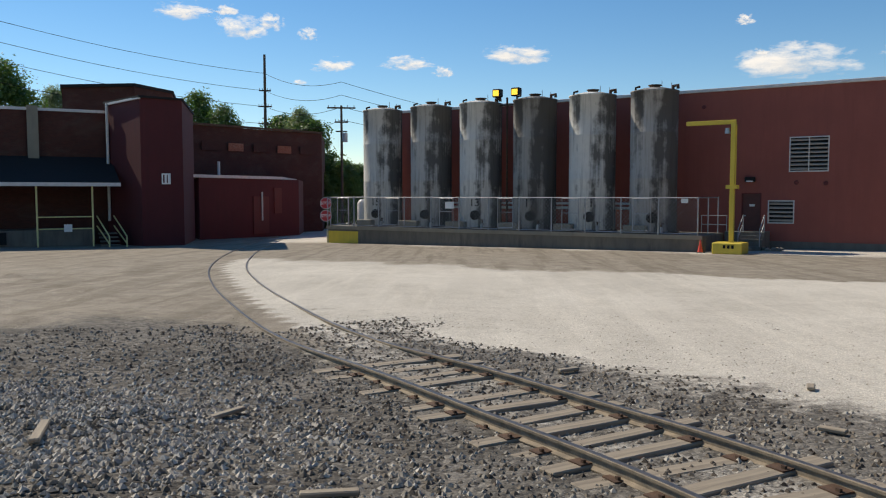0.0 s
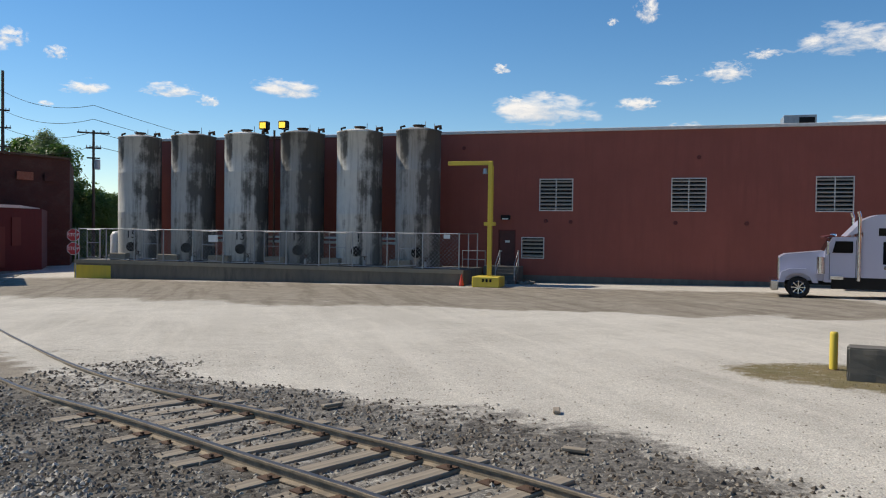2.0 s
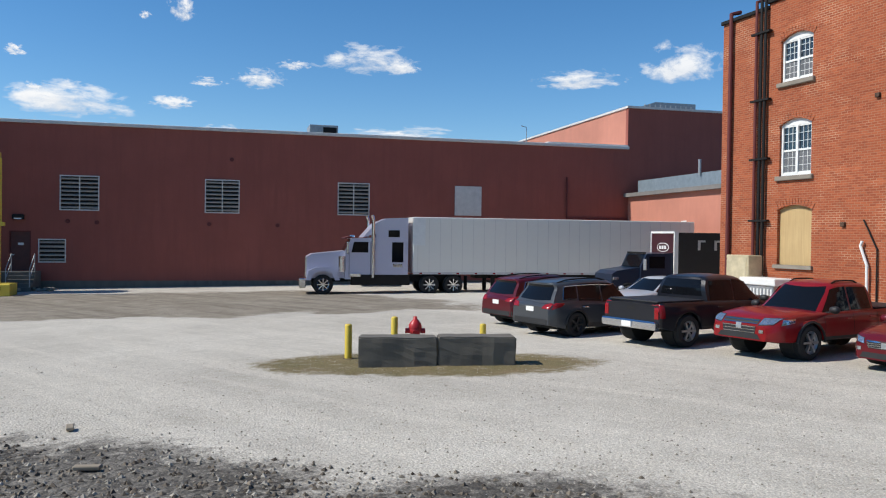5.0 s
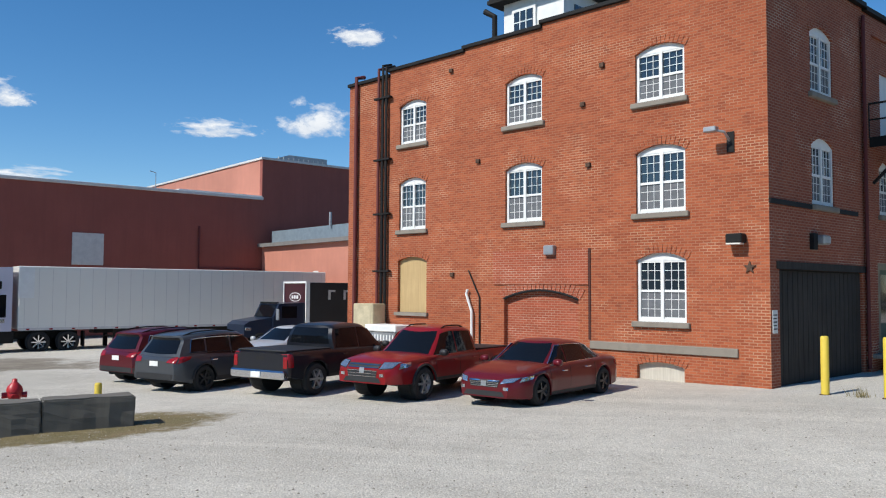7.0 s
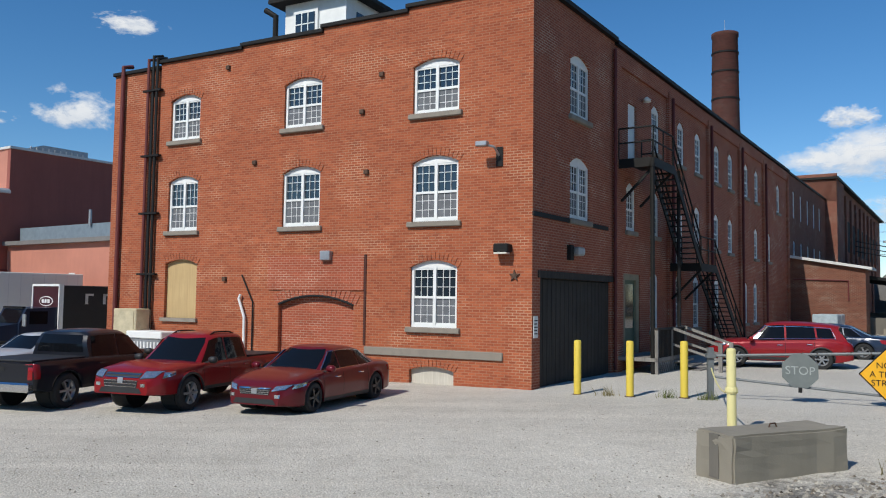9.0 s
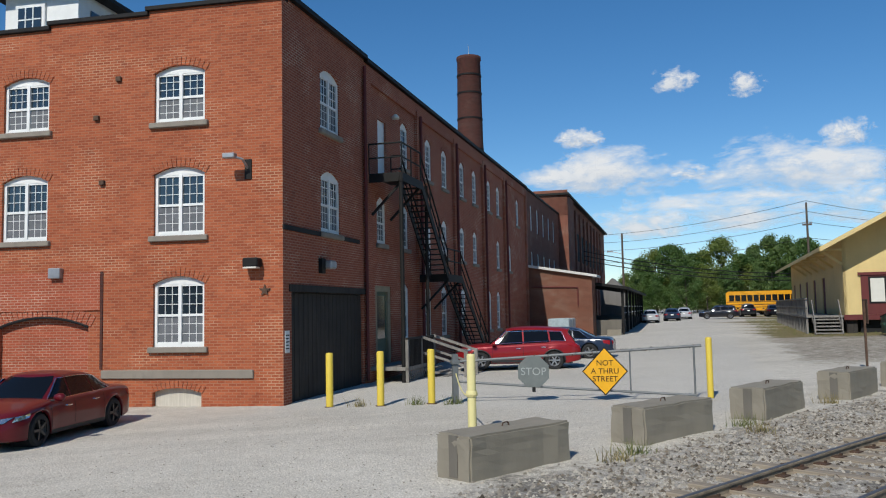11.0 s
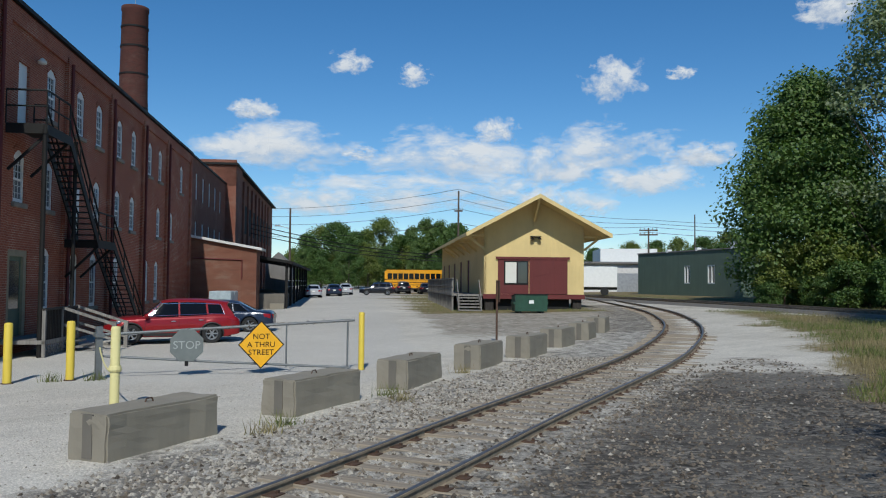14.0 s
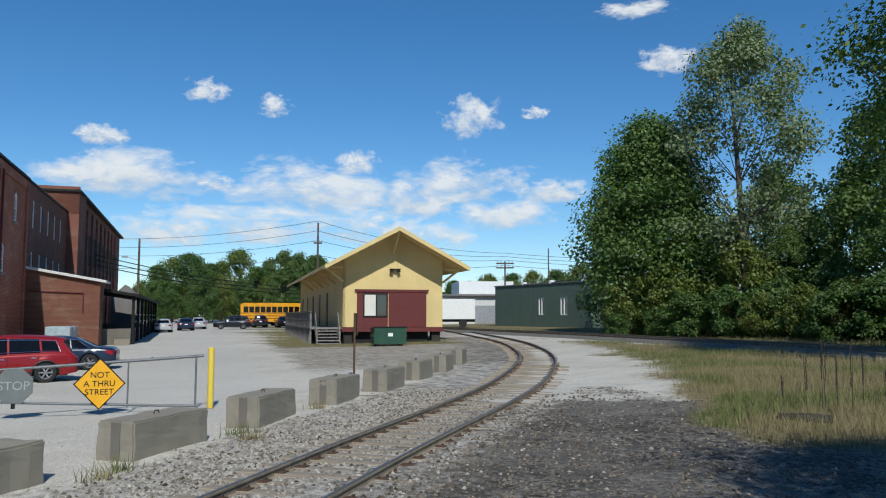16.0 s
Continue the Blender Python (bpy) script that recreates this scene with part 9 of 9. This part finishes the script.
M["straw"] = straw_mat("dry_grass_blades", (0.13, 0.115, 0.05), (0.32, 0.265, 0.135))
M["green_blades"] = straw_mat("green_grass_blades", (0.075, 0.10, 0.028), (0.19, 0.20, 0.07))
M["stone_pale"] = straw_mat("pale_crushed_stone", (0.17, 0.148, 0.118), (0.44, 0.40, 0.335))
M["stone_white"] = straw_mat("white_crushed_stone", (0.10, 0.085, 0.065), (0.58, 0.53, 0.45))
M["stone_dark"] = straw_mat("dark_cinder_stone", (0.045, 0.036, 0.028), (0.22, 0.18, 0.135))


def blades(rng, spots, h, w, lean=0.35):
    g = G()
    for x, y, z, k in spots:
        a = rng.uniform(0, 2 * pi)
        hh = h * k * rng.uniform(0.5, 1.2)
        dx, dy = cos(a) * w / 2, sin(a) * w / 2
        lx, ly = rng.gauss(0, lean) * hh, rng.gauss(0, lean) * hh
        i = len(g.v)
        g.v += [(x - dx, y - dy, z - 0.02), (x + dx, y + dy, z - 0.02), (x + lx, y + ly, z + hh)]
        g.f.append((i, i + 1, i + 2))
    return g


rng = random.Random(17)
dry, green = [], []
tries = 0
while len(dry) < 30000 and tries < 120000:
    tries += 1
    d = 9 + 45 * rng.random() ** 1.3
    x, y = polar(-135 - 42 * rng.random(), d)
    k = surface_kinds(x, y)[1]
    if k > 0.4 + 0.3 * rng.random():
        pick = edge_noise(x, y, 0.22, 9)
        (dry if pick > 0.0 else green).append((x, y, gz(x, y) + relief(x, y), 0.6 + k * 0.5 + pick * 0.5))
for _ in range(9000):
    e0, e1 = rng.uniform(-4.6, 4.6), rng.uniform(-2.4, 2.4)
    x, y = 12.6 + e0 * 0.754 + e1 * 0.657, 12.5 - e0 * 0.657 + e1 * 0.754
    if surface_kinds(x, y)[1] > 0.35 + 0.3 * rng.random():
        dry.append((x, y, gz(x, y) + relief(x, y), 0.13))
for _ in range(14000):
    q0, q1 = rng.uniform(-8, 6), rng.uniform(-4.5, 40)
    x, y = 41 + q0 * -0.53 + q1 * 0.848, -37 + q0 * -0.848 + q1 * -0.53
    if surface_kinds(x, y)[1] > 0.5:
        green.append((x, y, gz(x, y), 0.45))
for _ in range(9000):
    i = rng.randrange(40, len(main_line) - 2)
    p = main_line[i]
    t = main_line[i + 1] - p
    o = rng.uniform(2.0, 8.0)
    x, y = p.x - t.y / t.length * o, p.y + t.x / t.length * o
    if x < 60 and surface_kinds(x, y)[1] > 0.4:
        green.append((x, y, gz(x, y), 0.9))
solid("dry_grass", blades(rng, dry, 0.22, 0.014), M["straw"], pose(0, 0, 0), "dry straw-coloured grass patches", "grass", kind="stuff")
solid("green_grass", blades(rng, green, 0.26, 0.02), M["green_blades"], pose(0, 0, 0), "tall green grass along the verge", "grass", kind="stuff")


def weed_stalk(x, y, h, seed):
    r = random.Random(seed)
    th = thing("weed_stalk", spot(x, y), "tall dead brown mullein stalk in the dry grass", "weed", "dead weed stalks")
    part("stem", G().cyl((0, 0, -0.05), (r.uniform(-0.05, 0.05), r.uniform(-0.05, 0.05), h), 0.008, 0.005, 6), M["dark_wood"], th)
    sp = G()
    for k in range(26):
        z = h * (0.45 + 0.55 * k / 26)
        a = r.uniform(0, 2 * pi)
        sp.beam((0, 0, z), (0.018 * cos(a), 0.018 * sin(a), z + 0.04), 0.012, 0.012)
    part("seed_spike", sp, M["dark_wood"], th)


for i, (px, h) in enumerate(((-160.0, 1.25), (-160.9, 1.5), (-161.1, 1.45), (-161.7, 1.2), (-162.5, 1.45), (-163.2, 1.2), (-164.4, 0.9), (-158.6, 0.8))):
    weed_stalk(*polar(px, 18.6 + (i * 3 % 4) * 0.5), h, i)
lg = thing("fallen_log", spot(*polar(-159.8, 18.0), 15), "short dark rotten log in the grass", "log")
part("trunk", G().lathe([(0.01, -0.5), (0.11, -0.49), (0.13, 0), (0.1, 0.47), (0.01, 0.49)], 12, (0, 0, 0.06), "x"), M["dark_wood"], lg, "", None, True)
# small weeds by blocks and bollards
for i, (x, y) in enumerate(((12.4, -6.1), (12.0, -5.6), (14.1, -9.2), (21.4, -2.9), (21.0, -4.3), (16.0, -12.6), (20.6, -5.2), (13.3, -9.0))):
    r = random.Random(90 + i)
    sp = [(r.gauss(0, 0.13), r.gauss(0, 0.13), 0, 0.6) for _ in range(60)]
    solid("weed_tuft", blades(r, sp, 0.4, 0.02, 0.4), M["straw"] if i % 2 else M["green_blades"], spot(x, y), "small tuft of dry weeds in the gravel", "weed", "weed tufts")


def stones(seed, count, test, size):
    r = random.Random(seed)
    g = G()
    n, tries = 0, 0
    while n < count and tries < count * 12:
        tries += 1
        got = test(r)
        if not got:
            continue
        x, y, k = got
        s = size * r.uniform(0.45, 1.35) * k
        z = gz(x, y) + relief(x, y) + s * 0.25
        a = r.uniform(0, 6.28)
        ca, sa = cos(a), sin(a)
        p = []
        for dx, dy, dz in ((1, 0, 0), (0, 1, 0), (-1, 0, 0), (0, -1, 0), (0.2, 0.1, 0.75), (-0.2, 0.15, 0.7)):
            q = s * r.uniform(0.7, 1.25)
            p.append((x + (dx * ca - dy * sa) * q, y + (dx * sa + dy * ca) * q, z + dz * q - 0.2 * s))
        i = len(g.v)
        g.v += p
        g.f += [(i, i + 1, i + 4), (i + 1, i + 5, i + 4), (i + 1, i + 2, i + 5), (i + 2, i + 3, i + 5), (i + 3, i + 4, i + 5), (i + 3, i, i + 4)]
        n += 1
    return g


def by_track(r):
    i = r.randrange(near_i[0] - 10, near_i[-1] - 25)
    t = track[i + 1] - track[i]
    p = track[i] + t * r.random()
    o = r.gauss(0, 1.5) if r.random() < 0.6 else r.uniform(-7, 3.2)
    x, y = p.x - t.y / t.length * o, p.y + t.x / t.length * o
    if hypot(x, y) > 24:
        return None
    if min(abs(o - 0.755), abs(o + 0.755)) < 0.09 or surface_kinds(x, y)[0] < 0.3 or (abs(o) < 1.2 and r.random() < 0.6):
        return None
    return x, y, 1.0


def by_east(r):
    got = by_track(r)
    return got if got and got[1] < 3 and near(tr_np, got[0], got[1])[1] > 0 else None


def pale_by_track(r):
    got = by_track(r)
    if got and got[1] < 2 and r.random() < 0.85:
        d, side = near(tr_np, got[0], got[1])
        if side < 0 and d > 1.5:
            return None
    return got


def cinders(r):
    """Fine dark stones over the open ground inside the curve."""
    x, y = polar(-118 - 55 * r.random(), 4.5 + 13 * r.random() ** 1.3)
    d, side = near(tr_np, x, y)
    if side > 0 or d < 1.6 or surface_kinds(x, y)[0] < 0.4:
        return None
    return x, y, 0.85


def heap(r):
    x, y = r.gauss(-4.6, 2.4), r.gauss(8.0, 2.2)
    if hypot(x, y) < 3.2 or near(tr_np, x, y)[0] < 2.2:
        return None
    return x, y, r.uniform(0.9, 1.6)


def anywhere(r):
    a, d = r.uniform(45, -180), 3.5 + 16 * r.random() ** 1.4
    x, y = polar(a, d)
    d, side = near(tr_np, x, y)
    if abs(d - 0.755) < 0.1 or (side < 0 and y < 2 and r.random() < 0.8):
        return None
    return x, y, 0.75


solid("ballast_stones", stones(1, 15000, by_track, 0.034), M["stone_dark"], pose(0, 0, 0), "dark cinder and ballast stones round the track", "stones", kind="stuff")
solid("ballast_stones", stones(2, 9000, pale_by_track, 0.032), M["stone_pale"], pose(0, 0, 0), "pale crushed stones round the track", "stones", kind="stuff")
solid("ballast_stones", stones(7, 7000, by_east, 0.034), M["stone_pale"], pose(0, 0, 0), "pale limestone ballast along the curved track", "stones", kind="stuff")
solid("ballast_stones", stones(8, 9000, cinders, 0.027), M["stone_dark"], pose(0, 0, 0), "dark cinders inside the curve of the track", "stones", kind="stuff")
solid("ballast_stones", stones(3, 13000, heap, 0.028), M["stone_white"], pose(0, 0, 0), "heap of pale crushed stones beside the track", "stones", kind="stuff")
solid("loose_gravel", stones(4, 12000, anywhere, 0.022), M["stone_pale"], pose(0, 0, 0), "loose gravel scattered over the yard", "gravel", kind="stuff")
for i, (x, y, a, ln) in enumerate(((1.4, 12.4, 30, 0.35), (3.9, 9.2, -40, 0.3), (-2.9, 9.5, 60, 0.6), (-1.2, 6.9, 10, 0.5), (4.6, 11.5, 70, 0.25), (-4.2, 7.9, 110, 0.7))):
    w = thing("wood_scrap", spot(x, y, a, relief(x, y) + 0.02), "splintered dark piece of old sleeper wood", "wood scrap", "wood scraps by the track")
    part("splinter", G().box(-ln / 2, ln / 2, -0.05, 0.05, 0, 0.05, 0.012), M["tie"], w)

# ---------------------------------------------------------------- clouds
CLOUDS = [(19.8, 11.8, 3.6, 1.3), (17.0, 12.1, 1.9, 0.9), (16.1, 10.9, 3.6, 1.6), (14.1, 11.4, 2.0, 1.2), (11.6, 10.7, 1.6, 0.9),
          (9.9, 8.7, 3.0, 1.0), (4.8, 8.9, 3.8, 1.0), (2.2, 8.4, 1.6, 0.9), (-2.9, 9.3, 4.4, 1.4), (-20.7, 8.1, 7.6, 2.5), (12.2, 7.6, 1.0, 0.4),
          (-18.9, 9.0, 1.2, 0.7), (-17.9, 11.0, 1.2, 0.4), (-2.9, 9.5, 4.8, 1.4), (-25.5, 14.1, 0.8, 0.6), (-27.8, 14.6, 1.8, 1.8), (-40.4, 11.9, 6.6, 2.2),
          (-35.3, 11.5, 2.2, 0.7), (-29.5, 10.1, 2.2, 0.7), (-33.0, 10.4, 3.6, 1.4), (-20.7, 8.3, 6.6, 2.1), (-27.2, 8.6, 3.0, 1.0), (-30.4, 7.1, 2.8, 0.6),
          (-42.8, 7.1, 7.6, 1.1)]
MORE_CLOUDS = [(-54.6, 10.7, 4.8, 1.3), (-17.8, 11.2, 1.2, 0.6), (-42.7, 11.6, 2.4, 1.0), (-55.4, 10.8, 5.6, 1.4), (-62.0, 11.4, 5.2, 2.8),
          (-64.8, 17.2, 3.6, 1.3), (-65.0, 17.4, 4.4, 1.4), (-113.3, 11.6, 3.2, 1.6), (-113.6, 9.0, 5.6, 2.4), (-120.2, 15.0, 3.2, 1.8),
          (-124.6, 14.3, 2.8, 1.8), (-113.6, 11.6, 3.2, 1.3), (-115.5, 9.0, 8.0, 2.8), (-120.9, 8.9, 2.4, 0.8), (-138.6, 13.6, 4.8, 3.2),
          (-143.2, 14.1, 2.0, 1.1), (-127.2, 8.4, 9.6, 3.2), (-130.7, 10.5, 2.4, 1.6), (-138.7, 9.1, 6.8, 2.8), (-140.9, 7.0, 5.6, 2.4),
          (-144.4, 8.6, 4.0, 1.6), (-117.7, 5.6, 6.0, 2.4), (-123.3, 6.0, 8.8, 2.4), (-130.3, 6.0, 7.2, 2.4)]
LAST_CLOUDS = [(-134.4, 8.0, 6.0, 2.8), (-152.2, 17.2, 3.6, 2.0), (-152.8, 17.0, 3.6, 2.0), (-150.1, 20.6, 5.2, 1.6), (-157.2, 16.7, 2.8, 2.4),
          (-144.7, 8.5, 3.2, 1.4), (-135.8, 5.5, 4.8, 2.0)]

def cloud_mat():
    n = Nodes("fair_weather_cloud")
    info = n.node("ObjectInfo").outputs["Random"]
    off = n.node("VectorMath", **{}).outputs[0]
    vm = off.node
    vm.operation = "ADD"
    n.t.links.new(n.co, vm.inputs[0])
    cmb = n.node("CombineXYZ", X=n.math("MULTIPLY", info, 91.0), Y=n.math("MULTIPLY", info, 37.0), Z=0.0).outputs[0]
    n.t.links.new(cmb, vm.inputs[1])
    sep = n.node("SeparateXYZ", Vector=n.co)
    x, y = sep.outputs[0], sep.outputs[1]
    low = n.math("MULTIPLY", n.math("LESS_THAN", y, 0.0), 0.8)
    yy = n.math("MULTIPLY", y, n.math("ADD", low, 1.0))
    r2 = n.math("ADD", n.math("MULTIPLY", x, x), n.math("MULTIPLY", yy, yy))
    puff = n.noise(1.9, 9, 0.62, off, 0.3)
    fine = n.noise(5.5, 7, 0.65, off)
    dens = n.math("ADD", n.math("SUBTRACT", 0.50, n.math("MULTIPLY", r2, 0.85)), n.math("ADD", n.math("MULTIPLY", n.math("SUBTRACT", puff, 0.5), 2.1), n.math("MULTIPLY", n.math("SUBTRACT", fine, 0.5), 0.5)))
    edge = n.ramp(n.math("MULTIPLY", n.math("SUBTRACT", 1.0, r2), 1.0), 0.0, 0.45)
    alpha = n.math("MULTIPLY", n.ramp(dens, 0.10, 0.62), edge)
    # Sunlit tops and shaded undersides are painted into the cloud's glow
    shade_ = n.ramp(n.math("ADD", n.math("MULTIPLY", y, 0.45), n.math("MULTIPLY", puff, 0.9)), 0.15, 0.62)
    col = n.mix(shade_, (0.56, 0.63, 0.74), (0.97, 0.97, 0.98))
    em = n.node("Emission", Color=col, Strength=0.95).outputs[0]
    tr = n.node("BsdfTransparent").outputs[0]
    mx = n.node("MixShader", Fac=n.math("MULTIPLY", alpha, 0.93))
    n.t.links.new(tr, mx.inputs[1])
    n.t.links.new(em, mx.inputs[2])
    n.t.links.new(mx.outputs[0], n.t.nodes["Material Output"].inputs[0])
    return n.m


cm = G().add([(-1, -1, 0), (1, -1, 0), (1, 1, 0), (-1, 1, 0)], [(0, 1, 2, 3)]).mesh("cloud", cloud_mat())
for az, el, w, h in CLOUDS + MORE_CLOUDS + LAST_CLOUDS:
    d = 2200.0
    if az < -110 and el < 11:      # the bank of larger clouds low over the street
        w, h = w * 1.35, h * 1.3
    x, y = polar(az, d * cos(radians(el)))
    o = new("cloud_backdrop", cm)
    k = d * radians(1) / 2 * 1.35
    o.matrix_basis = look((x, y, EYE + d * sin(radians(el))), (0, 0, EYE)) @ Matrix.Diagonal((-w * k, h * k * 1.25, 1, 1))
    o.visible_shadow = False
    tagged(o, "small white fair-weather cloud in the blue sky", "cloud", "clouds", "structure")
